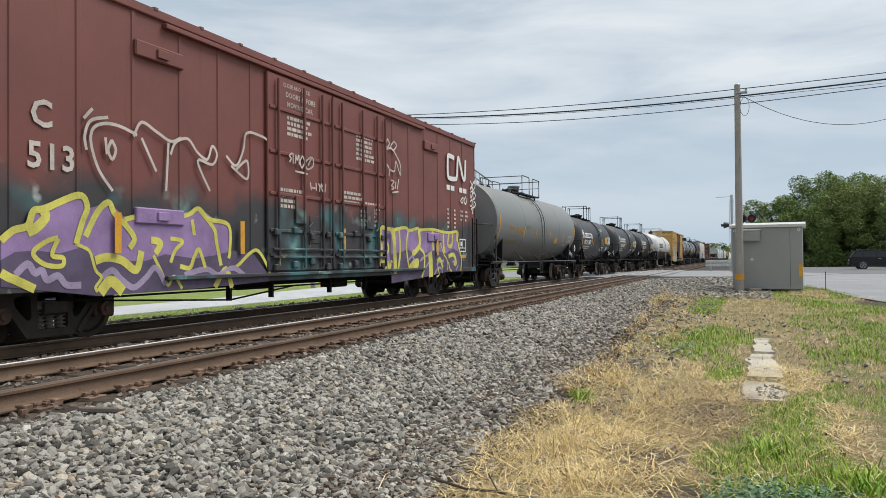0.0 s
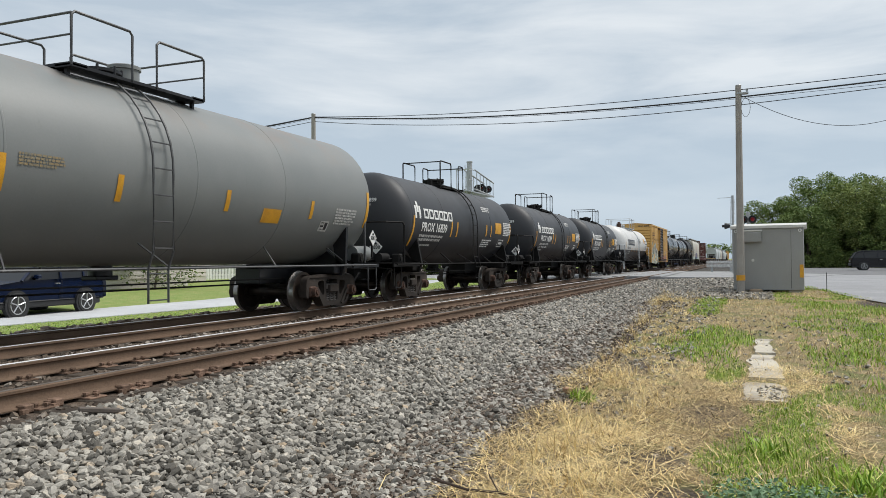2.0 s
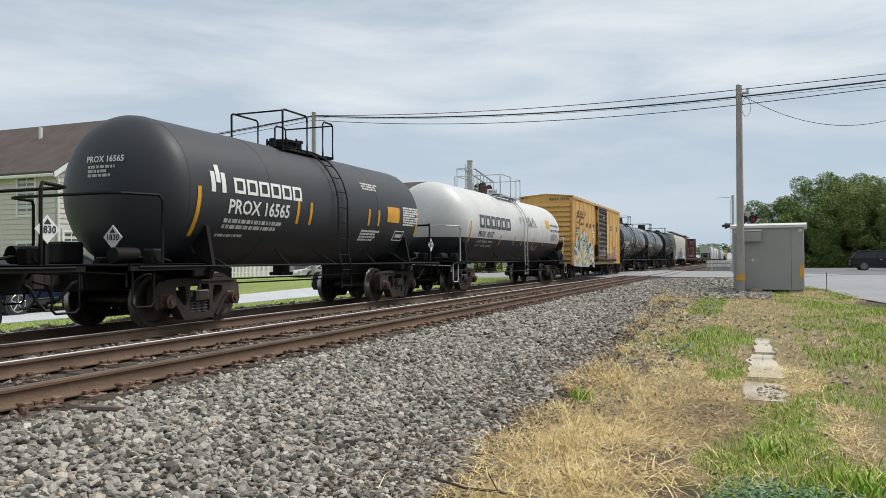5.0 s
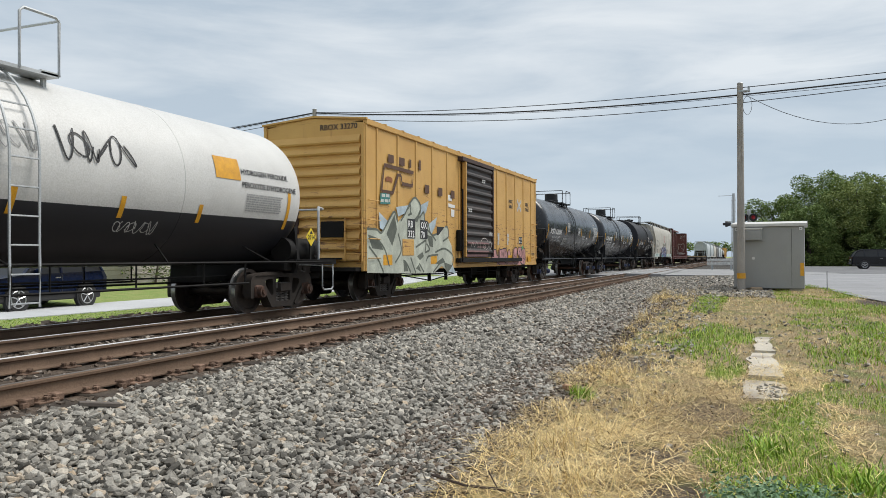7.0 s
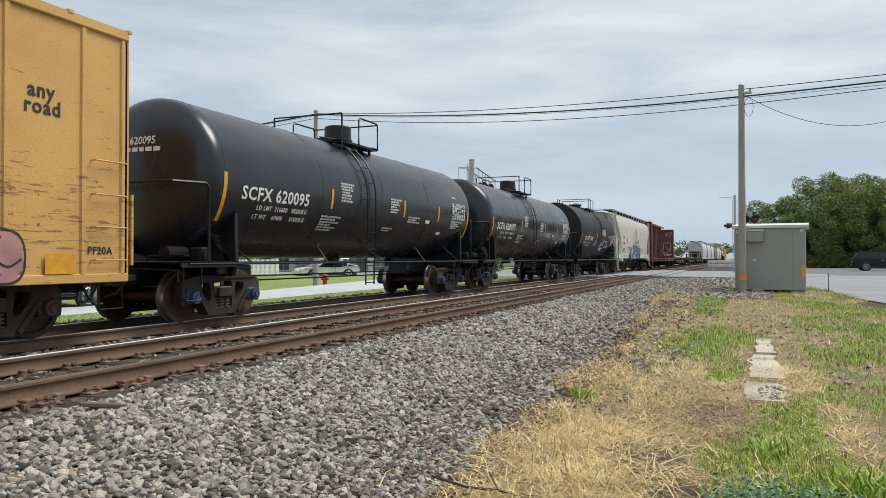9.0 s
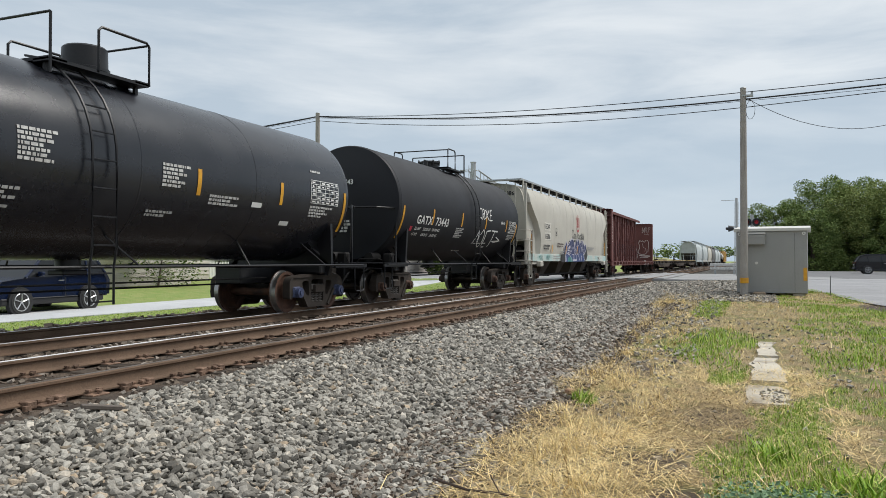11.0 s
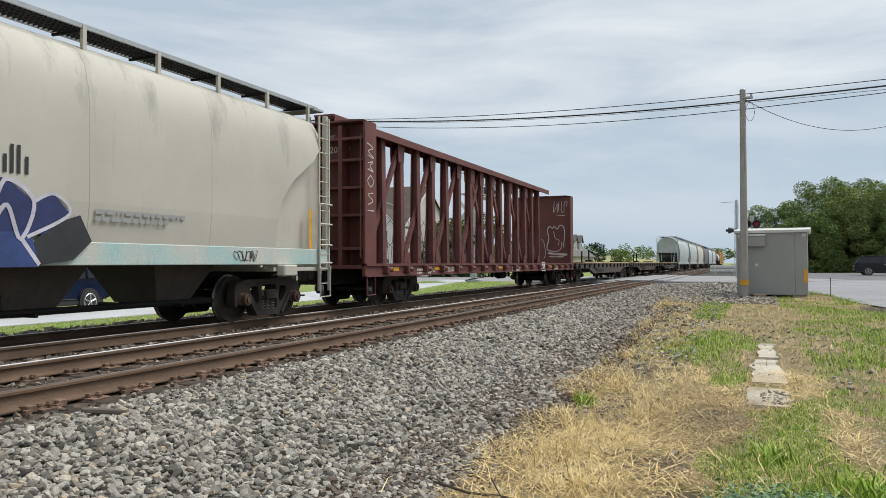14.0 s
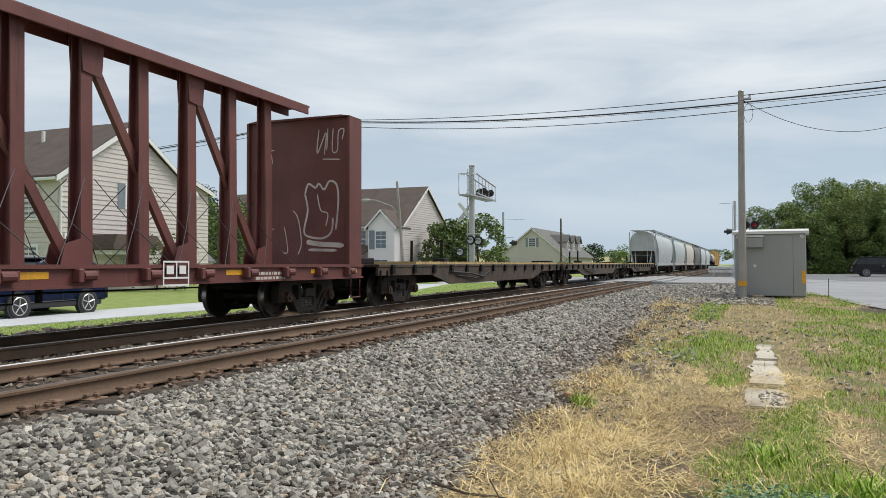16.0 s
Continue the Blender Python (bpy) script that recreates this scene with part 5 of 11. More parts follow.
def brown_boxcar_sprays(car, w):
    """Purple sprayed letters edged in yellow, cream outlines and small tags."""
    field(car, w, SPRAY["lavender"], 0.006, "purple sprayed letters edged in yellow", (-8.34, 1.46), (-7.99, 1.65), (-7.88, 1.88), (-7.12, 2.15), (-6.95, 1.95), (-6.55, 2.06), (-6.26, 1.86), (-5.81, 1.92), (-4.73, 2.02), (-4.54, 2.12), (-4.22, 1.96), (-3.74, 1.85), (-3.68, 1.36), (-3.61, 0.86), (-3.75, 0.72), (-5.27, 0.68), (-6.78, 0.67), (-7.84, 0.8), (-8.34, 0.86))
    field(car, w, SPRAY["violet"], 0.008, "dark violet lower half of the letters", (-8.34, 1.2), (-8.13, 1.31), (-7.8, 1.33), (-7.45, 1.29), (-7.0, 1.4), (-6.78, 1.19), (-6.31, 1.18), (-5.81, 1.18), (-5.38, 1.29), (-4.67, 1.22), (-4.16, 1.27), (-3.61, 1.36), (-3.01, 1.32), (-2.5, 0.91), (-2.46, 0.76), (-3.68, 0.72), (-5.27, 0.68), (-6.78, 0.67), (-7.84, 0.8), (-8.34, 0.86))
    stroke(car, w, 0.1, SPRAY["lemon"], 0.01, (-8.34, 1.45), (-8.16, 1.59), (-7.95, 1.66), (-7.86, 1.86), (-7.67, 1.91), (-7.12, 2.13), (-6.97, 1.97), (-7.06, 1.75), (-7.17, 1.43))
    stroke(car, w, 0.14, SPRAY["lemon"], 0.01, (-7.95, 1.57), (-7.8, 1.65), (-7.67, 1.79), (-7.71, 1.87))
    stroke(car, w, 0.12, SPRAY["lemon"], 0.01, (-8.34, 1.04), (-8.23, 0.98), (-8.13, 0.94), (-7.84, 0.81))
    stroke(car, w, 0.07, SPRAY["lemon"], 0.01, (-7.47, 1.51), (-7.65, 1.46), (-7.85, 1.33), (-7.83, 1.23), (-7.65, 1.13), (-7.41, 1.12), (-7.39, 1.23), (-7.57, 1.27), (-7.47, 1.5))
    stroke(car, w, 0.1, SPRAY["lemon"], 0.01, (-7.0, 1.54), (-6.78, 1.91), (-6.57, 2.06), (-6.45, 1.89), (-6.21, 1.71), (-6.06, 1.53), (-6.16, 1.38))
    stroke(car, w, 0.05, SPRAY["lemon"], 0.01, (-7.17, 1.43), (-7.0, 1.37), (-6.91, 1.3), (-6.82, 1.05), (-6.71, 0.94), (-6.82, 0.8), (-6.78, 0.73))
    stroke(car, w, 0.13, SPRAY["lemon"], 0.01, (-6.82, 1.19), (-6.6, 1.24), (-6.31, 1.19), (-6.02, 1.04), (-5.91, 1.34))
    stroke(car, w, 0.17, SPRAY["lemon"], 0.01, (-6.73, 0.71), (-6.53, 0.88), (-6.29, 0.71))
    stroke(car, w, 0.08, SPRAY["lemon"], 0.01, (-6.26, 1.82), (-5.75, 1.92), (-4.91, 1.95), (-4.57, 2.09), (-4.29, 1.92), (-3.74, 1.83), (-3.71, 1.36), (-3.75, 1.22))
    stroke(car, w, 0.12, SPRAY["lemon"], 0.01, (-5.6, 1.3), (-5.49, 1.47), (-5.7, 1.52))
    stroke(car, w, 0.06, SPRAY["lemon"], 0.01, (-5.65, 1.27), (-5.49, 1.03), (-5.32, 0.78), (-5.18, 0.92), (-4.98, 0.71))
    stroke(car, w, 0.07, SPRAY["lemon"], 0.01, (-5.26, 1.55), (-4.97, 1.51), (-5.15, 1.35), (-5.26, 1.15))
    stroke(car, w, 0.08, SPRAY["lemon"], 0.01, (-5.03, 1.09), (-4.79, 1.06), (-4.67, 1.26), (-4.55, 1.37), (-4.39, 1.05))
    stroke(car, w, 0.09, SPRAY["lemon"], 0.01, (-4.54, 2.07), (-4.15, 1.75), (-4.09, 1.53), (-3.96, 1.09))
    stroke(car, w, 0.08, SPRAY["lemon"], 0.01, (-4.67, 1.62), (-4.73, 1.89))
    stroke(car, w, 0.07, SPRAY["lemon"], 0.01, (-3.75, 1.0), (-3.46, 1.09), (-3.09, 1.32), (-2.85, 1.37), (-2.62, 1.18), (-2.41, 0.88))
    stroke(car, w, 0.12, SPRAY["lemon"], 0.01, (-4.13, 0.7), (-3.82, 1.02), (-3.65, 0.68))
    stroke(car, w, 0.1, SPRAY["lilac"], 0.009, (-8.13, 1.01), (-7.95, 1.15), (-7.84, 1.03), (-7.73, 1.06), (-7.65, 0.93), (-7.47, 0.98), (-7.33, 0.85), (-7.08, 0.84))
    stroke(car, w, 0.1, SPRAY["lilac"], 0.009, (-6.69, 0.94), (-6.5, 1.04), (-6.31, 0.89), (-6.07, 0.77), (-5.81, 0.92), (-5.6, 1.07), (-5.38, 0.79))
    stroke(car, w, 0.1, SPRAY["lilac"], 0.009, (-4.92, 0.94), (-4.36, 1.03), (-4.03, 0.92), (-3.61, 1.04), (-3.24, 0.88))
    field(car, w, SPRAY["lavender"], 0.006, "purple sprayed letters edged in yellow", (3.17, 1.99), (4.04, 2.08), (4.54, 2.02), (5.08, 2.04), (6.91, 2.04), (8.23, 2.08), (8.17, 1.79), (8.54, 1.19), (8.47, 0.79), (7.05, 0.77), (5.18, 0.63), (3.17, 0.54))
    field(car, w, SPRAY["violet"], 0.008, "dark violet lower half of the letters", (3.17, 1.33), (3.88, 1.4), (4.2, 1.48), (4.54, 1.38), (4.99, 1.47), (5.38, 1.36), (5.9, 1.41), (6.36, 1.46), (7.11, 1.36), (7.8, 1.53), (8.26, 1.44), (8.52, 1.13), (8.47, 0.79), (7.05, 0.77), (5.18, 0.63), (3.17, 0.54))
    stroke(car, w, 0.09, SPRAY["lemon"], 0.01, (3.17, 1.97), (4.04, 2.07), (4.28, 2.01), (4.54, 2.02), (4.94, 2.09), (5.08, 2.04), (6.01, 2.09), (6.91, 2.04), (7.52, 2.04), (8.2, 2.08), (8.2, 1.8), (8.35, 1.49), (8.54, 1.19), (8.47, 0.79))
    stroke(car, w, 0.08, SPRAY["lemon"], 0.01, (4.28, 2.0), (4.16, 1.71), (4.16, 1.42), (4.24, 1.12), (4.37, 0.86))
    stroke(car, w, 0.17, SPRAY["lemon"], 0.01, (4.55, 1.41), (4.67, 1.37), (4.85, 1.45), (5.01, 1.55), (5.08, 1.71), (5.01, 2.02))
    stroke(car, w, 0.15, SPRAY["lemon"], 0.01, (4.35, 0.91), (4.54, 1.05), (4.89, 1.14), (4.93, 1.07), (4.85, 0.98), (4.54, 0.94))
    stroke(car, w, 0.09, SPRAY["lemon"], 0.01, (5.08, 1.51), (5.33, 1.4), (5.43, 1.24), (5.38, 0.87), (5.2, 0.65))
    stroke(car, w, 0.3, SPRAY["lemon"], 0.01, (5.85, 1.4), (5.9, 1.11), (5.92, 0.64))
    stroke(car, w, 0.12, SPRAY["lemon"], 0.01, (6.08, 2.06), (6.1, 1.45))
    stroke(car, w, 0.13, SPRAY["lemon"], 0.01, (6.44, 1.12), (6.62, 1.19), (6.75, 1.1), (6.88, 0.91))
    stroke(car, w, 0.05, SPRAY["lemon"], 0.01, (6.6, 1.81), (6.79, 1.56), (6.98, 1.33), (7.21, 1.19), (7.31, 1.0), (7.27, 0.83))
    stroke(car, w, 0.13, SPRAY["lemon"], 0.01, (6.94, 2.02), (6.96, 1.65), (7.03, 1.38))
    stroke(car, w, 0.12, SPRAY["lemon"], 0.01, (6.42, 1.71), (6.37, 1.41))
    stroke(car, w, 0.05, SPRAY["lemon"], 0.01, (6.39, 1.19), (6.48, 0.92), (6.57, 0.7), (6.36, 0.64))
    stroke(car, w, 0.12, SPRAY["lemon"], 0.01, (7.44, 2.03), (7.32, 1.65), (7.67, 1.64), (7.73, 2.05))
    stroke(car, w, 0.13, SPRAY["lemon"], 0.01, (7.38, 1.27), (7.8, 1.33), (8.0, 1.19), (8.04, 1.03), (7.83, 1.05))
    stroke(car, w, 0.06, SPRAY["lemon"], 0.01, (7.38, 1.09), (7.51, 0.85), (7.66, 0.8))
    stroke(car, w, 0.12, SPRAY["lemon"], 0.01, (8.15, 2.08), (8.15, 1.79))
    stroke(car, w, 0.2, SPRAY["lemon"], 0.01, (3.3, 1.98), (3.37, 1.47), (3.41, 0.79))
    stroke(car, w, 0.1, SPRAY["lemon"], 0.01, (3.66, 2.0), (3.73, 1.41), (3.59, 0.92))
    stroke(car, w, 0.07, SPRAY["lilac"], 0.009, (4.28, 1.16), (4.45, 1.24), (4.58, 1.27), (4.69, 1.14))
    stroke(car, w, 0.07, SPRAY["lilac"], 0.009, (5.1, 1.13), (5.38, 1.24), (5.74, 1.32))
    stroke(car, w, 0.07, SPRAY["lilac"], 0.009, (5.5, 0.93), (5.79, 1.11))
    stroke(car, w, 0.07, SPRAY["lilac"], 0.009, (6.18, 0.71), (6.42, 0.88), (6.6, 0.92), (6.78, 0.87), (6.85, 0.75))
    stroke(car, w, 0.07, SPRAY["lilac"], 0.009, (6.36, 1.01), (6.62, 1.1), (6.98, 1.14))
    stroke(car, w, 0.07, SPRAY["lilac"], 0.009, (7.73, 1.09), (7.95, 1.14))
    stroke(car, w, 0.07, SPRAY["lilac"], 0.009, (8.07, 0.82), (8.25, 0.98))
    stroke(car, w, 0.05, SPRAY["chalk"], 0.022, (-7.04, 3.25), (-6.88, 3.42))
    stroke(car, w, 0.05, SPRAY["chalk"], 0.022, (-6.5, 2.24), (-6.77, 2.54), (-6.91, 2.92), (-6.86, 3.14), (-6.64, 3.24), (-6.35, 3.24), (-6.01, 3.16))
    stroke(car, w, 0.05, SPRAY["chalk"], 0.022, (-6.99, 2.8), (-7.02, 3.01), (-6.91, 3.24), (-6.59, 3.34))
    stroke(car, w, 0.05, SPRAY["chalk"], 0.022, (-6.08, 3.13), (-5.91, 3.38), (-5.59, 3.28), (-5.26, 3.17), (-5.02, 3.26))
    stroke(car, w, 0.05, SPRAY["chalk"], 0.022, (-5.91, 3.13), (-5.59, 2.63))
    stroke(car, w, 0.05, SPRAY["chalk"], 0.022, (-5.31, 3.14), (-5.37, 2.33))
    stroke(car, w, 0.05, SPRAY["chalk"], 0.022, (-5.26, 2.95), (-5.14, 3.17), (-4.84, 3.27), (-4.6, 3.07), (-4.34, 2.98), (-4.21, 3.23), (-4.08, 3.1), (-4.21, 2.9), (-4.6, 2.92), (-4.28, 2.42))
    stroke(car, w, 0.05, SPRAY["chalk"], 0.022, (-3.81, 3.11), (-3.52, 2.96), (-3.3, 3.29), (-3.22, 3.6), (-2.91, 3.65), (-2.43, 3.5), (-2.48, 2.81))
    stroke(car, w, 0.05, SPRAY["chalk"], 0.022, (-3.67, 2.94), (-3.19, 2.74), (-3.19, 3.09), (-3.52, 2.89))
    stroke(car, w, 0.05, SPRAY["chalk"], 0.022, (-6.64, 3.03), (-6.61, 2.78))
    stroke(car, w, 0.05, SPRAY["chalk"], 0.022, (-6.52, 3.01), (-6.44, 2.87), (-6.51, 2.72), (-6.59, 2.85), (-6.52, 3.01))
    stroke(car, w, 0.04, SPRAY["chalk"], 0.11, (-1.76, 3.42), (-1.87, 3.35), (-1.8, 3.3), (-1.87, 3.22))
    stroke(car, w, 0.04, SPRAY["chalk"], 0.11, (-1.73, 3.42), (-1.73, 3.2))
    stroke(car, w, 0.04, SPRAY["chalk"], 0.11, (-1.65, 3.21), (-1.63, 3.38), (-1.58, 3.29), (-1.52, 3.4), (-1.5, 3.2))
    stroke(car, w, 0.04, SPRAY["chalk"], 0.11, (-1.37, 3.41), (-1.46, 3.28), (-1.4, 3.15), (-1.29, 3.28), (-1.37, 3.41))
    stroke(car, w, 0.04, SPRAY["chalk"], 0.11, (-1.02, 3.43), (-1.25, 3.28), (-1.17, 3.14), (-0.94, 3.25), (-0.98, 3.42), (-1.15, 3.23))
    stroke(car, w, 0.04, SPRAY["chalk"], 0.11, (-1.65, 3.05), (-1.17, 3.04))
    stroke(car, w, 0.04, SPRAY["chalk"], 0.11, (-1.06, 2.87), (-1.02, 2.7))
    stroke(car, w, 0.04, SPRAY["chalk"], 0.11, (-1.06, 2.76), (-0.85, 2.76))
    stroke(car, w, 0.04, SPRAY["chalk"], 0.11, (-0.83, 2.88), (-0.81, 2.71))
    stroke(car, w, 0.04, SPRAY["chalk"], 0.11, (-0.72, 2.88), (-0.66, 2.8), (-0.59, 2.88))
    stroke(car, w, 0.04, SPRAY["chalk"], 0.11, (-0.66, 2.8), (-0.68, 2.69))
    stroke(car, w, 0.04, SPRAY["chalk"], 0.11, (-0.48, 2.9), (-0.59, 2.79), (-0.52, 2.69))
    stroke(car, w, 0.04, SPRAY["chalk"], 0.11, (-0.41, 2.89), (-0.45, 2.7))
    stroke(car, w, 0.045, SPRAY["chalk"], 0.022, (2.74, 4.09), (2.77, 3.82), (3.03, 3.63), (3.03, 3.42))
    stroke(car, w, 0.045, SPRAY["chalk"], 0.022, (3.11, 3.6), (3.38, 3.59), (3.46, 3.87), (3.74, 3.52), (3.75, 3.79), (3.5, 4.02), (3.19, 4.18), (2.88, 4.12), (2.74, 4.05))
    stroke(car, w, 0.045, SPRAY["chalk"], 0.022, (2.96, 4.41), (3.07, 4.3), (2.92, 4.17), (2.87, 4.29), (2.96, 4.41))
    stroke(car, w, 0.045, SPRAY["chalk"], 0.022, (3.35, 4.4), (3.51, 4.31), (3.31, 4.15), (3.15, 4.24), (3.35, 4.4))
    stroke(car, w, 0.045, SPRAY["chalk"], 0.022, (3.14, 3.32), (3.34, 3.3), (3.18, 3.18), (3.34, 3.13), (3.18, 3.07))
    stroke(car, w, 0.045, SPRAY["chalk"], 0.022, (3.46, 3.31), (3.42, 3.12))
    stroke(car, w, 0.045, SPRAY["chalk"], 0.022, (3.64, 3.39), (3.54, 3.11))
    stroke(car, w, 0.045, SPRAY["chalk"], 0.022, (3.22, 2.99), (3.62, 3.05))
    stroke(car, w, 0.05, M["white"], 0.022, (9.49, 3.89), (9.67, 3.73), (9.45, 3.61), (9.75, 3.82))
    stroke(car, w, 0.05, M["white"], 0.022, (9.82, 3.91), (9.98, 3.78), (9.78, 3.6), (9.67, 3.75), (9.92, 3.93))
    stroke(car, w, 0.05, M["white"], 0.022, (9.49, 3.5), (9.73, 3.56), (9.54, 3.31), (9.45, 3.44))
    stroke(car, w, 0.05, M["white"], 0.022, (9.82, 3.53), (10.01, 3.44), (9.82, 3.27), (9.73, 3.45), (9.9, 3.56))
    stroke(car, w, 0.05, M["white"], 0.022, (9.45, 3.17), (9.67, 3.25), (9.59, 3.02), (9.41, 3.05))
    stroke(car, w, 0.05, M["white"], 0.022, (9.82, 3.21), (10.01, 3.12), (9.78, 2.98), (9.74, 3.15))
    stroke(car, w, 0.05, M["white"], 0.022, (9.54, 2.9), (9.72, 2.98), (9.66, 2.75))
    stroke(car, w, 0.05, M["white"], 0.022, (8.5, 3.13), (8.75, 3.27), (8.67, 3.07), (8.5, 3.13))
    stroke(car, w, 0.05, M["white"], 0.022, (9.0, 3.31), (8.83, 3.15), (9.0, 3.06), (9.13, 3.26))
    stroke(car, w, 0.15, M["white"], 0.022, (7.94, 4.5), (7.46, 4.53), (7.36, 4.43), (7.35, 3.92), (7.5, 3.8), (7.99, 3.82), (8.16, 3.92), (8.24, 4.45), (8.32, 4.55), (8.46, 4.39), (8.72, 3.94), (8.89, 3.9), (8.94, 4.07), (8.98, 4.56))


def brown_boxcar():
    half, w, z0, eave, peak = 10.05, 1.5, 0.76, 5.18, 5.36
    car = rail_car("boxcar", "brown high boxcar covered low down in purple and yellow graffiti", "boxcar", 13.26, 10.6, 7.15)
    side = faded_side()
    ribs = [-9.2, -8.17, -7.1, -6.04, -4.98, -3.97, -3.0, 3.35, 4.4, 5.5, 6.6, 7.7, 8.8]
    box_shell(car, half, w, z0, eave, peak, side, M["brown"], ribs, 0.06, 0.018)
    for s in (-1, 1):
        box_end(car, half, w, z0, eave, peak, M["brown"], 9, s)
    # double plug doors with lock rods, cranks and rollers
    for a, b, sgn in ((-2.54, 0.0, 1), (0.06, 2.75, -1)):
        d = part("door", Geo().box(a, b, -w - 0.07, -w - 0.005, z0 + 0.2, eave - 0.2, 0.015), side, car)
        g = Geo()
        for z in (z0 + 0.5, 1.75, 2.5, 3.35, 4.25):
            g.box(a + 0.05, b - 0.05, -w - 0.1, -w - 0.06, z, z + 0.07, 0.01)
        part("door_rib", g, side, d)
        for u in (0.12, 0.5, 0.8, 0.97):
            x = a + (b - a) * u
            part("lock_rod", Geo().cyl((x, -w - 0.13, z0 + 0.25), (x, -w - 0.13, eave - 0.3), 0.03, n=8), side, d)
        for k in range(8):
            x = a + 0.25 + (b - a - 0.5) * (k % 4) / 3
            z = 1.02 + 0.66 * (k // 4) + 0.06 * (k % 3)
            part("latch_box", Geo().box(x - 0.1, x + 0.06, -w - 0.15, -w - 0.07, z - 0.06, z + 0.08, 0.02).cyl((x + 0.1, -w - 0.12, z + 0.02), (x + 0.1, -w - 0.07, z + 0.02), 0.05, n=10), side, d)
        for z in (1.22, 1.38):
            part("lock_bar", Geo().box(a + 0.1, b - 0.1, -w - 0.15, -w - 0.1, z, z + 0.05, 0.01), side, d)
        q = a + (0.95 if a < -1 else 1.55)
        part("gear_plate", Geo().box(q, q + 0.42, -w - 0.12, -w - 0.07, 1.95, 2.55, 0.01), side, d)
        part("name_panel", Geo().box(q + 0.6, q + 1.0, -w - 0.085, -w - 0.07, 1.55, 2.15, 0.004), side, d)
        part("crank", Geo().tube([(q + 0.5, -w - 0.13, 1.5), (q + 0.48, -w - 0.14, 1.9), (q + 0.62, -w - 0.14, 2.0)], 0.02, 6), side, d)
    part("door_rail", Geo().box(-5.4, 5.4, -w - 0.12, -w - 0.02, z0 + 0.1, z0 + 0.17, 0.01).box(-5.4, 5.4, -w - 0.1, -w, eave - 0.16, eave - 0.08, 0.01), side, car)
    # lifting lugs and vents
    for x, z in ((-5.5, 4.55), (6.0, 4.6), (-5.5, 1.9), (6.2, 1.85)):
        part("bracket", Geo().box(x - 0.55, x + 0.55, -w - 0.075, -w, z - 0.13, z + 0.13, 0.02).box(x - 0.1, x + 0.15, -w - 0.11, -w, z - 0.07, z + 0.07, 0.01), side if z > 3 else SPRAY["lavender"], car)
    # lettering
    def put(text, size, x, z, mat=None, lift=0.02):
        part("lettering", on_side(letters(text, size, 1.1), x, z, w, lift), mat or SPRAY["chalk"], car, smooth=0)
    put("C", 0.52, -7.9, 3.03)
    put("513", 0.5, -7.95, 2.46)
    put("CLOSE AND LOCK", 0.115, -2.0, 4.78, None, 0.076)
    put("DOORS BEFORE", 0.15, -1.9, 4.58, None, 0.076)
    put("MOVING CAR", 0.15, -1.85, 4.38, None, 0.076)
    for txt, x, z in ((-1.85, 4.12, 4), (1.15, 4.2, 6), (-2.2, 2.6, 4), (0.5, 2.75, 3), (1.6, 2.55, 3), (1.35, 2.35, 4)):
        part("small_print", on_side(bars((0.8,) * z, 0.07, 0.6, int(abs(txt) * 10)), txt, x, w, 0.078), SPRAY["chalk"], car, smooth=0)
    for x, q in ((7.3, 0.62), (8.45, 0.62)):
        part("small_print", on_side(bars((q,), 0.16, 0.6, 5), x, 3.42, w, 0.022), M["white"], car, smooth=0)
    brown_boxcar_sprays(car, w + 0.028)
    # the first letter of the purple piece runs on to the door
    field(car, w, SPRAY["lavender"], 0.1, "purple sprayed letter edged in yellow", (2.36, 0.98), (2.38, 2.0), (2.72, 2.04), (2.74, 0.98))
    field(car, w, SPRAY["lavender"], 0.03, "purple sprayed letter edged in yellow", (2.76, 0.84), (2.76, 2.04), (3.3, 2.07), (3.3, 0.84))
    for lift, wide, pts in ((0.104, 0.11, ((2.42, 1.0), (2.45, 1.5), (2.42, 1.98), (2.7, 2.0))), (0.034, 0.1, ((2.78, 1.98), (3.1, 2.0), (3.26, 1.85))), (0.034, 0.07, ((2.82, 1.5), (2.95, 1.6), (3.0, 1.42), (2.85, 1.36), (2.82, 1.5))), (0.034, 0.1, ((2.8, 0.92), (2.95, 1.1), (3.05, 0.95), (3.2, 1.15))), (0.104, 0.1, ((2.4, 1.05), (2.6, 1.12), (2.7, 1.02)))):
        stroke(car, w, wide, SPRAY["lemon"], lift, *pts)
    stroke(car, w, 0.13, SPRAY["violet"], 0.032, (2.9, 1.75), (3.1, 1.8), (3.12, 1.3), (3.2, 1.2))
    # ruled data panel and column print beside the ladder
    part("data_panel", on_side(join(rect(0, 0.58, 0, 0.04), rect(0, 0.58, 0.4, 0.44), rect(0, 0.04, 0, 0.44), rect(0.54, 0.58, 0, 0.44), rect(0.26, 0.29, 0.14, 0.4), rect(0, 0.58, 0.12, 0.15), rect(0.08, 0.22, 0.2, 0.34)), 8.42, 1.42, w, 0.03), M["white"], car, "white ruled data panel", 0)
    part("reflective_stripe", on_side(rect(0, 0.6, 0, 0.1), 8.42, 1.22, w, 0.03), M["amber"], car)
    for x, q in ((7.35, 5), (7.95, 5), (8.55, 3), (9.0, 3)):
        part("small_print", on_side(bars((0.16,) * q, 0.07, 1.0, q), x, 2.75, w, 0.022), SPRAY["chalk"], car, smooth=0)
    for x in (-6.5, -3.45, 0.45, 2.4, 6.28):
        part("reflective_stripe", on_side(rect(0, 0.13, 0, 0.62), x, 1.3, w, 0.09), M["amber"], car)
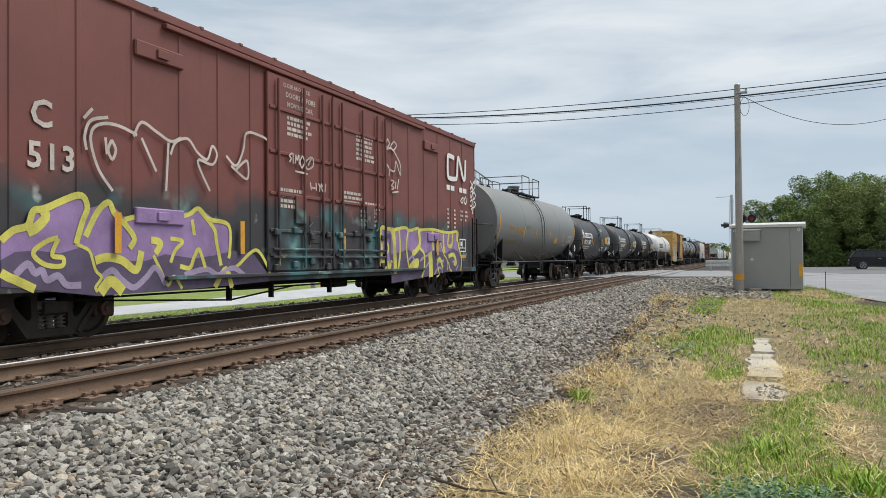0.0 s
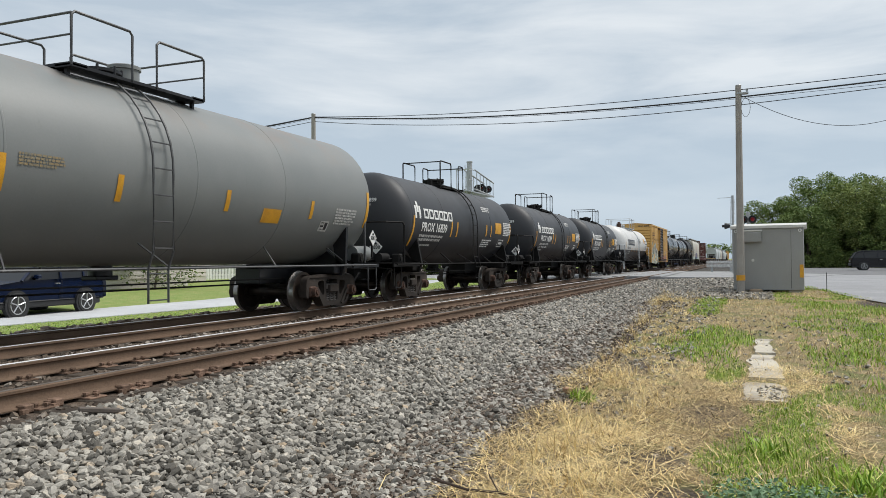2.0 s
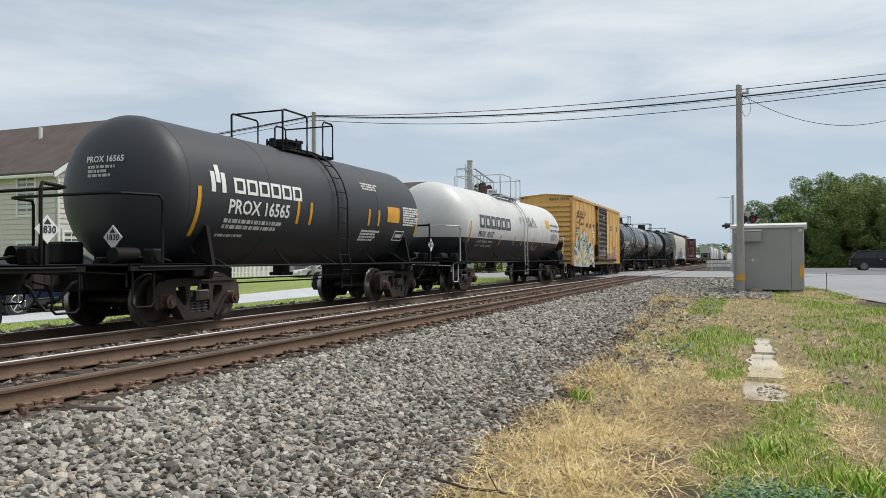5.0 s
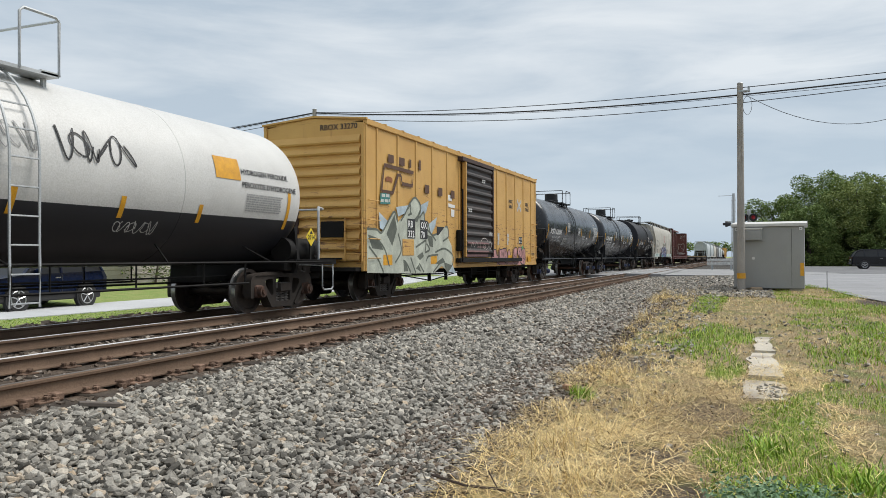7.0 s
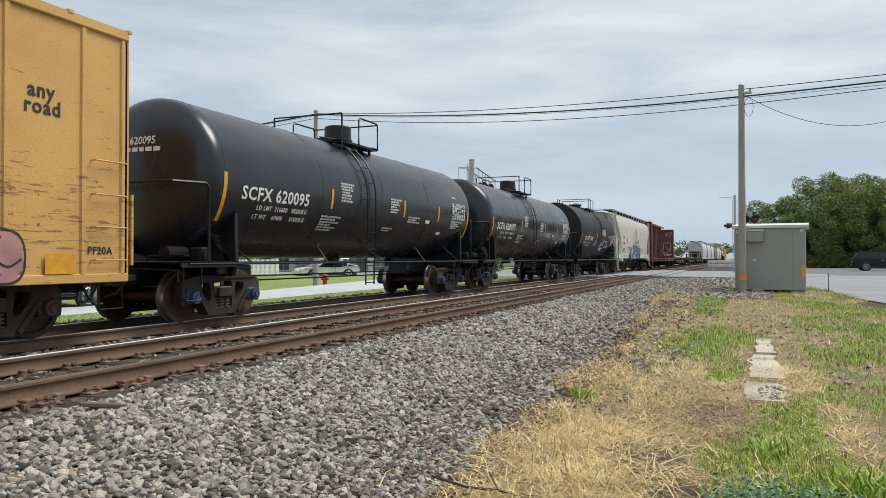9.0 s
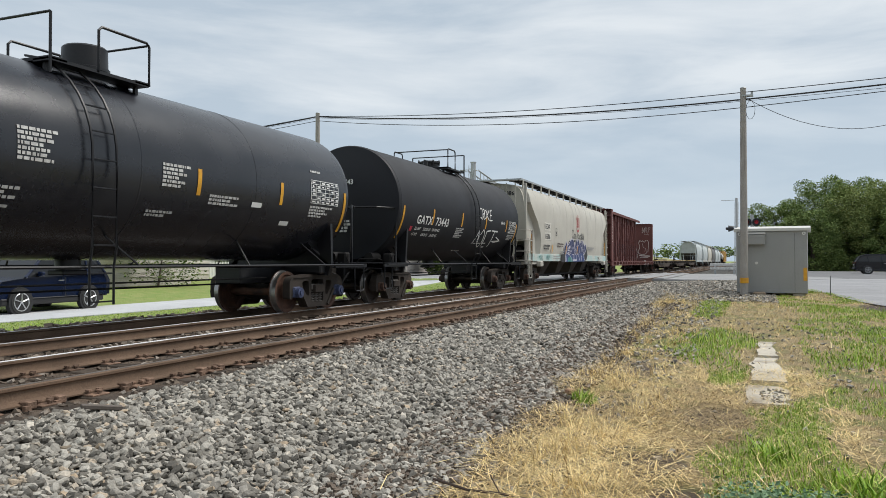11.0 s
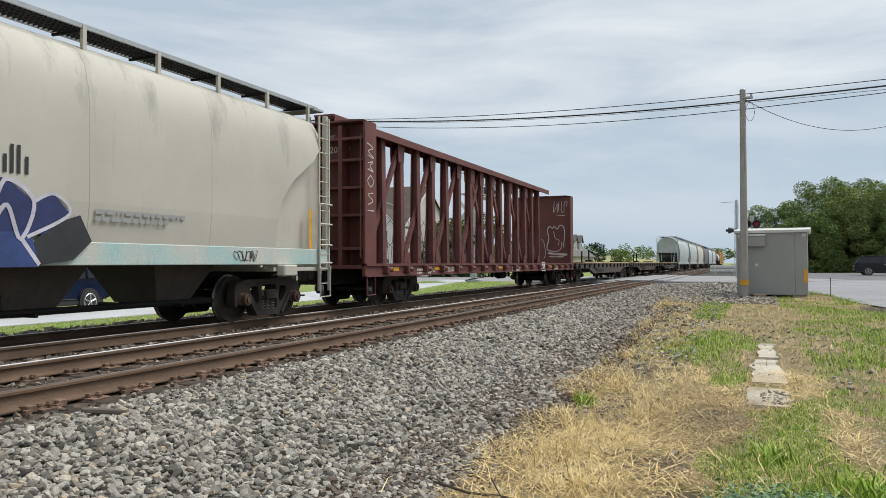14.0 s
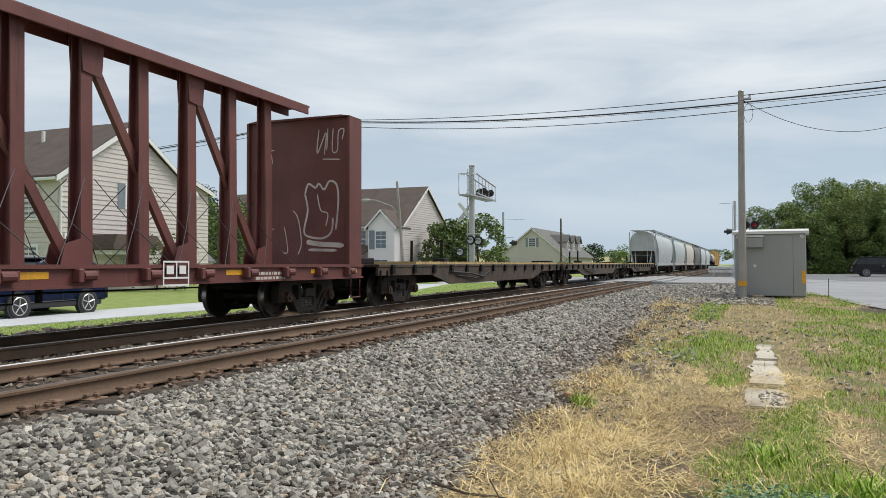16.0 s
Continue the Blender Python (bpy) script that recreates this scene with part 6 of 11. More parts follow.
    ladder(car, half - 0.3, -w - 0.1, 0.9, 2.6, 0.45, M["blackmat"])
    ladder(car, half + 0.1, -w + 0.35, 0.9, 5.0, 0.42, M["brown"], axis="y")
    for s in (-1, 1):
        part("step", Geo().tube([(s * (half - 0.1), -w, 0.8), (s * (half - 0.1), -w - 0.02, 0.38), (s * (half - 0.55), -w - 0.02, 0.38), (s * (half - 0.55), -w, 0.8)], 0.02), M["blackmat"], car)
    return car


brown_boxcar()


def scraped(m):
    """Rust where loads and yards have scraped a boxcar's paint: short level scratches and flakes, most along the middle."""
    nt = m.node_tree
    bs = nt.nodes["Principled BSDF"]
    src = bs.inputs["Base Color"].links[0].from_socket
    N, L = nt.nodes.new, nt.links.new
    tc, sp, band = N("ShaderNodeTexCoord"), N("ShaderNodeSeparateXYZ"), N("ShaderNodeMapRange")
    L(tc.outputs["Object"], sp.inputs[0])
    off, bump = N("ShaderNodeMath"), N("ShaderNodeMath")
    off.operation, off.inputs[1].default_value = "SUBTRACT", 1.75
    bump.operation = "ABSOLUTE"
    L(sp.outputs["Z"], off.inputs[0])
    L(off.outputs[0], bump.inputs[0])
    for k, v in zip(("From Min", "From Max", "To Min", "To Max"), (0.4, 1.3, 0.085, 0.0)):
        band.inputs[k].default_value = v
    L(bump.outputs[0], band.inputs["Value"])
    col = src
    for scale, size, lo, shade in (((1.1, 1, 10.5), 1.8, 0.645, (0.22, 0.1, 0.045)), ((2.2, 1, 3.5), 2.3, 0.69, (0.13, 0.07, 0.04))):
        mp, nz, add, cut, mix = (N("ShaderNode" + k) for k in ("Mapping", "TexNoise", "Math", "MapRange", "Mix"))
        mp.inputs["Scale"].default_value = scale
        nz.inputs["Scale"].default_value, nz.inputs["Detail"].default_value, nz.inputs["Roughness"].default_value = size, 8, 0.68
        add.operation = "ADD"
        for k, v in zip(("From Min", "From Max", "To Max"), (lo, lo + 0.045, 0.85)):
            cut.inputs[k].default_value = v
        mix.data_type, mix.inputs[7].default_value = "RGBA", (*shade, 1)
        for a, b in ((tc.outputs["Object"], mp.inputs["Vector"]), (mp.outputs[0], nz.inputs["Vector"]), (nz.outputs["Fac"], add.inputs[0]), (band.outputs[0], add.inputs[1]), (add.outputs[0], cut.inputs["Value"]), (cut.outputs[0], mix.inputs[0]), (col, mix.inputs[6])):
            L(a, b)
        col = mix.outputs[2]
    L(col, bs.inputs["Base Color"])


scraped(M["yellow"])


def yellow_boxcar_pinks(car, w):
    """Faded pink throw-ups with thin black outlines along the sill, and one across the door's foot."""
    pink, ink = SPRAY["blush"], SPRAY["soot"]
    for pts in (((1.82, 1.12), (1.82, 1.27), (1.92, 1.39), (2.28, 1.43), (2.45, 1.18), (2.57, 1.4), (2.62, 1.12)),
                ((2.75, 1.12), (2.75, 1.5), (2.88, 1.44), (3.5, 1.49), (3.75, 1.32), (3.8, 1.12)),
                ((3.85, 1.12), (3.87, 1.39), (4.12, 1.42), (4.22, 1.12)),
                ((4.59, 1.12), (4.67, 1.48), (5.12, 1.52), (5.07, 1.12)),
                ((5.22, 1.3), (5.34, 1.53), (5.8, 1.56), (6.35, 1.47), (6.45, 1.06), (6.28, 0.84), (5.8, 0.87), (5.6, 1.1))):
        field(car, w, pink, 0.033, "faded pink sprayed lettering", *pts)
        stroke(car, w, 0.035, ink, 0.0355, *pts)
    field(car, w, pink, 0.034, "faded pink sprayed lettering", (2.4, 0.86), (2.45, 0.98), (4.5, 0.98), (6.14, 0.98), (6.14, 0.82), (4.5, 0.84))
    for pts in (((2.95, 1.42), (3.05, 1.2), (3.2, 1.35), (3.3, 1.15)), ((3.45, 1.44), (3.6, 1.25), (3.5, 1.13)), ((4.75, 1.45), (4.7, 1.25), (4.9, 1.15), (5.0, 1.3)), ((5.4, 1.45), (5.6, 1.3), (5.45, 1.2), (5.75, 1.15), (5.9, 1.35), (5.7, 1.5)), ((6.1, 1.45), (6.0, 1.2), (6.2, 1.05), (6.4, 1.15)), ((2.5, 0.95), (2.8, 0.84)), ((3.4, 0.97), (3.7, 0.86), (3.9, 0.95)), ((4.6, 0.95), (5.0, 0.85), (5.4, 0.96)), ((5.6, 0.95), (5.9, 0.82), (6.1, 0.96))):
        stroke(car, w, 0.03, ink, 0.037, *pts)
    field(car, w, SPRAY["mint"], 0.038, "small green patch", (5.84, 1.46), (5.82, 1.6), (6.06, 1.64), (6.1, 1.48))
    # the door: pink and chalk over the black, laid on the ribs' faces
    for z in (1.35, 1.64):
        field(car, w, SPRAY["faded"], 0.203, "thin pink spray on the door", (-1.25, z - 0.028), (-1.25, z + 0.028), (0.95, z + 0.028), (1.0, z - 0.028))
    field(car, w, SPRAY["faded"], 0.124, "thin pink spray on the door", (-1.3, 1.17), (-1.3, 1.28), (1.05, 1.28), (1.1, 1.17))
    field(car, w, SPRAY["faded"], 0.124, "thin pink spray on the door", (-0.1, 1.48), (-0.05, 1.54), (0.85, 1.54), (0.9, 1.48))
    for pts in (((0.05, 1.42), (0.02, 1.62), (0.2, 1.78), (0.55, 1.82), (0.8, 1.72), (0.85, 1.5), (0.6, 1.42)), ((0.3, 1.5), (0.45, 1.62), (0.6, 1.52), (0.45, 1.45), (0.3, 1.5)), ((0.95, 1.6), (1.05, 1.7), (1.2, 1.66), (1.22, 1.52), (1.05, 1.46), (0.95, 1.6)), ((-1.0, 1.45), (-0.8, 1.65), (-0.6, 1.5), (-0.4, 1.68), (-0.2, 1.5))):
        stroke(car, w, 0.022, SPRAY["chalk"], 0.206, *pts)


def yellow_boxcar_sprays(car, w):
    """Grey-green crags with dark outlines under pale blue peaks."""
    field(car, w, SPRAY["sky_pale"], 0.033, "pale blue sprayed peak", (-4.87, 2.4), (-4.82, 2.68), (-4.23, 2.85), (-4.43, 2.5), (-4.72, 2.27))
    field(car, w, SPRAY["sky_pale"], 0.033, "pale blue sprayed peak", (-4.33, 2.11), (-3.6, 2.38), (-3.72, 2.1), (-4.06, 1.81))
    field(car, w, SPRAY["sky_pale"], 0.033, "pale blue sprayed peak", (-6.37, 2.27), (-6.51, 2.52), (-5.69, 2.62), (-5.94, 2.38))
    field(car, w, SPRAY["sky_pale"], 0.033, "pale blue sprayed peak", (-2.72, 0.71), (-2.3, 0.94), (-1.97, 0.61))
    field(car, w, SPRAY["sky_pale"], 0.033, "pale blue sprayed peak", (-7.54, 2.33), (-6.94, 2.08), (-7.2, 1.85), (-7.49, 1.91))
    field(car, w, SPRAY["sage"], 0.0345, "grey-green sprayed lettering", (-6.51, 2.05), (-5.94, 2.36), (-5.65, 2.64), (-5.3, 2.86), (-4.97, 2.78), (-4.84, 2.62), (-4.9, 2.39), (-4.64, 2.48), (-4.54, 2.22), (-4.31, 2.19), (-4.13, 1.9), (-3.86, 1.82), (-3.48, 1.83), (-2.93, 2.12), (-2.7, 2.08), (-2.65, 1.76), (-2.37, 1.53), (-2.27, 1.23), (-2.3, 0.92), (-2.77, 0.71), (-3.19, 0.88), (-3.85, 0.67), (-5.2, 0.68), (-6.5, 0.72))
    field(car, w, SPRAY["sage"], 0.0354, "grey-green sprayed lettering", (-8.21, 1.89), (-7.7, 1.89), (-7.39, 1.81), (-7.2, 1.98), (-6.94, 2.19), (-6.61, 2.39), (-6.39, 2.11), (-5.38, 2.07), (-5.16, 0.75), (-6.39, 0.71), (-8.21, 0.76))
    field(car, w, SPRAY["moss"], 0.0365, "dark grey-green shading", (-5.37, 2.21), (-5.09, 2.36), (-4.9, 2.55), (-4.94, 2.33), (-5.09, 2.16))
    field(car, w, SPRAY["moss"], 0.0365, "dark grey-green shading", (-4.36, 1.82), (-3.95, 1.77), (-3.9, 1.45), (-4.19, 1.48))
    field(car, w, SPRAY["moss"], 0.0365, "dark grey-green shading", (-2.99, 0.99), (-2.3, 0.88), (-2.77, 0.72))
    field(car, w, SPRAY["moss"], 0.0365, "dark grey-green shading", (-3.74, 0.96), (-3.12, 1.14), (-2.91, 0.99), (-3.47, 0.92))
    field(car, w, SPRAY["moss"], 0.0365, "dark grey-green shading", (-5.11, 1.18), (-4.72, 1.31), (-4.62, 1.18), (-4.91, 1.06))
    field(car, w, SPRAY["moss"], 0.0365, "dark grey-green shading", (-6.05, 1.04), (-5.83, 1.0), (-5.73, 0.76), (-6.01, 0.75))
    field(car, w, SPRAY["moss"], 0.0365, "dark grey-green shading", (-5.2, 0.83), (-4.99, 0.94), (-4.82, 0.72))
    field(car, w, SPRAY["moss"], 0.0365, "dark grey-green shading", (-8.18, 1.73), (-7.62, 1.65), (-7.28, 1.34), (-7.93, 1.38))
    field(car, w, SPRAY["moss"], 0.0365, "dark grey-green shading", (-7.11, 1.77), (-6.85, 2.08), (-6.61, 2.32), (-6.46, 1.91), (-6.76, 1.45))
    stroke(car, w, 0.06, SPRAY["moss"], 0.038, (-6.21, 2.16), (-5.94, 2.36), (-5.65, 2.64), (-5.3, 2.86), (-4.97, 2.76), (-4.84, 2.6), (-4.92, 2.41))
    stroke(car, w, 0.06, SPRAY["moss"], 0.038, (-4.94, 2.3), (-4.64, 2.48), (-4.57, 2.3), (-4.52, 2.1), (-4.31, 2.18), (-4.14, 1.9), (-3.92, 1.82), (-3.62, 1.87))
    stroke(car, w, 0.06, SPRAY["moss"], 0.038, (-4.57, 2.05), (-4.09, 1.87), (-3.68, 1.66))
    stroke(car, w, 0.06, SPRAY["moss"], 0.038, (-3.12, 1.65), (-2.65, 1.81), (-2.7, 2.08), (-2.93, 2.12))
    stroke(car, w, 0.06, SPRAY["moss"], 0.038, (-4.41, 1.56), (-4.19, 1.38), (-4.53, 1.29))
    stroke(car, w, 0.06, SPRAY["moss"], 0.038, (-5.2, 1.44), (-4.72, 1.58), (-4.46, 1.63), (-4.53, 1.31))
    stroke(car, w, 0.06, SPRAY["moss"], 0.038, (-4.43, 1.04), (-4.25, 1.18), (-3.5, 1.23))
    stroke(car, w, 0.06, SPRAY["moss"], 0.038, (-3.74, 1.3), (-2.99, 1.42), (-2.3, 1.23), (-2.27, 0.94), (-2.77, 0.71), (-2.99, 1.0))
    stroke(car, w, 0.06, SPRAY["moss"], 0.038, (-3.91, 0.69), (-3.12, 1.09))
    stroke(car, w, 0.06, SPRAY["moss"], 0.038, (-5.56, 1.15), (-5.38, 0.91), (-5.2, 0.7))
    stroke(car, w, 0.06, SPRAY["moss"], 0.038, (-6.05, 1.07), (-5.81, 0.96), (-5.55, 0.71))
    stroke(car, w, 0.06, SPRAY["moss"], 0.038, (-4.96, 0.97), (-4.61, 0.71))
    stroke(car, w, 0.06, SPRAY["moss"], 0.038, (-5.78, 2.49), (-5.56, 2.63), (-5.58, 2.36))
    stroke(car, w, 0.06, SPRAY["moss"], 0.038, (-5.73, 2.34), (-5.48, 2.4))
    stroke(car, w, 0.06, SPRAY["moss"], 0.038, (-8.21, 1.87), (-7.7, 1.87), (-7.39, 1.8), (-6.94, 2.17), (-6.61, 2.39), (-6.42, 2.11))
    stroke(car, w, 0.06, SPRAY["moss"], 0.038, (-7.62, 1.62), (-7.2, 1.34), (-6.94, 0.91))
    stroke(car, w, 0.06, SPRAY["moss"], 0.038, (-8.12, 1.43), (-7.62, 1.11), (-7.28, 0.75))
    stroke(car, w, 0.06, SPRAY["moss"], 0.038, (-6.39, 1.8), (-6.19, 1.35), (-6.57, 1.01))
    field(car, w, M["white"], 0.012, "torn white paper label", (-2.66, 3.16), (-2.23, 3.14), (-2.27, 2.96), (-2.59, 2.97))
    field(car, w, M["white"], 0.012, "torn white paper label", (-2.59, 2.88), (-1.97, 2.85), (-2.0, 2.75), (-2.56, 2.76))
    field(car, w, M["white"], 0.012, "torn white paper label", (-2.33, 2.71), (-2.03, 2.69), (-2.06, 2.46), (-2.33, 2.47))


def yellow_boxcar():
    half, w, z0, eave, peak = 8.25, 1.5, 0.8, 4.55, 4.78
    car = rail_car("boxcar", "yellow boxcar with black sliding door and grey-green graffiti", "boxcar", 109.32, 8.85, 6.3)
    ribs = [-8.2, -7.6, -6.35, -5.12, -3.9, -2.67, -1.6, 2.52, 3.73, 4.95, 6.18, 7.41, 8.15]
    box_shell(car, half, w, z0, eave, peak, M["yellow"], M["yellow"], ribs, 0.06, 0.03)
    for s in (-1, 1):
        e = box_end(car, half, w, z0, eave, peak, M["yellow"], 12, s)
    d = part("door", Geo().box(-1.38, 1.5, -w - 0.12, -w - 0.07, z0 + 0.35, eave - 0.2, 0.01), M["door_black"], car, "black corrugated sliding door")
    for k in range(11):
        z = z0 + 0.55 + k * 0.29
        part("door_rib", Geo().prism([(-w - 0.12, z - 0.1), (-w - 0.2, z - 0.03), (-w - 0.2, z + 0.03), (-w - 0.12, z + 0.1)], "x", -1.3, 1.4), M["door_black"], d)
    for x in (-1.42, 1.5):
        part("door_edge", Geo().box(x, x + 0.08, -w - 0.2, -w - 0.06, z0 + 0.35, eave - 0.2, 0.01), M["yellow"] if x < 0 else M["door_brown"], d)
    part("door_rail", Geo().box(-1.9, 5.4, -w - 0.18, -w - 0.02, z0 + 0.17, z0 + 0.32, 0.01), M["blackmat"], car)
    part("door_rail", Geo().box(-1.7, 1.6, -w - 0.2, -w, eave - 0.2, eave - 0.06, 0.01), M["door_brown"], car)
    part("door_lock", Geo().box(-1.85, -1.55, -w - 0.17, -w, 1.35, 2.05, 0.02).cyl((-1.75, -w - 0.2, 1.0), (-1.75, -w - 0.2, 3.4), 0.03, n=8), M["blackmat"], car)
    part("data_box", Geo().box(-3.52, -2.85, -w - 0.02, -w, 1.68, 2.1, 0.005), M["ink"], car)
    for x, u in ((-7.3, 0.55), (-4.1, 0.5), (0.95, 0.5), (3.87, 0.53), (6.76, 0.5)):
        part("reflective_stripe", on_side(rect(0, u, 0, 0.28), x, z0 + 0.14, w, 0.04), M["amber"], car)
    # the pool's mark: blocks for letters round a bent outline, no words
    mk = [ribbon(p, 0.085, False, False) for p in ([(0, 0), (0.17, 0.7), (2.04, 0.68), (1.96, 0.3), (1.28, 0.3), (1.2, 0.52)], [(0, 0), (0.68, 0.0), (1.0, 0.52), (1.2, 0.52)])]
    mk += [rect(0.4 + k * 0.68, 0.4 + k * 0.68 + (0.34, 0.36, 0.13, 0.13)[k], 0.8, 0.8 + (0.22, 0.22, 0.24, 0.3)[k]) for k in range(4)]
    mk += [rect(2.86 + k * 1.06, 2.86 + k * 1.06 + 0.34, 0.17, 0.42) for k in range(3)]
    brown = plain("mark_brown", (0.1, 0.05, 0.03), 0.7)
    for piece in mk:
        part("emblem", on_side(piece, -7.38, 2.89, w, 0.034), brown, car, "dark brown stroke of an outline mark", 0)
    part("rust_patch", on_side(ribbon([(0, 0), (0.2, 0.03), (0.42, 0)], 0.13), -7.1, 3.22, w, 0.012), RUSTY, car, "", 0)
    part("number_patch", on_side(rect(0, 0.78, 0, 0.46), -6.12, 1.2, w, 0.047), M["yellow"], car, "repainted yellow patch")

    def put(text, size, x, z, mat=None, lift=0.008):
        part("lettering", on_side(letters(text, size, 1.1), x, z, w, lift), mat or M["ink"], car, smooth=0)
    put("next", 0.27, 4.06, 3.34)
    put("load", 0.27, 4.1, 3.13)
    put("any", 0.29, 6.5, 3.35)
    put("road", 0.29, 6.44, 3.13)
    part("emblem", on_side(join(ribbon([(0, 0), (0.58, 0.44)], 0.13, False), ribbon([(0, 0.44), (0.58, 0)], 0.13, False)), 5.25, 3.08, w, 0.01), M["white_worn"], car, "faded white cross", 0)
    part("data_panel", on_side(join(rect(0, 0.48, 0, 0.3)), 5.49, 1.69, w, 0.01), M["ink"], car, "black data panel")
    for u, v in ((0.2, 3.85), (-1.2, 2.75), (1.0, 2.0)):
        part("small_print", on_side(bars((0.35, 0.3), 0.05, 0.4, 3), u, v, w, 0.205), M["white_worn"], car, smooth=0)
    yellow_boxcar_pinks(car, w)
    for u, v, q, k in ((2.5, 1.62, 0.24, 0.46), (3.75, 1.63, 0.22, 0.46)):
        for j in range(3):
            part("paint_rub", on_side(rect(0, q * (0.7 + 0.15 * j), 0, k * 0.3), u + 0.03 * (j % 2), v + k * 0.34 * j, w, 0.036), M["white_worn"], car, "rubbed white patch", 0)
    part("data_panel", on_side(join(rect(0.04, 0.2, 0.04, 0.12), rect(0.26, 0.44, 0.04, 0.08), rect(0.04, 0.2, 0.18, 0.24), rect(0.28, 0.4, 0.16, 0.24)), 5.49, 1.7, w, 0.012), M["white_worn"], car, "white print", 0)
    field(car, w, SPRAY["teal"], 0.034, "small green sprayed patch", (-7.47, 2.55), (-7.45, 2.83), (-6.87, 2.88), (-6.85, 2.58))
    for u, v, q in ((-7.38, 2.74, 0.2), (-7.12, 2.75, 0.2), (-7.42, 2.6, 0.16), (-7.2, 2.61, 0.22), (-6.96, 2.63, 0.07)):
        part("sprayed_line", on_side(rect(0, q, 0, 0.08), u, v, w, 0.036), SPRAY["pale"], car, "pale bar of a sprayed patch", 0)
    put("PF20A", 0.16, 7.5, 1.22)
    yellow_boxcar_sprays(car, w + 0.004)
    for txt, x, z in (("RB", -5.75, 2.0), ("OX", -4.85, 2.0), ("332", -5.75, 1.72), ("70", -4.85, 1.72)):
        part("number_patch", on_side(rect(-0.03, 0.5, -0.03, 0.24), x, z, w, 0.046), M["ink"], car)
        put(txt, 0.27, x, z, M["white"], 0.05)
    vs, fs = letters("RBOX 33270", 0.2)
    part("lettering", Geo().add([(-half - 0.008, -0.2 - u, 4.42 + v) for u, v in vs], fs), M["ink"], car, smooth=0)
    # head end: ladders, hand brake and bay
    for s in (-1, 1):
        x = s * (half + 0.12)
        ladder(car, x, -w + 0.26, 1.05, 2.15, 0.48, M["yellow"], 3, axis="y")
        u0, u1 = sorted((s * (half - 0.1), s * (half - 0.68)))
        for z in (1.13, 1.62, 2.1, 2.6):
            part("grab_iron", Geo().tube([(u0, -w, z), (u0, -w - 0.09, z), (u1, -w - 0.09, z), (u1, -w, z)], 0.014, 6), M["yellow"], car)
        part("step", Geo().tube([(s * (half - 0.1), -w, 0.82), (s * (half - 0.1), -w - 0.02, 0.4), (s * (half - 0.55), -w - 0.02, 0.4), (s * (half - 0.55), -w, 0.82)], 0.02), M["blackmat"], car)
    bx = -half - 0.24
    hb = part("hand_brake", Geo().tube([(bx, 0.8 + 0.37 * math.cos(q * math.pi / 12), 2.07 + 0.37 * math.sin(q * math.pi / 12)) for q in range(25)], 0.025, 6), M["blackmat"], car, "spoked black brake wheel")
    for q in range(6):
        an = q * math.pi / 3 + 0.2
        part("spoke", Geo().tube([(bx + 0.04, 0.8, 2.07), (bx, 0.8 + 0.36 * math.cos(an), 2.07 + 0.36 * math.sin(an))], 0.016, 5), M["blackmat"], hb)
    part("hub", Geo().cyl((bx - 0.03, 0.8, 2.07), (bx + 0.12, 0.8, 2.07), 0.07, n=12), M["blackmat"], hb)
    part("brake_housing", Geo().box(-half - 0.14, -half - 0.02, 0.4, 1.15, 1.75, 2.35, 0.03), M["door_brown"], car)
    part("end_plate", Geo().box(-half - 0.12, -half - 0.02, -0.96, -0.28, 1.66, 2.07, 0.01), M["blackmat"], car, "dark plate on the end wall")
    part("end_platform", Geo().box(-half - 0.42, -half - 0.06, -0.9, 0.9, 1.1, 1.14), M["blackmat"], car)
    return car


yellow_boxcar()

# ---- covered hoppers ----
def hopper_section(w, z_sill, eave, crown, round_top=False):
    """Half-round outline (y, z): bulged sides, rolled top corners."""
    if round_top:
        pts = [(-w * 0.93, z_sill), (-w, z_sill + 0.8), (-w, z_sill + 1.5), (-w * 0.95, eave - 0.95), (-w * 0.82, eave - 0.45), (-w * 0.6, eave - 0.1), (-w * 0.3, eave + 0.08), (0, eave + 0.12)]
        return pts + [(-y, z) for y, z in pts[::-1][1:]]
    pts = [(-w * 0.95, z_sill), (-w * 0.96, z_sill + 0.26), (-w, z_sill + 0.83), (-w, z_sill + 0.86), (-w * 1.0, z_sill + 1.25), (-w * 1.0, z_sill + 1.7), (-w * 0.995, eave - 1.1), (-w * 0.975, eave - 0.78), (-w * 0.925, eave - 0.45), (-w * 0.83, eave - 0.21), (-w * 0.66, eave - 0.07), (-w * 0.4, crown - 0.1), (0, crown - 0.05)]
    return pts + [(-y, z) for y, z in pts[::-1][1:]]


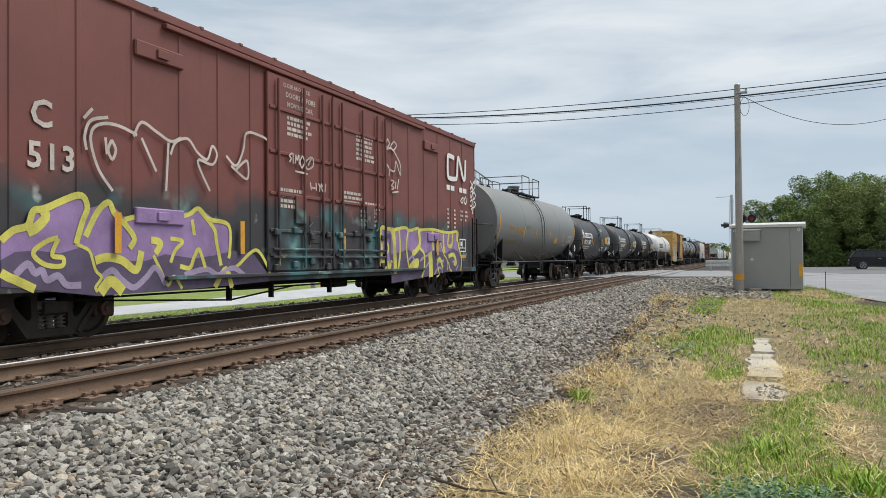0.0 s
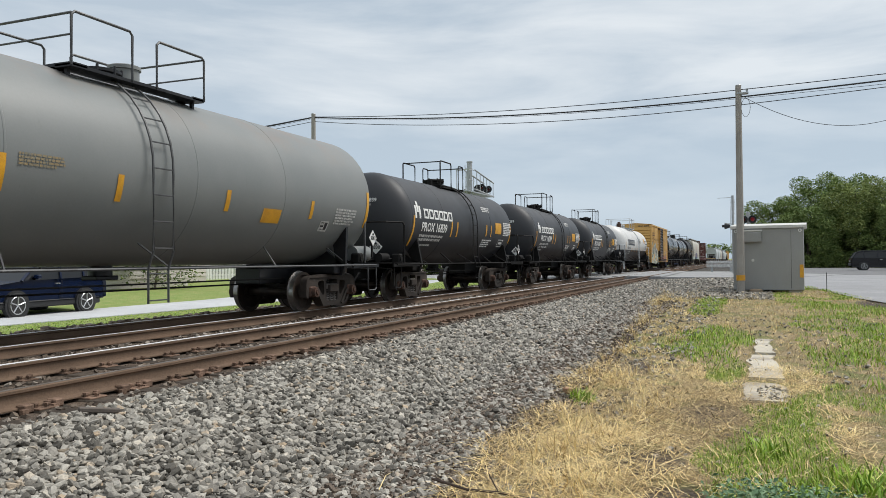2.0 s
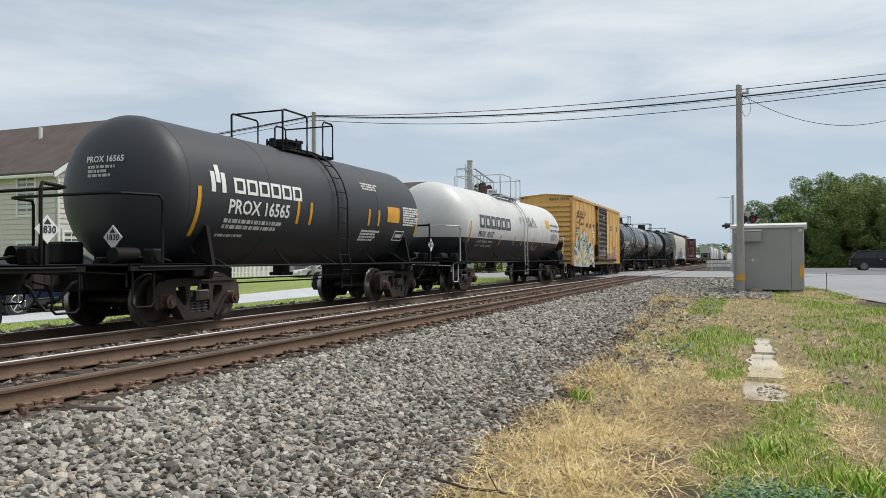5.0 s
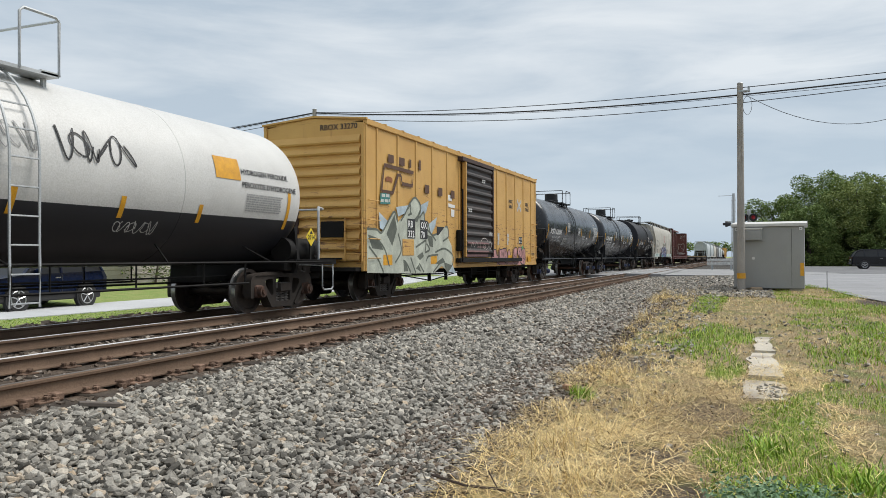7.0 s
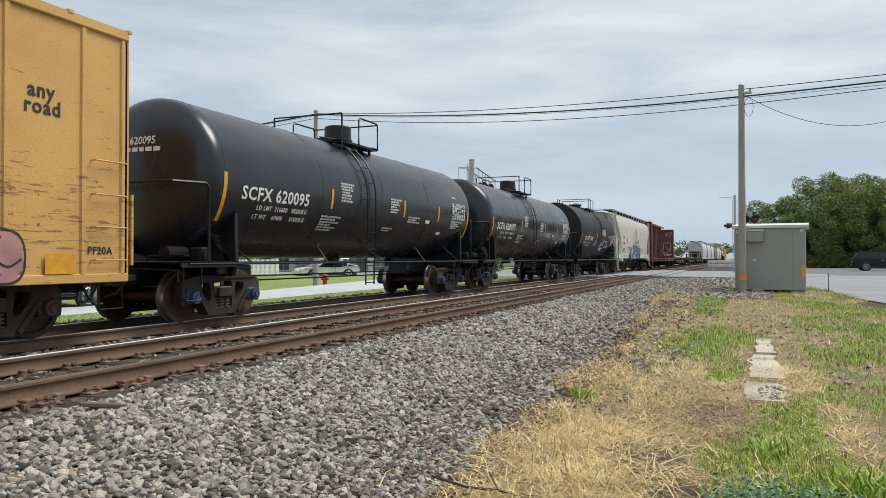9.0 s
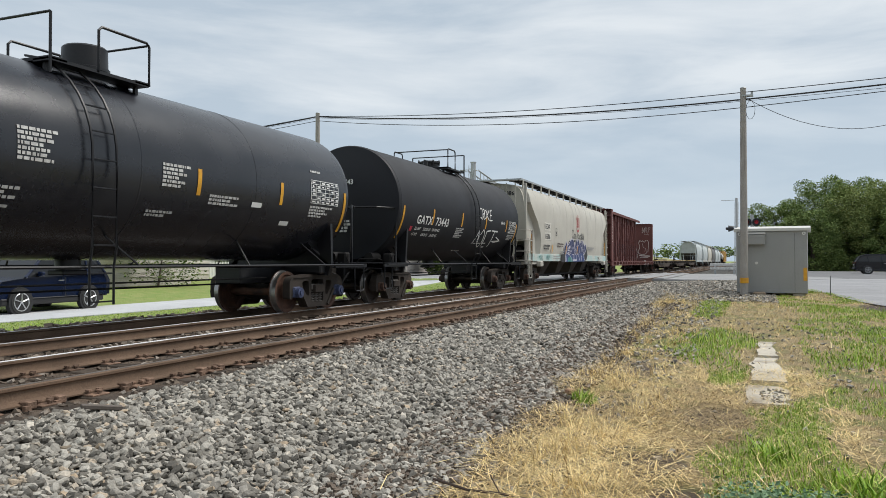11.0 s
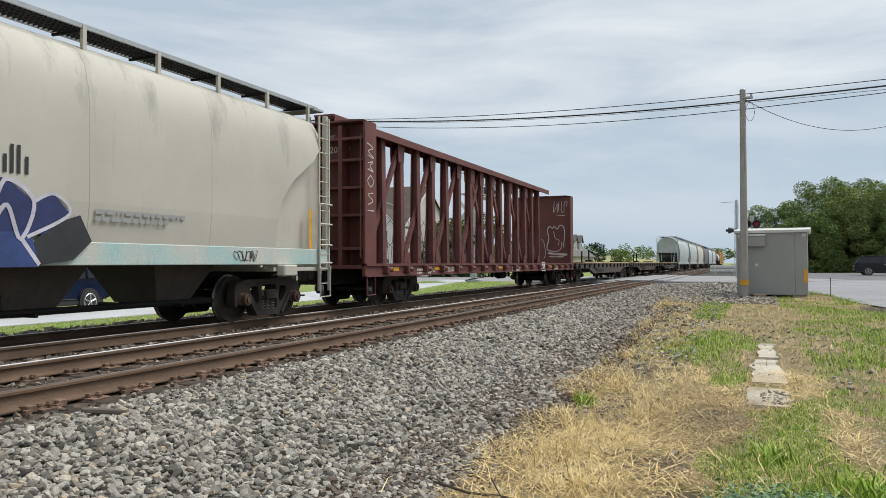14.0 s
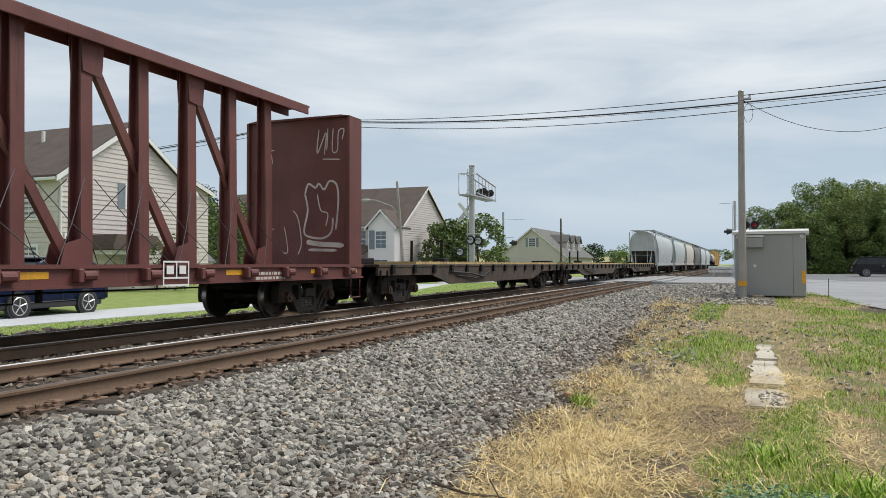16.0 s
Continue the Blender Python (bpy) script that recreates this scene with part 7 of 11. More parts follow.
def covered_hopper(label, centre, half, trucks, paint, sill_paint, bays, w=1.5, eave=4.53, detail=True, open_end=False):
    car = rail_car("hopper_car", label, "hopper car", centre, half + 0.5, trucks)
    z_sill = 1.22
    sec = hopper_section(w, z_sill, eave, eave + 0.12, open_end)
    n = len(sec)
    g = Geo()
    ends = half - 0.75
    # flat end sheets, then a full side that starts along a slanting shoulder
    def ring(x, k, slant, sgn):
        low = (2.55 if open_end else 2.12) if slant == 0 else 0
        bow = 1.0 if open_end else 1.8
        ramp = (z_sill, eave - 0.5) if open_end else (2.1, 3.6)
        return [(sgn * (x - slant * (1 - max(0.0, min(1.0, (z - ramp[0]) / (ramp[1] - ramp[0]))) ** bow)), y * k, max(z, low)) for y, z in sec]

    be = half - 0.25
    shy, wide = (1.75, 2.15) if open_end else (1.55, 1.7)
    rings = [ring(be, 0.84, 0.0, -1), ring(be - 0.15, 0.84, shy, -1), ring(be - 0.25, 1.0, wide, -1), ring(be - 0.25, 1.0, wide, 1), ring(be - 0.15, 0.84, shy, 1), ring(be, 0.84, 0.0, 1)]
    vs = [p for r in rings for p in r]
    fs = [(j * n + i, j * n + i + 1, (j + 1) * n + i + 1, (j + 1) * n + i) for j in range(len(rings) - 1) for i in range(n - 1)]
    fs += [tuple(range(n)), tuple(range((len(rings) - 1) * n, len(rings) * n))]
    g.add(vs, fs)
    body = part("hopper_body", g, paint, car, "", 28)
    # slope sheets under the shell, bays with chutes
    mids = (-3.9, -0.55, 2.75, 5.75) if bays == 4 else [(-ends + 1.7) * (1 - 2 * (k + 0.5) / bays) for k in range(bays)]
    for x in mids:
        a = 1.42 if bays == 4 else (ends - 1.7) / bays
        g = Geo()
        a, d = (0.8, 0.8) if bays == 4 else (a, w * 0.9)
        top = [(x - a, -d), (x + a, -d), (x + a, d), (x - a, d)]
        low = [(x - 0.42, -0.5), (x + 0.42, -0.5), (x + 0.42, 0.5), (x - 0.42, 0.5)]
        g.add([(*p, z_sill - 0.08) for p in top] + [(*p, 0.46) for p in low], [(0, 1, 5, 4), (1, 2, 6, 5), (2, 3, 7, 6), (3, 0, 4, 7), (4, 5, 6, 7), (0, 3, 2, 1)])
        b = part("discharge_bay", g, M["bay"], car, "", 20)
        part("outlet_gate", Geo().box(x - 0.4, x + 0.4, -0.45, 0.45, 0.38, 0.47, 0.02).cyl((x - 0.3, -1.0, 0.42), (x - 0.3, 1.0, 0.42), 0.03, n=6), M["blackmat"], b)
    part("slope_floor", Geo().box(-ends + 1.6, ends - 1.6, -w * 0.92, w * 0.92, z_sill - 0.06, z_sill - 0.02), M["bay"], car)
    for s in (-1, 1):
        a, b = sorted((s * w * 0.93, s * (w * 0.93 + 0.06)))
        part("side_sill", Geo().box(-half + 0.2, half - 0.2, a, b, z_sill - (0.24 if open_end else 0.08), z_sill + (0.06 if open_end else 0.26), 0.01), sill_paint, car)
        x0, x1 = sorted((s * (half - 0.02), s * (trucks - 1.6)))
        part("stub_sill", Geo().box(x0, x1, -0.32, 0.32, 0.66, 1.0, 0.02), M["blackmat"], car)
        # end slope sheet, end deck, corner posts, braces
        g = Geo().add([(s * ends * 0.995, -w * 0.8, 2.35), (s * ends * 0.995, w * 0.8, 2.35), (s * (ends - 1.7), w * 0.8, 1.05), (s * (ends - 1.7), -w * 0.8, 1.05), (s * (ends - 1.7), -w * 0.8, 1.35), (s * (ends - 1.7), w * 0.8, 1.35), (s * ends * 0.995, w * 0.8, 2.6), (s * ends * 0.995, -w * 0.8, 2.6)],
                      [(0, 1, 2, 3), (4, 5, 6, 7), (0, 3, 4, 7), (1, 6, 5, 2), (0, 7, 6, 1), (3, 2, 5, 4)])
        part("slope_sheet", g, M["bay"] if open_end else paint, car)
        a, b = sorted((s * (half - 0.05), s * (ends - 1.5)))
        part("end_deck", Geo().box(a, b, -w * 0.95, w * 0.95, 1.0, 1.08, 0.01), paint, car)
        for yy in (-1, 1):
            part("corner_post", Geo().box(s * (half - 0.12) - 0.06, s * (half - 0.12) + 0.06, yy * w * 0.9 - 0.05, yy * w * 0.9 + 0.05, 1.05, eave + 0.02, 0.01), paint, car)
            part("brace", Geo().tube([(s * (half - 0.12), yy * w * 0.45, 1.05), (s * (ends - 0.1), yy * w * 0.6, 2.6)], 0.05), paint, car)
            ladder(car, s * (half - 0.35), yy * (w * 0.97), 0.55, 2.15 if s < 0 else eave - 0.05, 0.42, paint)
        part("end_ladder", Geo().tube([(s * (half - 0.05), -0.9, 1.05), (s * (half - 0.05), -0.9, eave + 0.05)], 0.025).tube([(s * (half - 0.05), -0.5, 1.05), (s * (half - 0.05), -0.5, eave + 0.05)], 0.025), paint, car)
        part("end_walk", Geo().box(s * (half - 0.1) - 0.25, s * (half - 0.1) + 0.15, -w * 0.8, w * 0.8, eave + 0.15, eave + 0.2, 0.0), M["steel"], car)
    part("outlet_pipe", Geo().cyl((-ends + 2.6, -0.75, 0.46), (ends - 2.6, -0.75, 0.46), 0.055, n=10), M["blackmat"], car)
    # roof: hatch trough and running boards of grating
    part("roof_hatch", Geo().box(-ends + 0.7, ends - 0.7, -0.3, 0.3, eave - 0.02, eave + 0.12, 0.03), paint, car)
    for yy in (-1, 1):
        up = eave + 0.2
        rb = part("running_board", Geo().box(-half + 0.1, half - 0.1, yy * 1.12 - 0.02, yy * 1.12 + 0.02, up - 0.02, up + 0.05).box(-half + 0.1, half - 0.1, yy * 0.5 - 0.02, yy * 0.5 + 0.02, up - 0.02, up + 0.05), M["steel"], car, "grey steel grating")
        if detail:
            g = Geo()
            k = -half + 0.1
            while k < half - 0.1:
                g.box(k, k + 0.03, yy * 0.81 - 0.3, yy * 0.81 + 0.3, up, up + 0.035)
                k += 0.085
            for q in (-0.15, 0.0, 0.15):
                g.box(-half + 0.1, half - 0.1, yy * 0.81 + q - 0.012, yy * 0.81 + q + 0.012, up - 0.005, up + 0.02)
            part("grating", g, M["blackmat"], rb)
        m = 13
        for k in range(m):
            x = -half + 0.5 + k * (2 * half - 1.0) / (m - 1)
            part("board_bracket", Geo().box(x - 0.035, x + 0.035, yy * 1.12 - 0.03, yy * 1.12 + 0.03, eave - 0.26, up + 0.03), paint, rb)
            part("board_arm", Geo().box(x - 0.02, x + 0.02, yy * 0.8 - 0.32, yy * 0.8 + 0.32, up - 0.06, up - 0.02), M["blackmat"], rb)
    part("air_reservoir", Geo().lathe([(-0.75, 0.05), (-0.7, 0.2), (-0.6, 0.27), (0.35, 0.27), (0.45, 0.2), (0.5, 0.05)], 18, "y", (-half + 0.75, -0.35, 1.6)), M["blackmat"], car)
    if not open_end:
        for s in (-1, 1):
            for yy in (-1, 1):
                x0, x1 = sorted((s * (be - (0.22 if s < 0 else 0.0)), s * (be - 2.1)))
                y0, y1 = sorted((yy * (w * 0.84 + 0.012), yy * (w * 0.84 - 0.03)))
                part("end_side_sheet", Geo().box(x0, x1, y0, y1, 1.05, 2.75), paint, car)
                x0 = s * trucks - 0.25
                part("jacking_pad", Geo().box(x0, x0 + 0.5, yy * w - 0.12, yy * w + 0.08, 0.9, 1.14, 0.03), paint, car)
                for z in (1.18, 1.58, 2.05, 2.5):
                    part("corner_rail", Geo().tube([(s * (half - 0.6), yy * w * 1.0, z), (s * (half - 0.08), yy * w * 1.0, z), (s * (half + 0.0), yy * w * 0.95, z), (s * (half + 0.02), yy * 0.85, z)], 0.022), paint, car)
                part("rail_post", Geo().tube([(s * (half - 0.6), yy * w * 1.0, 1.05), (s * (half - 0.6), yy * w * 1.0, 2.52)], 0.024), M["wheel_rust"] if s < 0 else paint, car)
                part("rail_post", Geo().tube([(s * (half + 0.02), yy * 0.85, 1.08), (s * (half + 0.02), yy * 0.85, 2.52)], 0.024), paint, car)
            part("brake_pipe", Geo().tube([(s * (half - 0.3), -0.4, 1.15), (s * (half - 0.3), -0.3, 1.55), (s * (half - 0.9), 0.2, 1.6)], 0.03), M["blackmat"], car)
        for x in (-5.2, -2.4, 2.9, 5.6):
            part("weld_seam", Geo().tube([(x, 0.001 + y, z) for y, z in sec if y < -0.3], 0.005, 4), paint, car)
    part("brake_valve", Geo().box(half - 1.2, half - 0.7, -0.4, 0.1, 1.15, 1.7, 0.04), M["blackmat"], car)
    for s in (-1, 1):
        part("end_handrail", Geo().tube([(s * (half - 0.05), -w * 0.9, 1.08), (s * (half - 0.05), -w * 0.9, 2.1), (s * (half - 0.05), -0.9, 2.1), (s * (half - 0.05), 0.9, 2.1), (s * (half - 0.05), w * 0.9, 2.1)], 0.022), paint, car)
        part("step", Geo().tube([(s * (half - 0.14), -w, 1.1), (s * (half - 0.14), -w, 0.42), (s * (half - 0.56), -w, 0.42), (s * (half - 0.56), -w, 1.1)], 0.022), paint, car)
    return car


PATCH = surf("patch_pale", (0.63, 0.605, 0.535), (0.57, 0.545, 0.48), 0.6)


def cream_hopper_sprays(car, w):
    """Blue and white sprayed letters over black shapes."""
    field(car, w, SPRAY["soot"], 0.009, "black sprayed shape", (-3.7, 1.1), (-3.66, 1.46), (-3.55, 1.55), (-3.26, 1.63), (-3.13, 1.75), (-2.98, 1.62), (-2.85, 1.39), (-2.82, 1.1))
    field(car, w, SPRAY["soot"], 0.009, "black sprayed shape", (1.87, 1.12), (1.98, 1.47), (2.29, 1.72), (2.73, 1.86), (2.94, 1.49), (2.62, 1.22))
    field(car, w, SPRAY["soot"], 0.009, "black sprayed shape", (-2.12, 2.06), (-2.02, 2.18), (-1.87, 2.24), (-1.69, 2.23), (-1.56, 2.1))
    field(car, w, SPRAY["soot"], 0.009, "black sprayed shape", (-0.87, 2.19), (-0.77, 2.29), (-0.63, 2.31), (-0.44, 2.2))
    field(car, w, SPRAY["soot"], 0.009, "black sprayed shape", (-0.44, 2.12), (-0.35, 2.29), (-0.16, 2.34), (-0.04, 2.27))
    field(car, w, SPRAY["navy"], 0.011, "blue and white sprayed letters", (-3.06, 1.88), (-2.74, 2.02), (-2.5, 2.18), (-2.37, 1.92), (-1.87, 2.12), (-1.36, 2.32), (-1.02, 2.34), (-0.8, 2.16), (-0.68, 1.92), (-0.27, 2.23), (-0.04, 2.35), (0.16, 2.22), (0.38, 2.34), (0.82, 2.02), (0.92, 2.23), (1.11, 2.31), (1.57, 2.27), (1.97, 2.0), (2.29, 2.13), (2.55, 1.87), (2.14, 1.57), (-2.9, 1.46), (-3.05, 1.62))
    field(car, w, SPRAY["royal"], 0.0115, "bright blue lower half of the letters", (-2.85, 1.48), (1.93, 1.59), (2.06, 1.12), (-2.82, 1.11))
    field(car, w, SPRAY["teal"], 0.0125, "teal blend", (-2.23, 1.12), (-2.11, 1.33), (-1.68, 1.41), (-1.22, 1.3), (-1.08, 1.12))
    stroke(car, w, 0.05, SPRAY["ice"], 0.014, (-3.06, 1.88), (-2.74, 2.02), (-2.5, 2.18), (-2.37, 1.92), (-2.52, 1.7), (-2.74, 1.48), (-2.95, 1.64), (-3.06, 1.88))
    stroke(car, w, 0.05, SPRAY["ice"], 0.014, (-2.37, 1.92), (-1.87, 2.12), (-1.36, 2.32), (-1.29, 1.8), (-1.49, 1.68), (-2.37, 1.73))
    stroke(car, w, 0.13, SPRAY["ice"], 0.014, (-2.11, 1.8), (-1.68, 1.93), (-1.81, 1.77))
    stroke(car, w, 0.05, SPRAY["ice"], 0.014, (-2.37, 1.57), (-1.87, 1.5), (-1.33, 1.7))
    stroke(car, w, 0.05, SPRAY["ice"], 0.014, (-1.29, 2.27), (-1.02, 2.34), (-0.73, 2.17), (-0.62, 1.88), (-0.8, 1.52), (-1.25, 1.51))
    stroke(car, w, 0.15, SPRAY["ice"], 0.014, (-1.08, 1.85), (-0.91, 1.87))
    stroke(car, w, 0.05, SPRAY["ice"], 0.014, (-0.62, 1.88), (-0.04, 2.35), (0.16, 2.18), (-0.03, 1.85), (-0.35, 1.54), (-0.58, 1.53), (-0.19, 2.0))
    stroke(car, w, 0.05, SPRAY["ice"], 0.014, (0.16, 2.22), (0.43, 2.35), (0.82, 2.05), (0.73, 1.78), (0.47, 1.56), (0.05, 1.55), (0.13, 1.86), (0.38, 2.02))
    stroke(car, w, 0.06, SPRAY["ice"], 0.014, (0.92, 2.17), (1.18, 2.32), (1.37, 1.97), (1.57, 2.27), (1.97, 2.0), (1.77, 1.49), (1.57, 1.93), (1.34, 1.69), (1.15, 1.95), (1.0, 1.57))
    stroke(car, w, 0.05, SPRAY["ice"], 0.014, (1.97, 2.0), (2.29, 2.13), (2.55, 1.87), (1.87, 1.52))
    stroke(car, w, 0.09, SPRAY["ice"], 0.014, (-2.79, 1.44), (-2.78, 1.12))
    stroke(car, w, 0.06, SPRAY["ice"], 0.014, (-2.68, 1.45), (-2.57, 1.14))
    stroke(car, w, 0.05, SPRAY["ice"], 0.014, (-1.87, 1.48), (-1.49, 1.35), (-1.35, 1.13))
    stroke(car, w, 0.05, SPRAY["ice"], 0.014, (-0.94, 1.48), (-0.87, 1.13))
    stroke(car, w, 0.06, SPRAY["ice"], 0.014, (-0.58, 1.47), (-0.57, 1.17))
    stroke(car, w, 0.06, SPRAY["ice"], 0.014, (-0.11, 1.5), (-0.1, 1.15))
    stroke(car, w, 0.05, SPRAY["ice"], 0.014, (0.3, 1.51), (0.82, 1.13))
    stroke(car, w, 0.1, SPRAY["ice"], 0.014, (1.19, 1.46), (1.15, 1.17))
    stroke(car, w, 0.06, SPRAY["ice"], 0.014, (1.77, 1.52), (2.06, 1.15))
    stroke(car, w, 0.1, SPRAY["ice"], 0.014, (-1.08, 1.19), (-0.03, 1.21))
    stroke(car, w, 0.06, SPRAY["ice"], 0.014, (-2.9, 1.81), (-2.77, 1.52))
    stroke(car, w, 0.06, SPRAY["ice"], 0.014, (-1.87, 1.54), (-1.97, 1.63), (-2.23, 1.53))


def soot_runs(m, z0, z1):
    """Dark runs that have washed down a hopper's shell from the hatches."""
    nt = m.node_tree
    N, L = nt.nodes.new, nt.links.new
    bs = nt.nodes["Principled BSDF"]
    src = bs.inputs["Base Color"].links[0].from_socket
    tc, sp, ht, mp, nz, add, cut, mix = (N("ShaderNode" + k) for k in ("TexCoord", "SeparateXYZ", "MapRange", "Mapping", "TexNoise", "Math", "MapRange", "Mix"))
    mp.inputs["Scale"].default_value = (1.5, 1.0, 0.3)
    nz.inputs["Scale"].default_value, nz.inputs["Detail"].default_value, nz.inputs["Roughness"].default_value = 1.1, 8, 0.68
    for k, v in zip(("From Min", "From Max", "To Min", "To Max"), (z0, z1, -0.14, 0.03)):
        ht.inputs[k].default_value = v
    add.operation = "ADD"
    cut.inputs["From Min"].default_value, cut.inputs["From Max"].default_value, cut.inputs["To Max"].default_value = 0.53, 0.72, 0.75
    mix.data_type, mix.inputs[7].default_value = "RGBA", (0.17, 0.16, 0.145, 1)
    for a, b in ((tc.outputs["Object"], sp.inputs[0]), (tc.outputs["Object"], mp.inputs["Vector"]), (mp.outputs[0], nz.inputs["Vector"]), (sp.outputs["Z"], ht.inputs["Value"]), (nz.outputs["Fac"], add.inputs[0]), (ht.outputs[0], add.inputs[1]), (add.outputs[0], cut.inputs["Value"]), (cut.outputs[0], mix.inputs[0]), (src, mix.inputs[6]), (mix.outputs[2], bs.inputs["Base Color"])):
        L(a, b)


soot_runs(M["hopper"], 2.7, 4.3)


def cream_hopper():
    car = covered_hopper("dirty cream covered hopper with a blue sprayed tag", 174.4, 9.85, 7.95, M["hopper"], M["pale_blue"], 4)
    w = 1.5

    def put(text, size, x, z, mat=None):
        part("lettering", on_side(letters(text, size, 1.0), x, z, w, 0.012), mat or M["ink"], car, smooth=0)
    for z in (2.6, 2.14):
        part("number_patch", on_side(rect(0, 1.2, 0, 0.36), -7.05, z, w, 0.008), PATCH, car)
    put("ECNX", 0.34, -6.92, 2.67)
    put("165086", 0.34, -7.0, 2.2)
    part("small_print", on_side(join(rect(0, 0.3, 0, 0.025), rect(0, 0.3, 0.33, 0.355), rect(0, 0.025, 0, 0.355), rect(0.275, 0.3, 0, 0.355), rect(0.1, 0.2, 0.08, 0.2)), -4.9, 2.4, w, 0.01), M["ink"], car, smooth=0)
    for x, seed in ((-7.9, 2), (-6.6, 4), (6.3, 5)):
        scrawl(car, lambda f, u, z: on_side(f, u, z, w * 0.93 + 0.06, 0.004), x, 1.2, 0.7, 0.22, SPRAY["soot"] if seed % 2 else SPRAY["teal"], 80 + seed, 0.02, 6)
    # miller's mark: a red ear in a ring, and a row of plain shapes below
    for k in range(3):
        for s in (-1, 1):
            stroke(car, w, 0.1, SPRAY["rose"], 0.012, (0.26 + s * 0.04, 3.0 + 0.17 * k), (0.26 + s * 0.13, 3.09 + 0.17 * k), (0.26 + s * 0.13, 3.19 + 0.17 * k))
    stroke(car, w, 0.1, SPRAY["rose"], 0.012, (0.26, 3.5), (0.25, 3.6), (0.22, 3.7))
    stroke(car, w, 0.05, SPRAY["rose"], 0.012, (0.02, 3.62), (-0.13, 3.42), (-0.16, 3.18), (-0.1, 3.0), (0.02, 2.88))
    stroke(car, w, 0.05, SPRAY["rose"], 0.012, (0.5, 3.58), (0.66, 3.42), (0.69, 3.18), (0.62, 3.0), (0.5, 2.88))
    stroke(car, w, 0.11, SPRAY["rose"], 0.013, (0.0, 2.9), (0.12, 2.82), (0.26, 2.79), (0.4, 2.82), (0.52, 2.9))
    def loop(x, z, a, b, turn=1.0):
        pts = [(x + a * math.cos(0.7 + turn * 6.2 * k / 10), z + b * math.sin(0.7 + turn * 6.2 * k / 10)) for k in range(11)]
        part("emblem", on_side(ribbon(pts, 0.045), 0, 0, w, 0.013), M["ink"], car, "dark ring of a company mark", 0)
    def bar(*pts):
        part("emblem", on_side(ribbon(pts, 0.05, False, False), 0, 0, w, 0.013), M["ink"], car, "dark stroke of a company mark", 0)
    loop(-1.0, 2.6, 0.22, 0.23)
    for x in (-0.58, -0.3, 0.42, 0.98):
        loop(x, 2.5, 0.1, 0.12)
    bar((0.0, 2.37), (0.14, 2.72), (0.28, 2.37))
    for x, q in ((0.62, 0.24), (0.74, 0.24), (1.2, 0.36), (1.3, 0.36), (1.44, 0.36), (1.54, 0.24), (1.64, 0.38), (1.74, 0.38), (1.86, 0.24)):
        bar((x, 2.35), (x, 2.35 + q))
    cream_hopper_sprays(car, w)
    part("small_print", on_side(bars((1.3, 1.1), 0.06, 0.9, 12), -4.5, 1.98, w, 0.002), M["door_brown"], car, smooth=0)
    part("small_print", on_side(bars((1.3, 1.4), 0.05, 1.2, 14), -5.2, 1.36, w * 0.93 + 0.06, 0.004), M["faint_ink"], car, smooth=0)
    for x in (-5.8, -2.85, -0.15):
        part("reflective_stripe", on_side(ribbon([(0, 0), (0.22, 0.42)], 0.11, False, False), x, 1.52, w, 0.035), M["amber"], car, "dulled slanting amber strip", 0)
    vs, fs = letters("ECNX 165086", 0.26)
    part("lettering", Geo().add([(-9.62, 0.75 - u, 4.05 + v) for u, v in vs], fs), M["ink"], car, smooth=0)
    vs, fs = bars((0.9, 1.1, 0.8, 0.7), 0.09, 0.6, 8)
    part("small_print", Geo().add([(-9.62, 0.7 - u, 3.5 + v) for u, v in vs], fs), M["ink"], car, smooth=0)
    for x, z, q, s in ((-2.0, 1.95, 1.3, 1), (3.0, 1.9, 1.9, 2), (-3.9, 1.6, 0.9, 3)):
        part("small_print", on_side(bars((q, q * 0.8), 0.07, 0.5, s), x, z, w, 0.01), M["faint_ink"], car, smooth=0)
    part("small_print", on_side(bars((1.0, 0.9), 0.08, 0.8, 4), -7.2, 1.84, w, 0.01), M["ink"], car, smooth=0)
    for x in (-9.2, 8.9):
        part("reflective_stripe", on_side(rect(0, 0.12, 0, 0.9), x, 1.45, w * 0.95, 0.02), M["amber"], car)
    return car


cream_hopper()


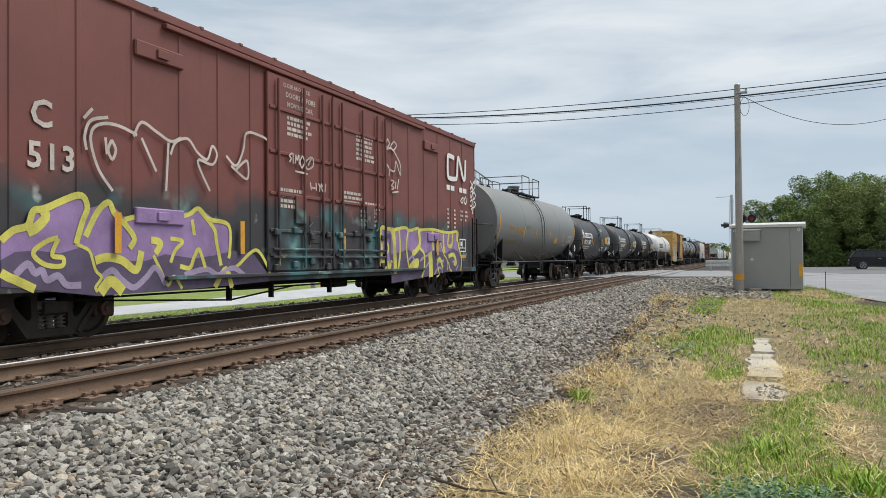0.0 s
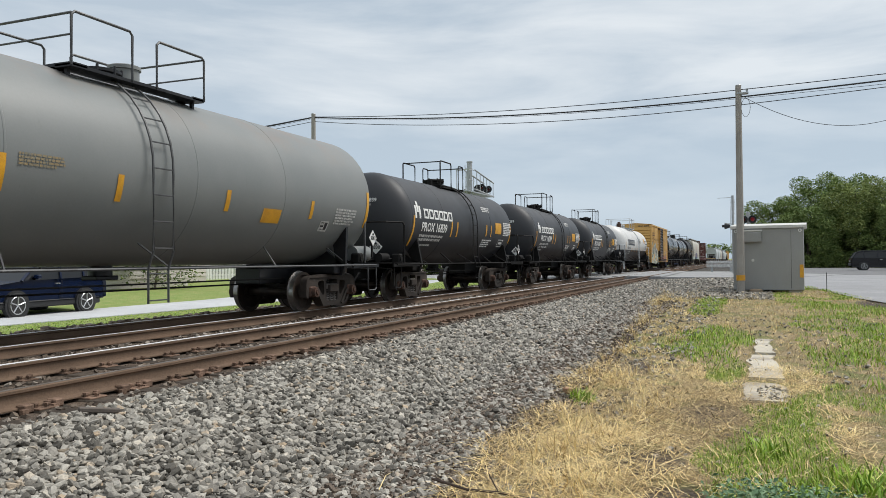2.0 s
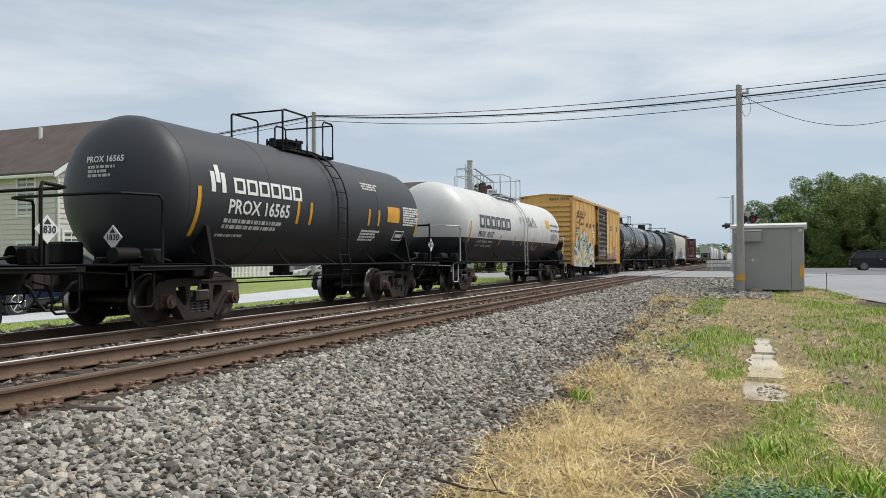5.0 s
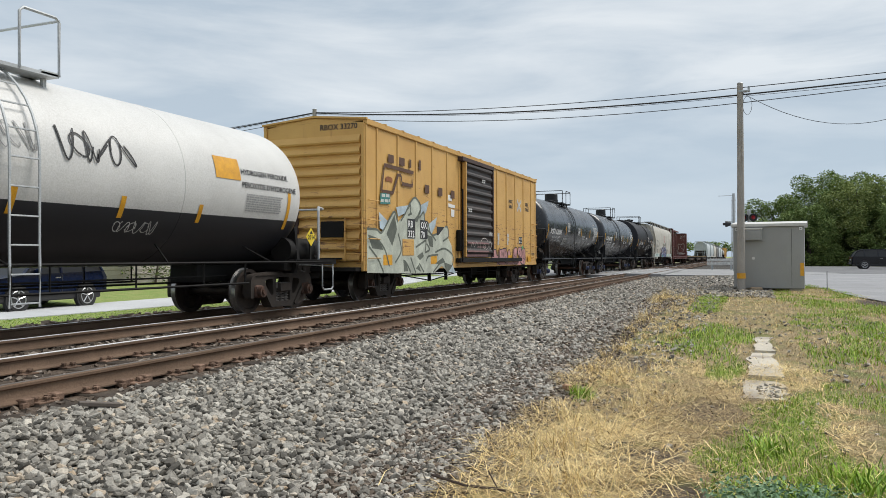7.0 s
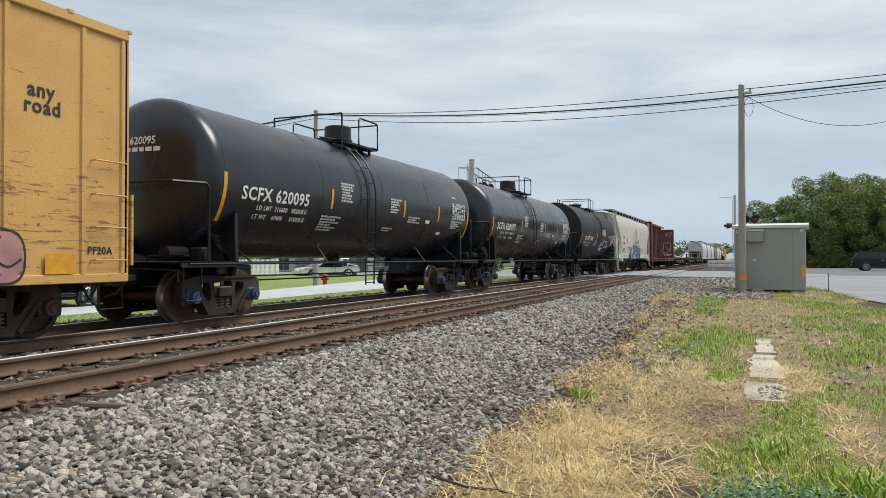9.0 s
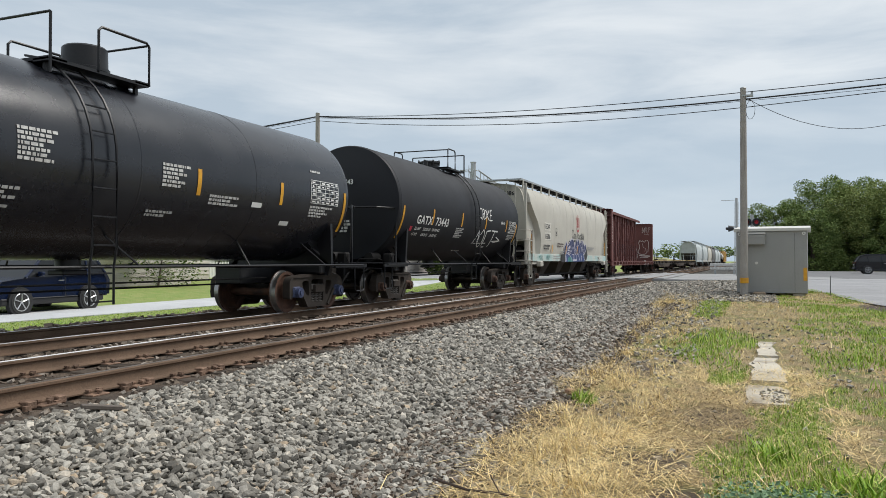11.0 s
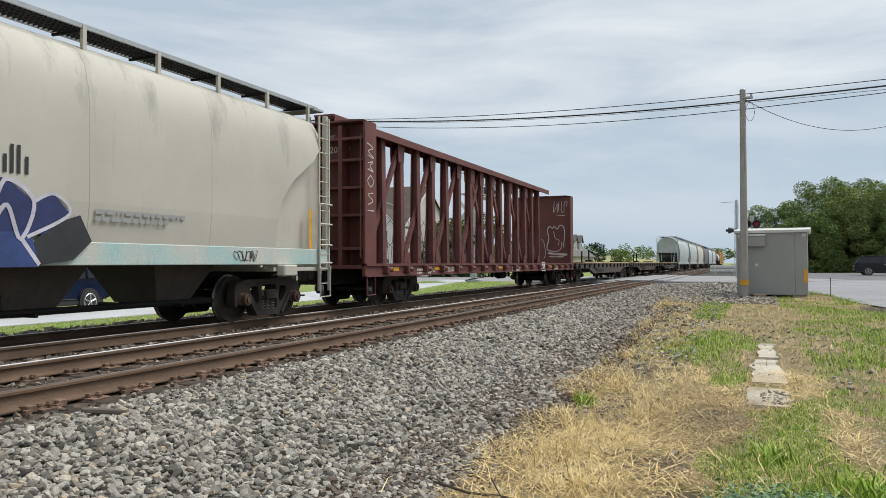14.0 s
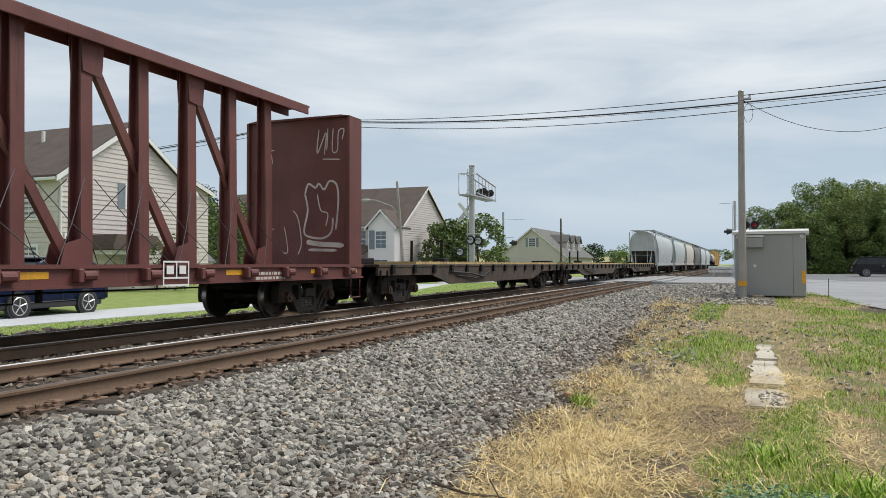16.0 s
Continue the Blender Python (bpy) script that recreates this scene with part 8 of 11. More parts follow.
# ---- centre-beam flat ----
def centerbeam():
    car = rail_car("centerbeam_car", "oxide red centre-beam lumber flatcar, empty", "flatcar", 197.75, 12.35, (-8.95, 10.15))
    half, w = 11.95, 1.5
    red = M["oxide"]
    deck = part("deck", Geo().box(-half, half, -w + 0.06, w - 0.06, 1.02, 1.12, 0.01), red, car)
    for s in (-1, 1):
        a, b = sorted((s * w, s * (w - 0.1)))
        part("side_sill", Geo().box(-half, half, a, b, 0.82, 1.16, 0.012).box(-half, half, min(a, s * w + s * 0.05), max(b, s * w + s * 0.05), 1.1, 1.16).box(-half, half, min(a, s * w + s * 0.05), max(b, s * w + s * 0.05), 0.82, 0.86), red, car)
        for k in range(18):
            x = -10.75 + 1.295 * k
            g = Geo().cyl((x - 0.1, s * (w + 0.08), 1.0), (x + 0.12, s * (w + 0.08), 1.0), 0.075, n=10).box(x - 0.2, x - 0.1, s * (w + 0.06) - 0.08, s * (w + 0.06) + 0.08, 0.9, 1.1, 0.015).box(x + 0.12, x + 0.18, s * (w + 0.06) - 0.06, s * (w + 0.06) + 0.06, 0.93, 1.07, 0.01)
            part("winch", g, red, car)
    part("centre_sill", Geo().box(-half - 0.1, -7.4, -0.4, 0.4, 0.62, 1.02).box(-7.4, 8.6, -0.35, 0.35, 0.88, 1.02).box(8.6, half + 0.1, -0.4, 0.4, 0.62, 1.02), M["blackmat"], car)
    # bulkheads
    top = 4.8
    for s in (-1, 1):
        x0, x1 = sorted((s * half, s * (half - 0.62)))
        bh = part("bulkhead", Geo().box(*sorted((s * (half - 0.45), s * (half - 0.53))), -w + 0.03, w - 0.03, 1.1, top - 0.04), red, car)
        for yy in (-1, 1):
            a, b = sorted((yy * w, yy * (w - 0.07)))
            part("bulkhead_side", Geo().box(x0, x1, a, b, 1.1, top - 0.05, 0.012), red, bh)
        part("bulkhead_cap", Geo().prism([(-w, top - 0.048), (w, top - 0.048), (w, top - 0.04), (w - 0.25, top), (-w + 0.25, top), (-w, top - 0.04)], "x", x0, x1), red, bh)
        for z in (1.5, 2.35, 3.05, 3.75, 4.3):
            part("bulkhead_rib", Geo().box(*sorted((s * (half - 0.05), s * (half - 0.46))), -w + 0.08, w - 0.08, z, z + 0.07, 0.01), red, bh)
        for yy in (-0.75, 0.75):
            part("bulkhead_rib", Geo().box(*sorted((s * (half - 0.04), s * (half - 0.44))), yy - 0.06, yy + 0.06, 1.1, top - 0.12, 0.01), red, bh)
        part("step", Geo().tube([(s * (half - 0.1), -w, 0.8), (s * (half - 0.1), -w, 0.36), (s * (half - 0.55), -w, 0.36), (s * (half - 0.55), -w, 0.8)], 0.02), red, car)
        part("handrail", Geo().tube([(s * (half + 0.06), -w + 0.1, 1.3), (s * (half + 0.06), -w + 0.1, 4.4)], 0.018), red, car)
    # centre truss: top chord, posts in pairs, diagonals that lean towards the middle
    step = 1.295
    posts = [-0.39 + step * k for k in range(-8, 9)]
    g = Geo().box(-half + 0.5, half - 0.5, -0.3, -0.05, top + 0.25, top + 0.3).box(-half + 0.5, half - 0.5, 0.05, 0.3, top + 0.25, top + 0.3)
    cuts = [-half + 0.5] + [q for x in posts[:-1] for q in (x + 0.5, x + 0.8)] + [half - 0.5]
    for a, b in zip(cuts[::2], cuts[1::2]):
        g.box(a, b, -0.05, 0.05, top + 0.25, top + 0.3)
    ch = part("top_chord", g, red, car, "slotted top plate of the truss")
    for s in (-1, 1):
        part("chord_lip", Geo().box(-half + 0.55, half - 0.55, s * 0.29 - 0.02, s * 0.29 + 0.02, top + 0.08, top + 0.29, 0.01), red, ch)
    for x in posts:
        po = part("post", Geo().prism([(-0.14, 1.1), (0.14, 1.1), (0.1, top + 0.25), (-0.1, top + 0.25)], "x", x - 0.015, x + 0.015), red, car)
        for yy in (-1, 1):
            part("post_flange", Geo().prism([(yy * 0.16, 1.1), (yy * 0.11, top + 0.25), (yy * 0.08, top + 0.25), (yy * 0.12, 1.1)][::yy], "x", x - 0.12, x + 0.12), red, po)
    for k in range(8):
        lean = 1 if k < 4 else -1
        xa = posts[1 + 2 * k if lean > 0 else 2 + 2 * k] + lean * 0.2
        xb = xa + lean * (2 * step - 0.3)
        g = Geo()
        yy = 0.006 * (k - 3.5)
        a, b = Vector((xa, yy, 1.15)), Vector((xb, yy, top))
        d = (b - a).normalized()
        nn = Vector((-d.z, 0, d.x)) * 0.085
        t = Vector((0, 0.05, 0))
        vs = [a - nn - t, a + nn - t, b + nn - t, b - nn - t, a - nn + t, a + nn + t, b + nn + t, b - nn + t]
        g.add(vs, [(0, 1, 2, 3), (4, 7, 6, 5), (0, 4, 5, 1), (1, 5, 6, 2), (2, 6, 7, 3), (3, 7, 4, 0)])
        part("diagonal", g, red, car)
        for yy in (-0.17, 0.17):
            part("gusset", Geo().prism([(xa - lean * 0.2, 1.12), (xa + lean * 0.35, 1.12), (xa + lean * 0.25, 1.5), (xa - lean * 0.1, 1.6)], "y", yy - 0.01, yy + 0.01), red, car)
            part("gusset", Geo().prism([(xb - lean * 0.2, top - 0.45), (xb + lean * 0.2, top - 0.4), (xb + lean * 0.25, top + 0.24), (xb - lean * 0.25, top + 0.24)], "y", yy * 0.8 - 0.01, yy * 0.8 + 0.01), red, car)
    # slack tie-down cables crossing behind the posts
    for x in [(p + q) / 2 for p, q in zip(posts, posts[1:])]:
        for yy in (-1, 1):
            part("cable", Geo().tube([(x - 0.6, yy * 0.9, 1.12), (x, yy * 0.55, 1.85), (x + 0.55, yy * 0.2, 2.6)], 0.008, 4).tube([(x + 0.6, yy * 0.9, 1.12), (x, yy * 0.55, 1.8), (x - 0.55, yy * 0.2, 2.6)], 0.008, 4), M["ink"], car)

    def put(text, size, x, z, y=w, mat=None):
        part("lettering", on_side(letters(text, size, 1.05), x, z, y, 0.006), mat or SPRAY["chalk"], car, smooth=0)
    put("NS", 0.24, -7.75, 0.9)
    put("120350", 0.22, -6.55, 0.9)
    g = join(rect(0, 0.62, 0, 0.03), rect(0, 0.62, 0.39, 0.42), rect(0, 0.03, 0, 0.42), rect(0.59, 0.62, 0, 0.42), rect(0.3, 0.33, 0.12, 0.42), rect(0, 0.62, 0.12, 0.15), rect(0.08, 0.25, 0.2, 0.34), rect(0.38, 0.54, 0.2, 0.34))
    part("data_panel", on_side(g, 5.02, 0.8, w, 0.062), M["white"], car, "white outlined data panel", 0)
    for x in (-10.5, -7.6, -1.2, 2.4, 6.7, 9.6, 11.2):
        part("reflective_stripe", on_side(rect(0, 0.5, 0, 0.1), x, 0.96, w, 0.006), M["amber"], car)
    for x, seed in ((-8.8, 3), (0.6, 5), (7.6, 6)):
        part("small_print", on_side(bars((1.1, 1.0), 0.06, 0.6, seed), x, 0.95, w, 0.006), SPRAY["chalk"], car, smooth=0)
    lay = lambda f, x, z: on_side(f, x, z, w, 0.006)
    for run in ([(0.1, 4.2), (0.42, 4.1), (0.15, 4.0), (0.45, 3.85), (0.12, 3.9)], [(0.15, 3.7), (0.4, 3.75), (0.25, 3.62), (0.42, 3.5), (0.12, 3.55)], [(0.28, 3.4), (0.45, 3.25), (0.28, 3.1), (0.12, 3.25), (0.28, 3.4)], [(0.42, 2.95), (0.15, 2.9), (0.4, 2.75), (0.15, 2.65)], [(0.12, 2.5), (0.45, 2.5)]):
        stroke(car, w, 0.03, SPRAY["chalk"], 0.006, *[(-half + u, v) for u, v in run])
    back = lambda f, x, z: Geo().add([(half - 0.54 - (p[2] if len(p) > 2 else 0), x - p[0], z + p[1]) for p in f[0]], f[1])
    # a crown-like tag above, a fat outlined piece below with a faded patch, thin tags further in
    for wd, run in ((0.03, [(0.5, 4.5), (0.45, 3.9), (0.7, 4.4), (0.65, 3.85)]), (0.03, [(0.75, 4.5), (0.72, 3.95)]), (0.03, [(0.9, 4.5), (0.88, 3.95), (1.02, 3.95), (1.05, 4.4), (1.2, 4.45), (1.15, 4.2)]), (0.03, [(0.6, 3.75), (1.1, 3.72)]),
                    (0.05, [(0.1, 2.9), (0.2, 3.15), (0.4, 3.05), (0.5, 3.15), (0.65, 3.0), (0.8, 3.2), (1.0, 3.1), (1.05, 2.7), (0.98, 2.0)]), (0.05, [(0.1, 2.9), (0.18, 2.5), (0.08, 2.0), (0.2, 1.85), (0.6, 1.8), (0.85, 1.95), (0.9, 2.3)]), (0.03, [(0.45, 2.9), (0.55, 2.5), (0.75, 2.4), (0.7, 2.1)]), (0.12, [(0.15, 1.72), (0.5, 1.66), (1.2, 1.62)]), (0.07, [(0.2, 1.52), (1.0, 1.5)]),
                    (0.03, [(-0.25, 2.5), (-0.1, 2.3), (0.0, 1.7), (-0.1, 1.4)]), (0.025, [(-1.1, 4.2), (-1.05, 3.7)]), (0.025, [(-1.2, 4.0), (-0.8, 4.05)]), (0.025, [(-0.95, 4.2), (-0.85, 3.7)]), (0.06, [(-1.0, 3.1), (-0.9, 2.95)]), (0.025, [(-1.15, 2.5), (-1.1, 2.1), (-0.8, 2.05)]), (0.025, [(-0.5, 2.1), (-0.4, 1.5), (-0.55, 1.45)])):
        part("scribble", back(ribbon([(u + 0.1, v) for u, v in run], wd), 0, 0), SPRAY["chalk"], car, "faded sprayed stroke", smooth=0)
    # lettering and scribbles on the end panels
    vs, fs = letters("NS", 0.24)
    part("lettering", Geo().add([(-half + 0.44, 0.1 - u - 0.2, 4.35 + v) for u, v in vs], fs), SPRAY["chalk"], car, smooth=0)
    vs, fs = letters("120350", 0.24)
    part("lettering", Geo().add([(-half + 0.44, 0.1 - u - 0.2, 4.05 + v) for u, v in vs], fs), SPRAY["chalk"], car, smooth=0)
    g = Geo().cyl((0.9, -0.8, 0.7), (1.6, -0.8, 0.7), 0.17, n=14).tube([(-3.2, -0.9, 0.55), (0.2, -0.85, 0.68), (0.9, -0.8, 0.7)], 0.018).tube([(1.6, -0.8, 0.7), (3.4, -0.8, 0.74), (7.0, -0.6, 0.72)], 0.018)
    for x in (0.1, 2.3, 3.3):
        g.box(x, x + 0.05, -0.86, -0.76, 0.6, 0.9)
    g.tube([(2.3, -0.82, 0.6), (2.9, -0.82, 0.6), (2.9, -0.82, 0.85)], 0.016)
    part("brake_gear", g, M["blackmat"], car)
    return car


centerbeam()


# ---- flats and the tail of the train ----
def flat_car(centre, half, label):
    car = rail_car("flatcar", label, "flatcar", centre, half + 0.2, half - 2.1)
    w = 1.45
    part("deck", Geo().box(-half, half, -w, w, 1.08, 1.16, 0.01), M["rust_deck"], car, "rusty steel deck edge")
    for s in (-1, 1):
        a, b = sorted((s * (w - 0.02), s * (w - 0.1)))
        fish = [(-half, 1.08), (-half, 0.86), (-half + 3.6, 0.84), (-half + 5.2, 0.52), (half - 5.2, 0.52), (half - 3.6, 0.84), (half, 0.86), (half, 1.08)]
        part("side_sill", Geo().prism(fish, "y", a, b), M["rust_deck"], car)
        for k in range(14):
            x = -half + 0.8 + k * (2 * half - 1.6) / 13
            part("stake_pocket", Geo().box(x - 0.09, x + 0.09, s * w - 0.06, s * w + 0.06, 0.9, 1.15, 0.01), M["blackmat"], car)
        part("step", Geo().tube([(s * (half - 0.1), -w, 1.0), (s * (half - 0.1), -w, 0.42), (s * (half - 0.5), -w, 0.42), (s * (half - 0.5), -w, 1.0)], 0.02), M["blackmat"], car)
    part("centre_sill", Geo().box(-half, half, -0.45, 0.45, 0.55, 1.08), M["blackmat"], car)
    g = Geo()
    for k in range(int(2 * half / 0.24)):
        x = -half + k * 0.24
        if -half + 2.2 < x < half - 0.6:
            g.box(x + 0.01, x + 0.225, -w + 0.02, w - 0.02, 1.16, 1.22 + 0.012 * (k * 7 % 3))
    part("planking", g, M["deck"], car, "worn yellowed timber planks")
    # folded hitches and loose fittings on the deck
    part("hitch", Geo().box(-half + 0.8, -half + 1.6, -0.5, 0.5, 1.15, 1.34, 0.03), M["blackmat"], car)
    part("stanchion", Geo().tube([(-half + 2.6, -1.2, 1.15), (-half + 2.62, -1.2, 1.85)], 0.045), M["blackmat"], car)
    part("brake_staff", Geo().tube([(-half + 5.2, -1.1, 1.15), (-half + 5.2, -1.1, 1.95)], 0.05).box(-half + 4.95, -half + 5.45, -1.3, -0.9, 1.15, 1.36, 0.03), M["blackmat"], car)
    part("air_line", Geo().tube([(-half + 5.0, -w, 0.92), (-half + 6.8, -w - 0.05, 0.86), (-half + 8.2, -w - 0.05, 0.72), (-half + 9.0, -w, 0.9)], 0.03).tube([(-half + 5.6, -w, 0.8), (-half + 7.4, -w - 0.05, 0.68), (-half + 8.6, -w, 0.76)], 0.022), M["ink"], car)
    return car


flat_car(221.0, 10.25, "low flatcar with a yellowed timber deck")
flat_car(242.2, 10.25, "low flatcar with a yellowed timber deck")
flat_car(263.4, 10.25, "low flatcar with a yellowed timber deck")
TAIL = 274.4
for paint, sill, lab, length in ((M["hopper_grey"], M["hopper_grey"], "pale grey covered hopper, stained below", 20.0), (M["hopper_grey"], M["hopper"], "pale grey covered hopper with a dark patch", 20.0), (M["hopper"], M["hopper"], "grey covered hopper with dusty flanks", 19.5), (M["hopper_dark"], M["hopper_dark"], "dark brown-grey covered hopper car", 19.5), (M["hopper_grey"], M["hopper_grey"], "off-white covered hopper with stains", 19.5), (M["hopper_grey"], M["hopper_grey"], "pale grey covered hopper, stained below", 19.5)):
    covered_hopper(lab, TAIL + length / 2, length / 2 - 0.55, length / 2 - 2.3, paint, sill, 3, detail=False, open_end=True)
    TAIL += length
for lab, mat in (("black tank car far down the train", M["tank_black"]), ("cream tank car far down the train", M["hopper"])):
    tank_car(lab, TAIL + 7.5, 7.3, 5.0, 6.8, 5.9, 1.5, 2.6, mat, M["blackmat"], M["blackmat"])
    TAIL += 15
for lab in ("orange-brown boxcar far down the train", "orange-brown boxcar far down the train"):
    c = rail_car("boxcar", lab, "boxcar", TAIL + 8.5, 8.3, 6.2)
    box_shell(c, 7.9, 1.5, 0.8, 4.6, 4.8, M["yellow"], M["yellow"], [-6 + 1.2 * k for k in range(11)])
    for s in (-1, 1):
        box_end(c, 7.9, 1.5, 0.8, 4.6, 4.8, M["yellow"], 7, s)
    TAIL += 17

# ---- sleepers, plates and spikes of the near track; ballast stones ----
def make_sleepers():
    tie = mesh_of("sleeper", Geo().box(-0.115, 0.115, -1.3, 1.3, -0.18, 0.0, 0.012), M["tie"])
    g = Geo().box(-0.1, 0.1, -0.19, 0.19, 0.0, 0.016, 0.004)
    for x, y in ((-0.06, -0.095), (0.06, 0.095), (0.06, -0.095), (-0.06, 0.095), (0.0, -0.16)):
        g.box(x - 0.014, x + 0.014, y - 0.014, y + 0.014, 0.012, 0.045).box(x - 0.02, x + 0.02, y - 0.024, y + 0.024, 0.04, 0.055)
    plate = mesh_of("tie_plate", g, M["plate"])
    rnd = random.Random(4)
    g2 = Geo().box(-0.05, 0.05, -0.06, 0.05, -0.01, 0.06, 0.01).box(-0.09, -0.03, -0.09, -0.05, -0.02, 0.03)
    anchor = mesh_of("rail_anchor", g2, M["plate"])
    z = NEAR_Z - 0.17 - 0.018
    for k in range(88):
        x = 0.4 + k * 0.54 + rnd.uniform(-0.02, 0.02)
        t = part("sleeper", tie, None, near_track)
        t.location, t.rotation_euler = (x, NEAR_Y + rnd.uniform(-0.05, 0.05), z), (0, 0, rnd.uniform(-0.02, 0.02))
        for s in (-1, 1):
            p = part("tie_plate", plate, None, near_track)
            p.location = (x, NEAR_Y + s * GAUGE, z)
        if k < 70 and k % 2 == 0:
            for s in (-1, 1):
                a = part("rail_anchor", anchor, None, near_track)
                a.location = (x + s * 0.15, NEAR_Y - GAUGE - 0.08, z)
    g = Geo()
    for k in range(90):
        x = 0.3 + k * 0.54
        g.box(x - 0.11, x + 0.11, FAR_Y - 1.3, FAR_Y + 1.3, -0.36, -0.185)
        for s in (-1, 1):
            g.box(x - 0.1, x + 0.1, FAR_Y + s * GAUGE - 0.19, FAR_Y + s * GAUGE + 0.19, -0.185, -0.17)
    tagged(part("sleepers", g, M["tie"], far_track), kind="stuff")
    g = Geo()
    for k in range(88, 560):
        x = 0.4 + k * 0.54
        for yc, z0 in ((NEAR_Y, z), (FAR_Y, -0.185)):
            g.box(x - 0.11, x + 0.11, yc - 1.3, yc + 1.3, z0 - 0.15, z0)
    tagged(part("sleepers", g, M["tie"], near_track), kind="stuff")


make_sleepers()


def island_mat(name, stops, rough=0.85, fine=90, bump=0.3, spread=0.0, translucent=0.0):
    """Colour picked piece by piece from a ramp, with grain."""
    m, nt, N, L, bs = node_mat(name)
    ge, rp, tc, nz, ov = N("ShaderNodeNewGeometry"), N("ShaderNodeValToRGB"), N("ShaderNodeTexCoord"), N("ShaderNodeTexNoise"), N("ShaderNodeMix")
    L(ge.outputs["Random Per Island"], rp.inputs[0])
    els = rp.color_ramp.elements
    for k, (p, c) in enumerate(stops):
        e = els[k] if k < 2 else els.new(p)
        e.position, e.color = p, (*c, 1)
    nz.inputs["Scale"].default_value, nz.inputs["Detail"].default_value = fine, 4
    L(tc.outputs["Object"], nz.inputs["Vector"])
    ov.data_type, ov.blend_type, ov.inputs[0].default_value = "RGBA", "OVERLAY", 0.5
    L(rp.outputs[0], ov.inputs[6])
    L(nz.outputs["Fac"], ov.inputs[7])
    L(ov.outputs[2], bs.inputs["Base Color"])
    bs.inputs["Roughness"].default_value = rough
    if translucent:
        bs.inputs["Subsurface Weight"].default_value = 0.0
    if bump:
        b = N("ShaderNodeBump")
        b.inputs["Strength"].default_value, b.inputs["Distance"].default_value = bump, 0.01
        L(nz.outputs["Fac"], b.inputs["Height"])
        L(b.outputs[0], bs.inputs["Normal"])
    return m


def np_mesh(name, V, F, material):
    """A mesh straight from arrays: V (n, 3), F (m, 3) or (m, 4)."""
    me = bpy.data.meshes.new(name)
    k = F.shape[1]
    me.vertices.add(len(V))
    me.vertices.foreach_set("co", V.astype(np.float32).ravel())
    me.loops.add(F.size)
    me.loops.foreach_set("vertex_index", F.astype(np.int32).ravel())
    me.polygons.add(len(F))
    me.polygons.foreach_set("loop_start", np.arange(0, F.size, k, dtype=np.int32))
    me.polygons.foreach_set("use_smooth", np.zeros(len(F), dtype=bool))
    me.update(calc_edges=True)
    me.materials.append(material)
    return me


CUBE_V = np.array([(x, y, z) for x in (-0.75, 0.75) for y in (-0.75, 0.75) for z in (-0.75, 0.75)])
CUBE_F = np.array([(0, 1, 3), (0, 3, 2), (4, 6, 7), (4, 7, 5), (0, 4, 5), (0, 5, 1), (2, 3, 7), (2, 7, 6), (0, 2, 6), (0, 6, 4), (1, 5, 7), (1, 7, 3)])


# the same block with each face raised to a low crown
KNOB_V = np.concatenate([CUBE_V * 0.92, np.array([(-0.92, 0, 0), (0.92, 0, 0), (0, -0.92, 0), (0, 0.92, 0), (0, 0, -0.92), (0, 0, 0.92)])])
KNOB_F = np.array([(q[k], q[(k + 1) % 4], 8 + j) for j, q in enumerate(((0, 1, 3, 2), (4, 6, 7, 5), (0, 4, 5, 1), (2, 3, 7, 6), (0, 2, 6, 4), (1, 5, 7, 3))) for k in range(4)])


def rotations(rng, n, tilt=1.0):
    """n random turns: full round the upright, tipped by up to tilt."""
    a, b, c = rng.uniform(0, 2 * math.pi, n), rng.uniform(-tilt, tilt, n), rng.uniform(-tilt, tilt, n)
    ca, sa, cb, sb, cc, sc = np.cos(a), np.sin(a), np.cos(b), np.sin(b), np.cos(c), np.sin(c)
    R = np.empty((n, 3, 3))
    R[:, 0] = np.stack([ca * cb, ca * sb * sc - sa * cc, ca * sb * cc + sa * sc], 1)
    R[:, 1] = np.stack([sa * cb, sa * sb * sc + ca * cc, sa * sb * cc - ca * sc], 1)
    R[:, 2] = np.stack([-sb, cb * sc, cb * cc], 1)
    return R


def ground_zv(x, y):
    return np.array([ground_z(a, b) + (0.05 * noise.noise((a * 0.9, b * 0.9, 3.0)) if -4 < a < 45 and -4 < b < 5 else 0) for a, b in zip(x, y)])


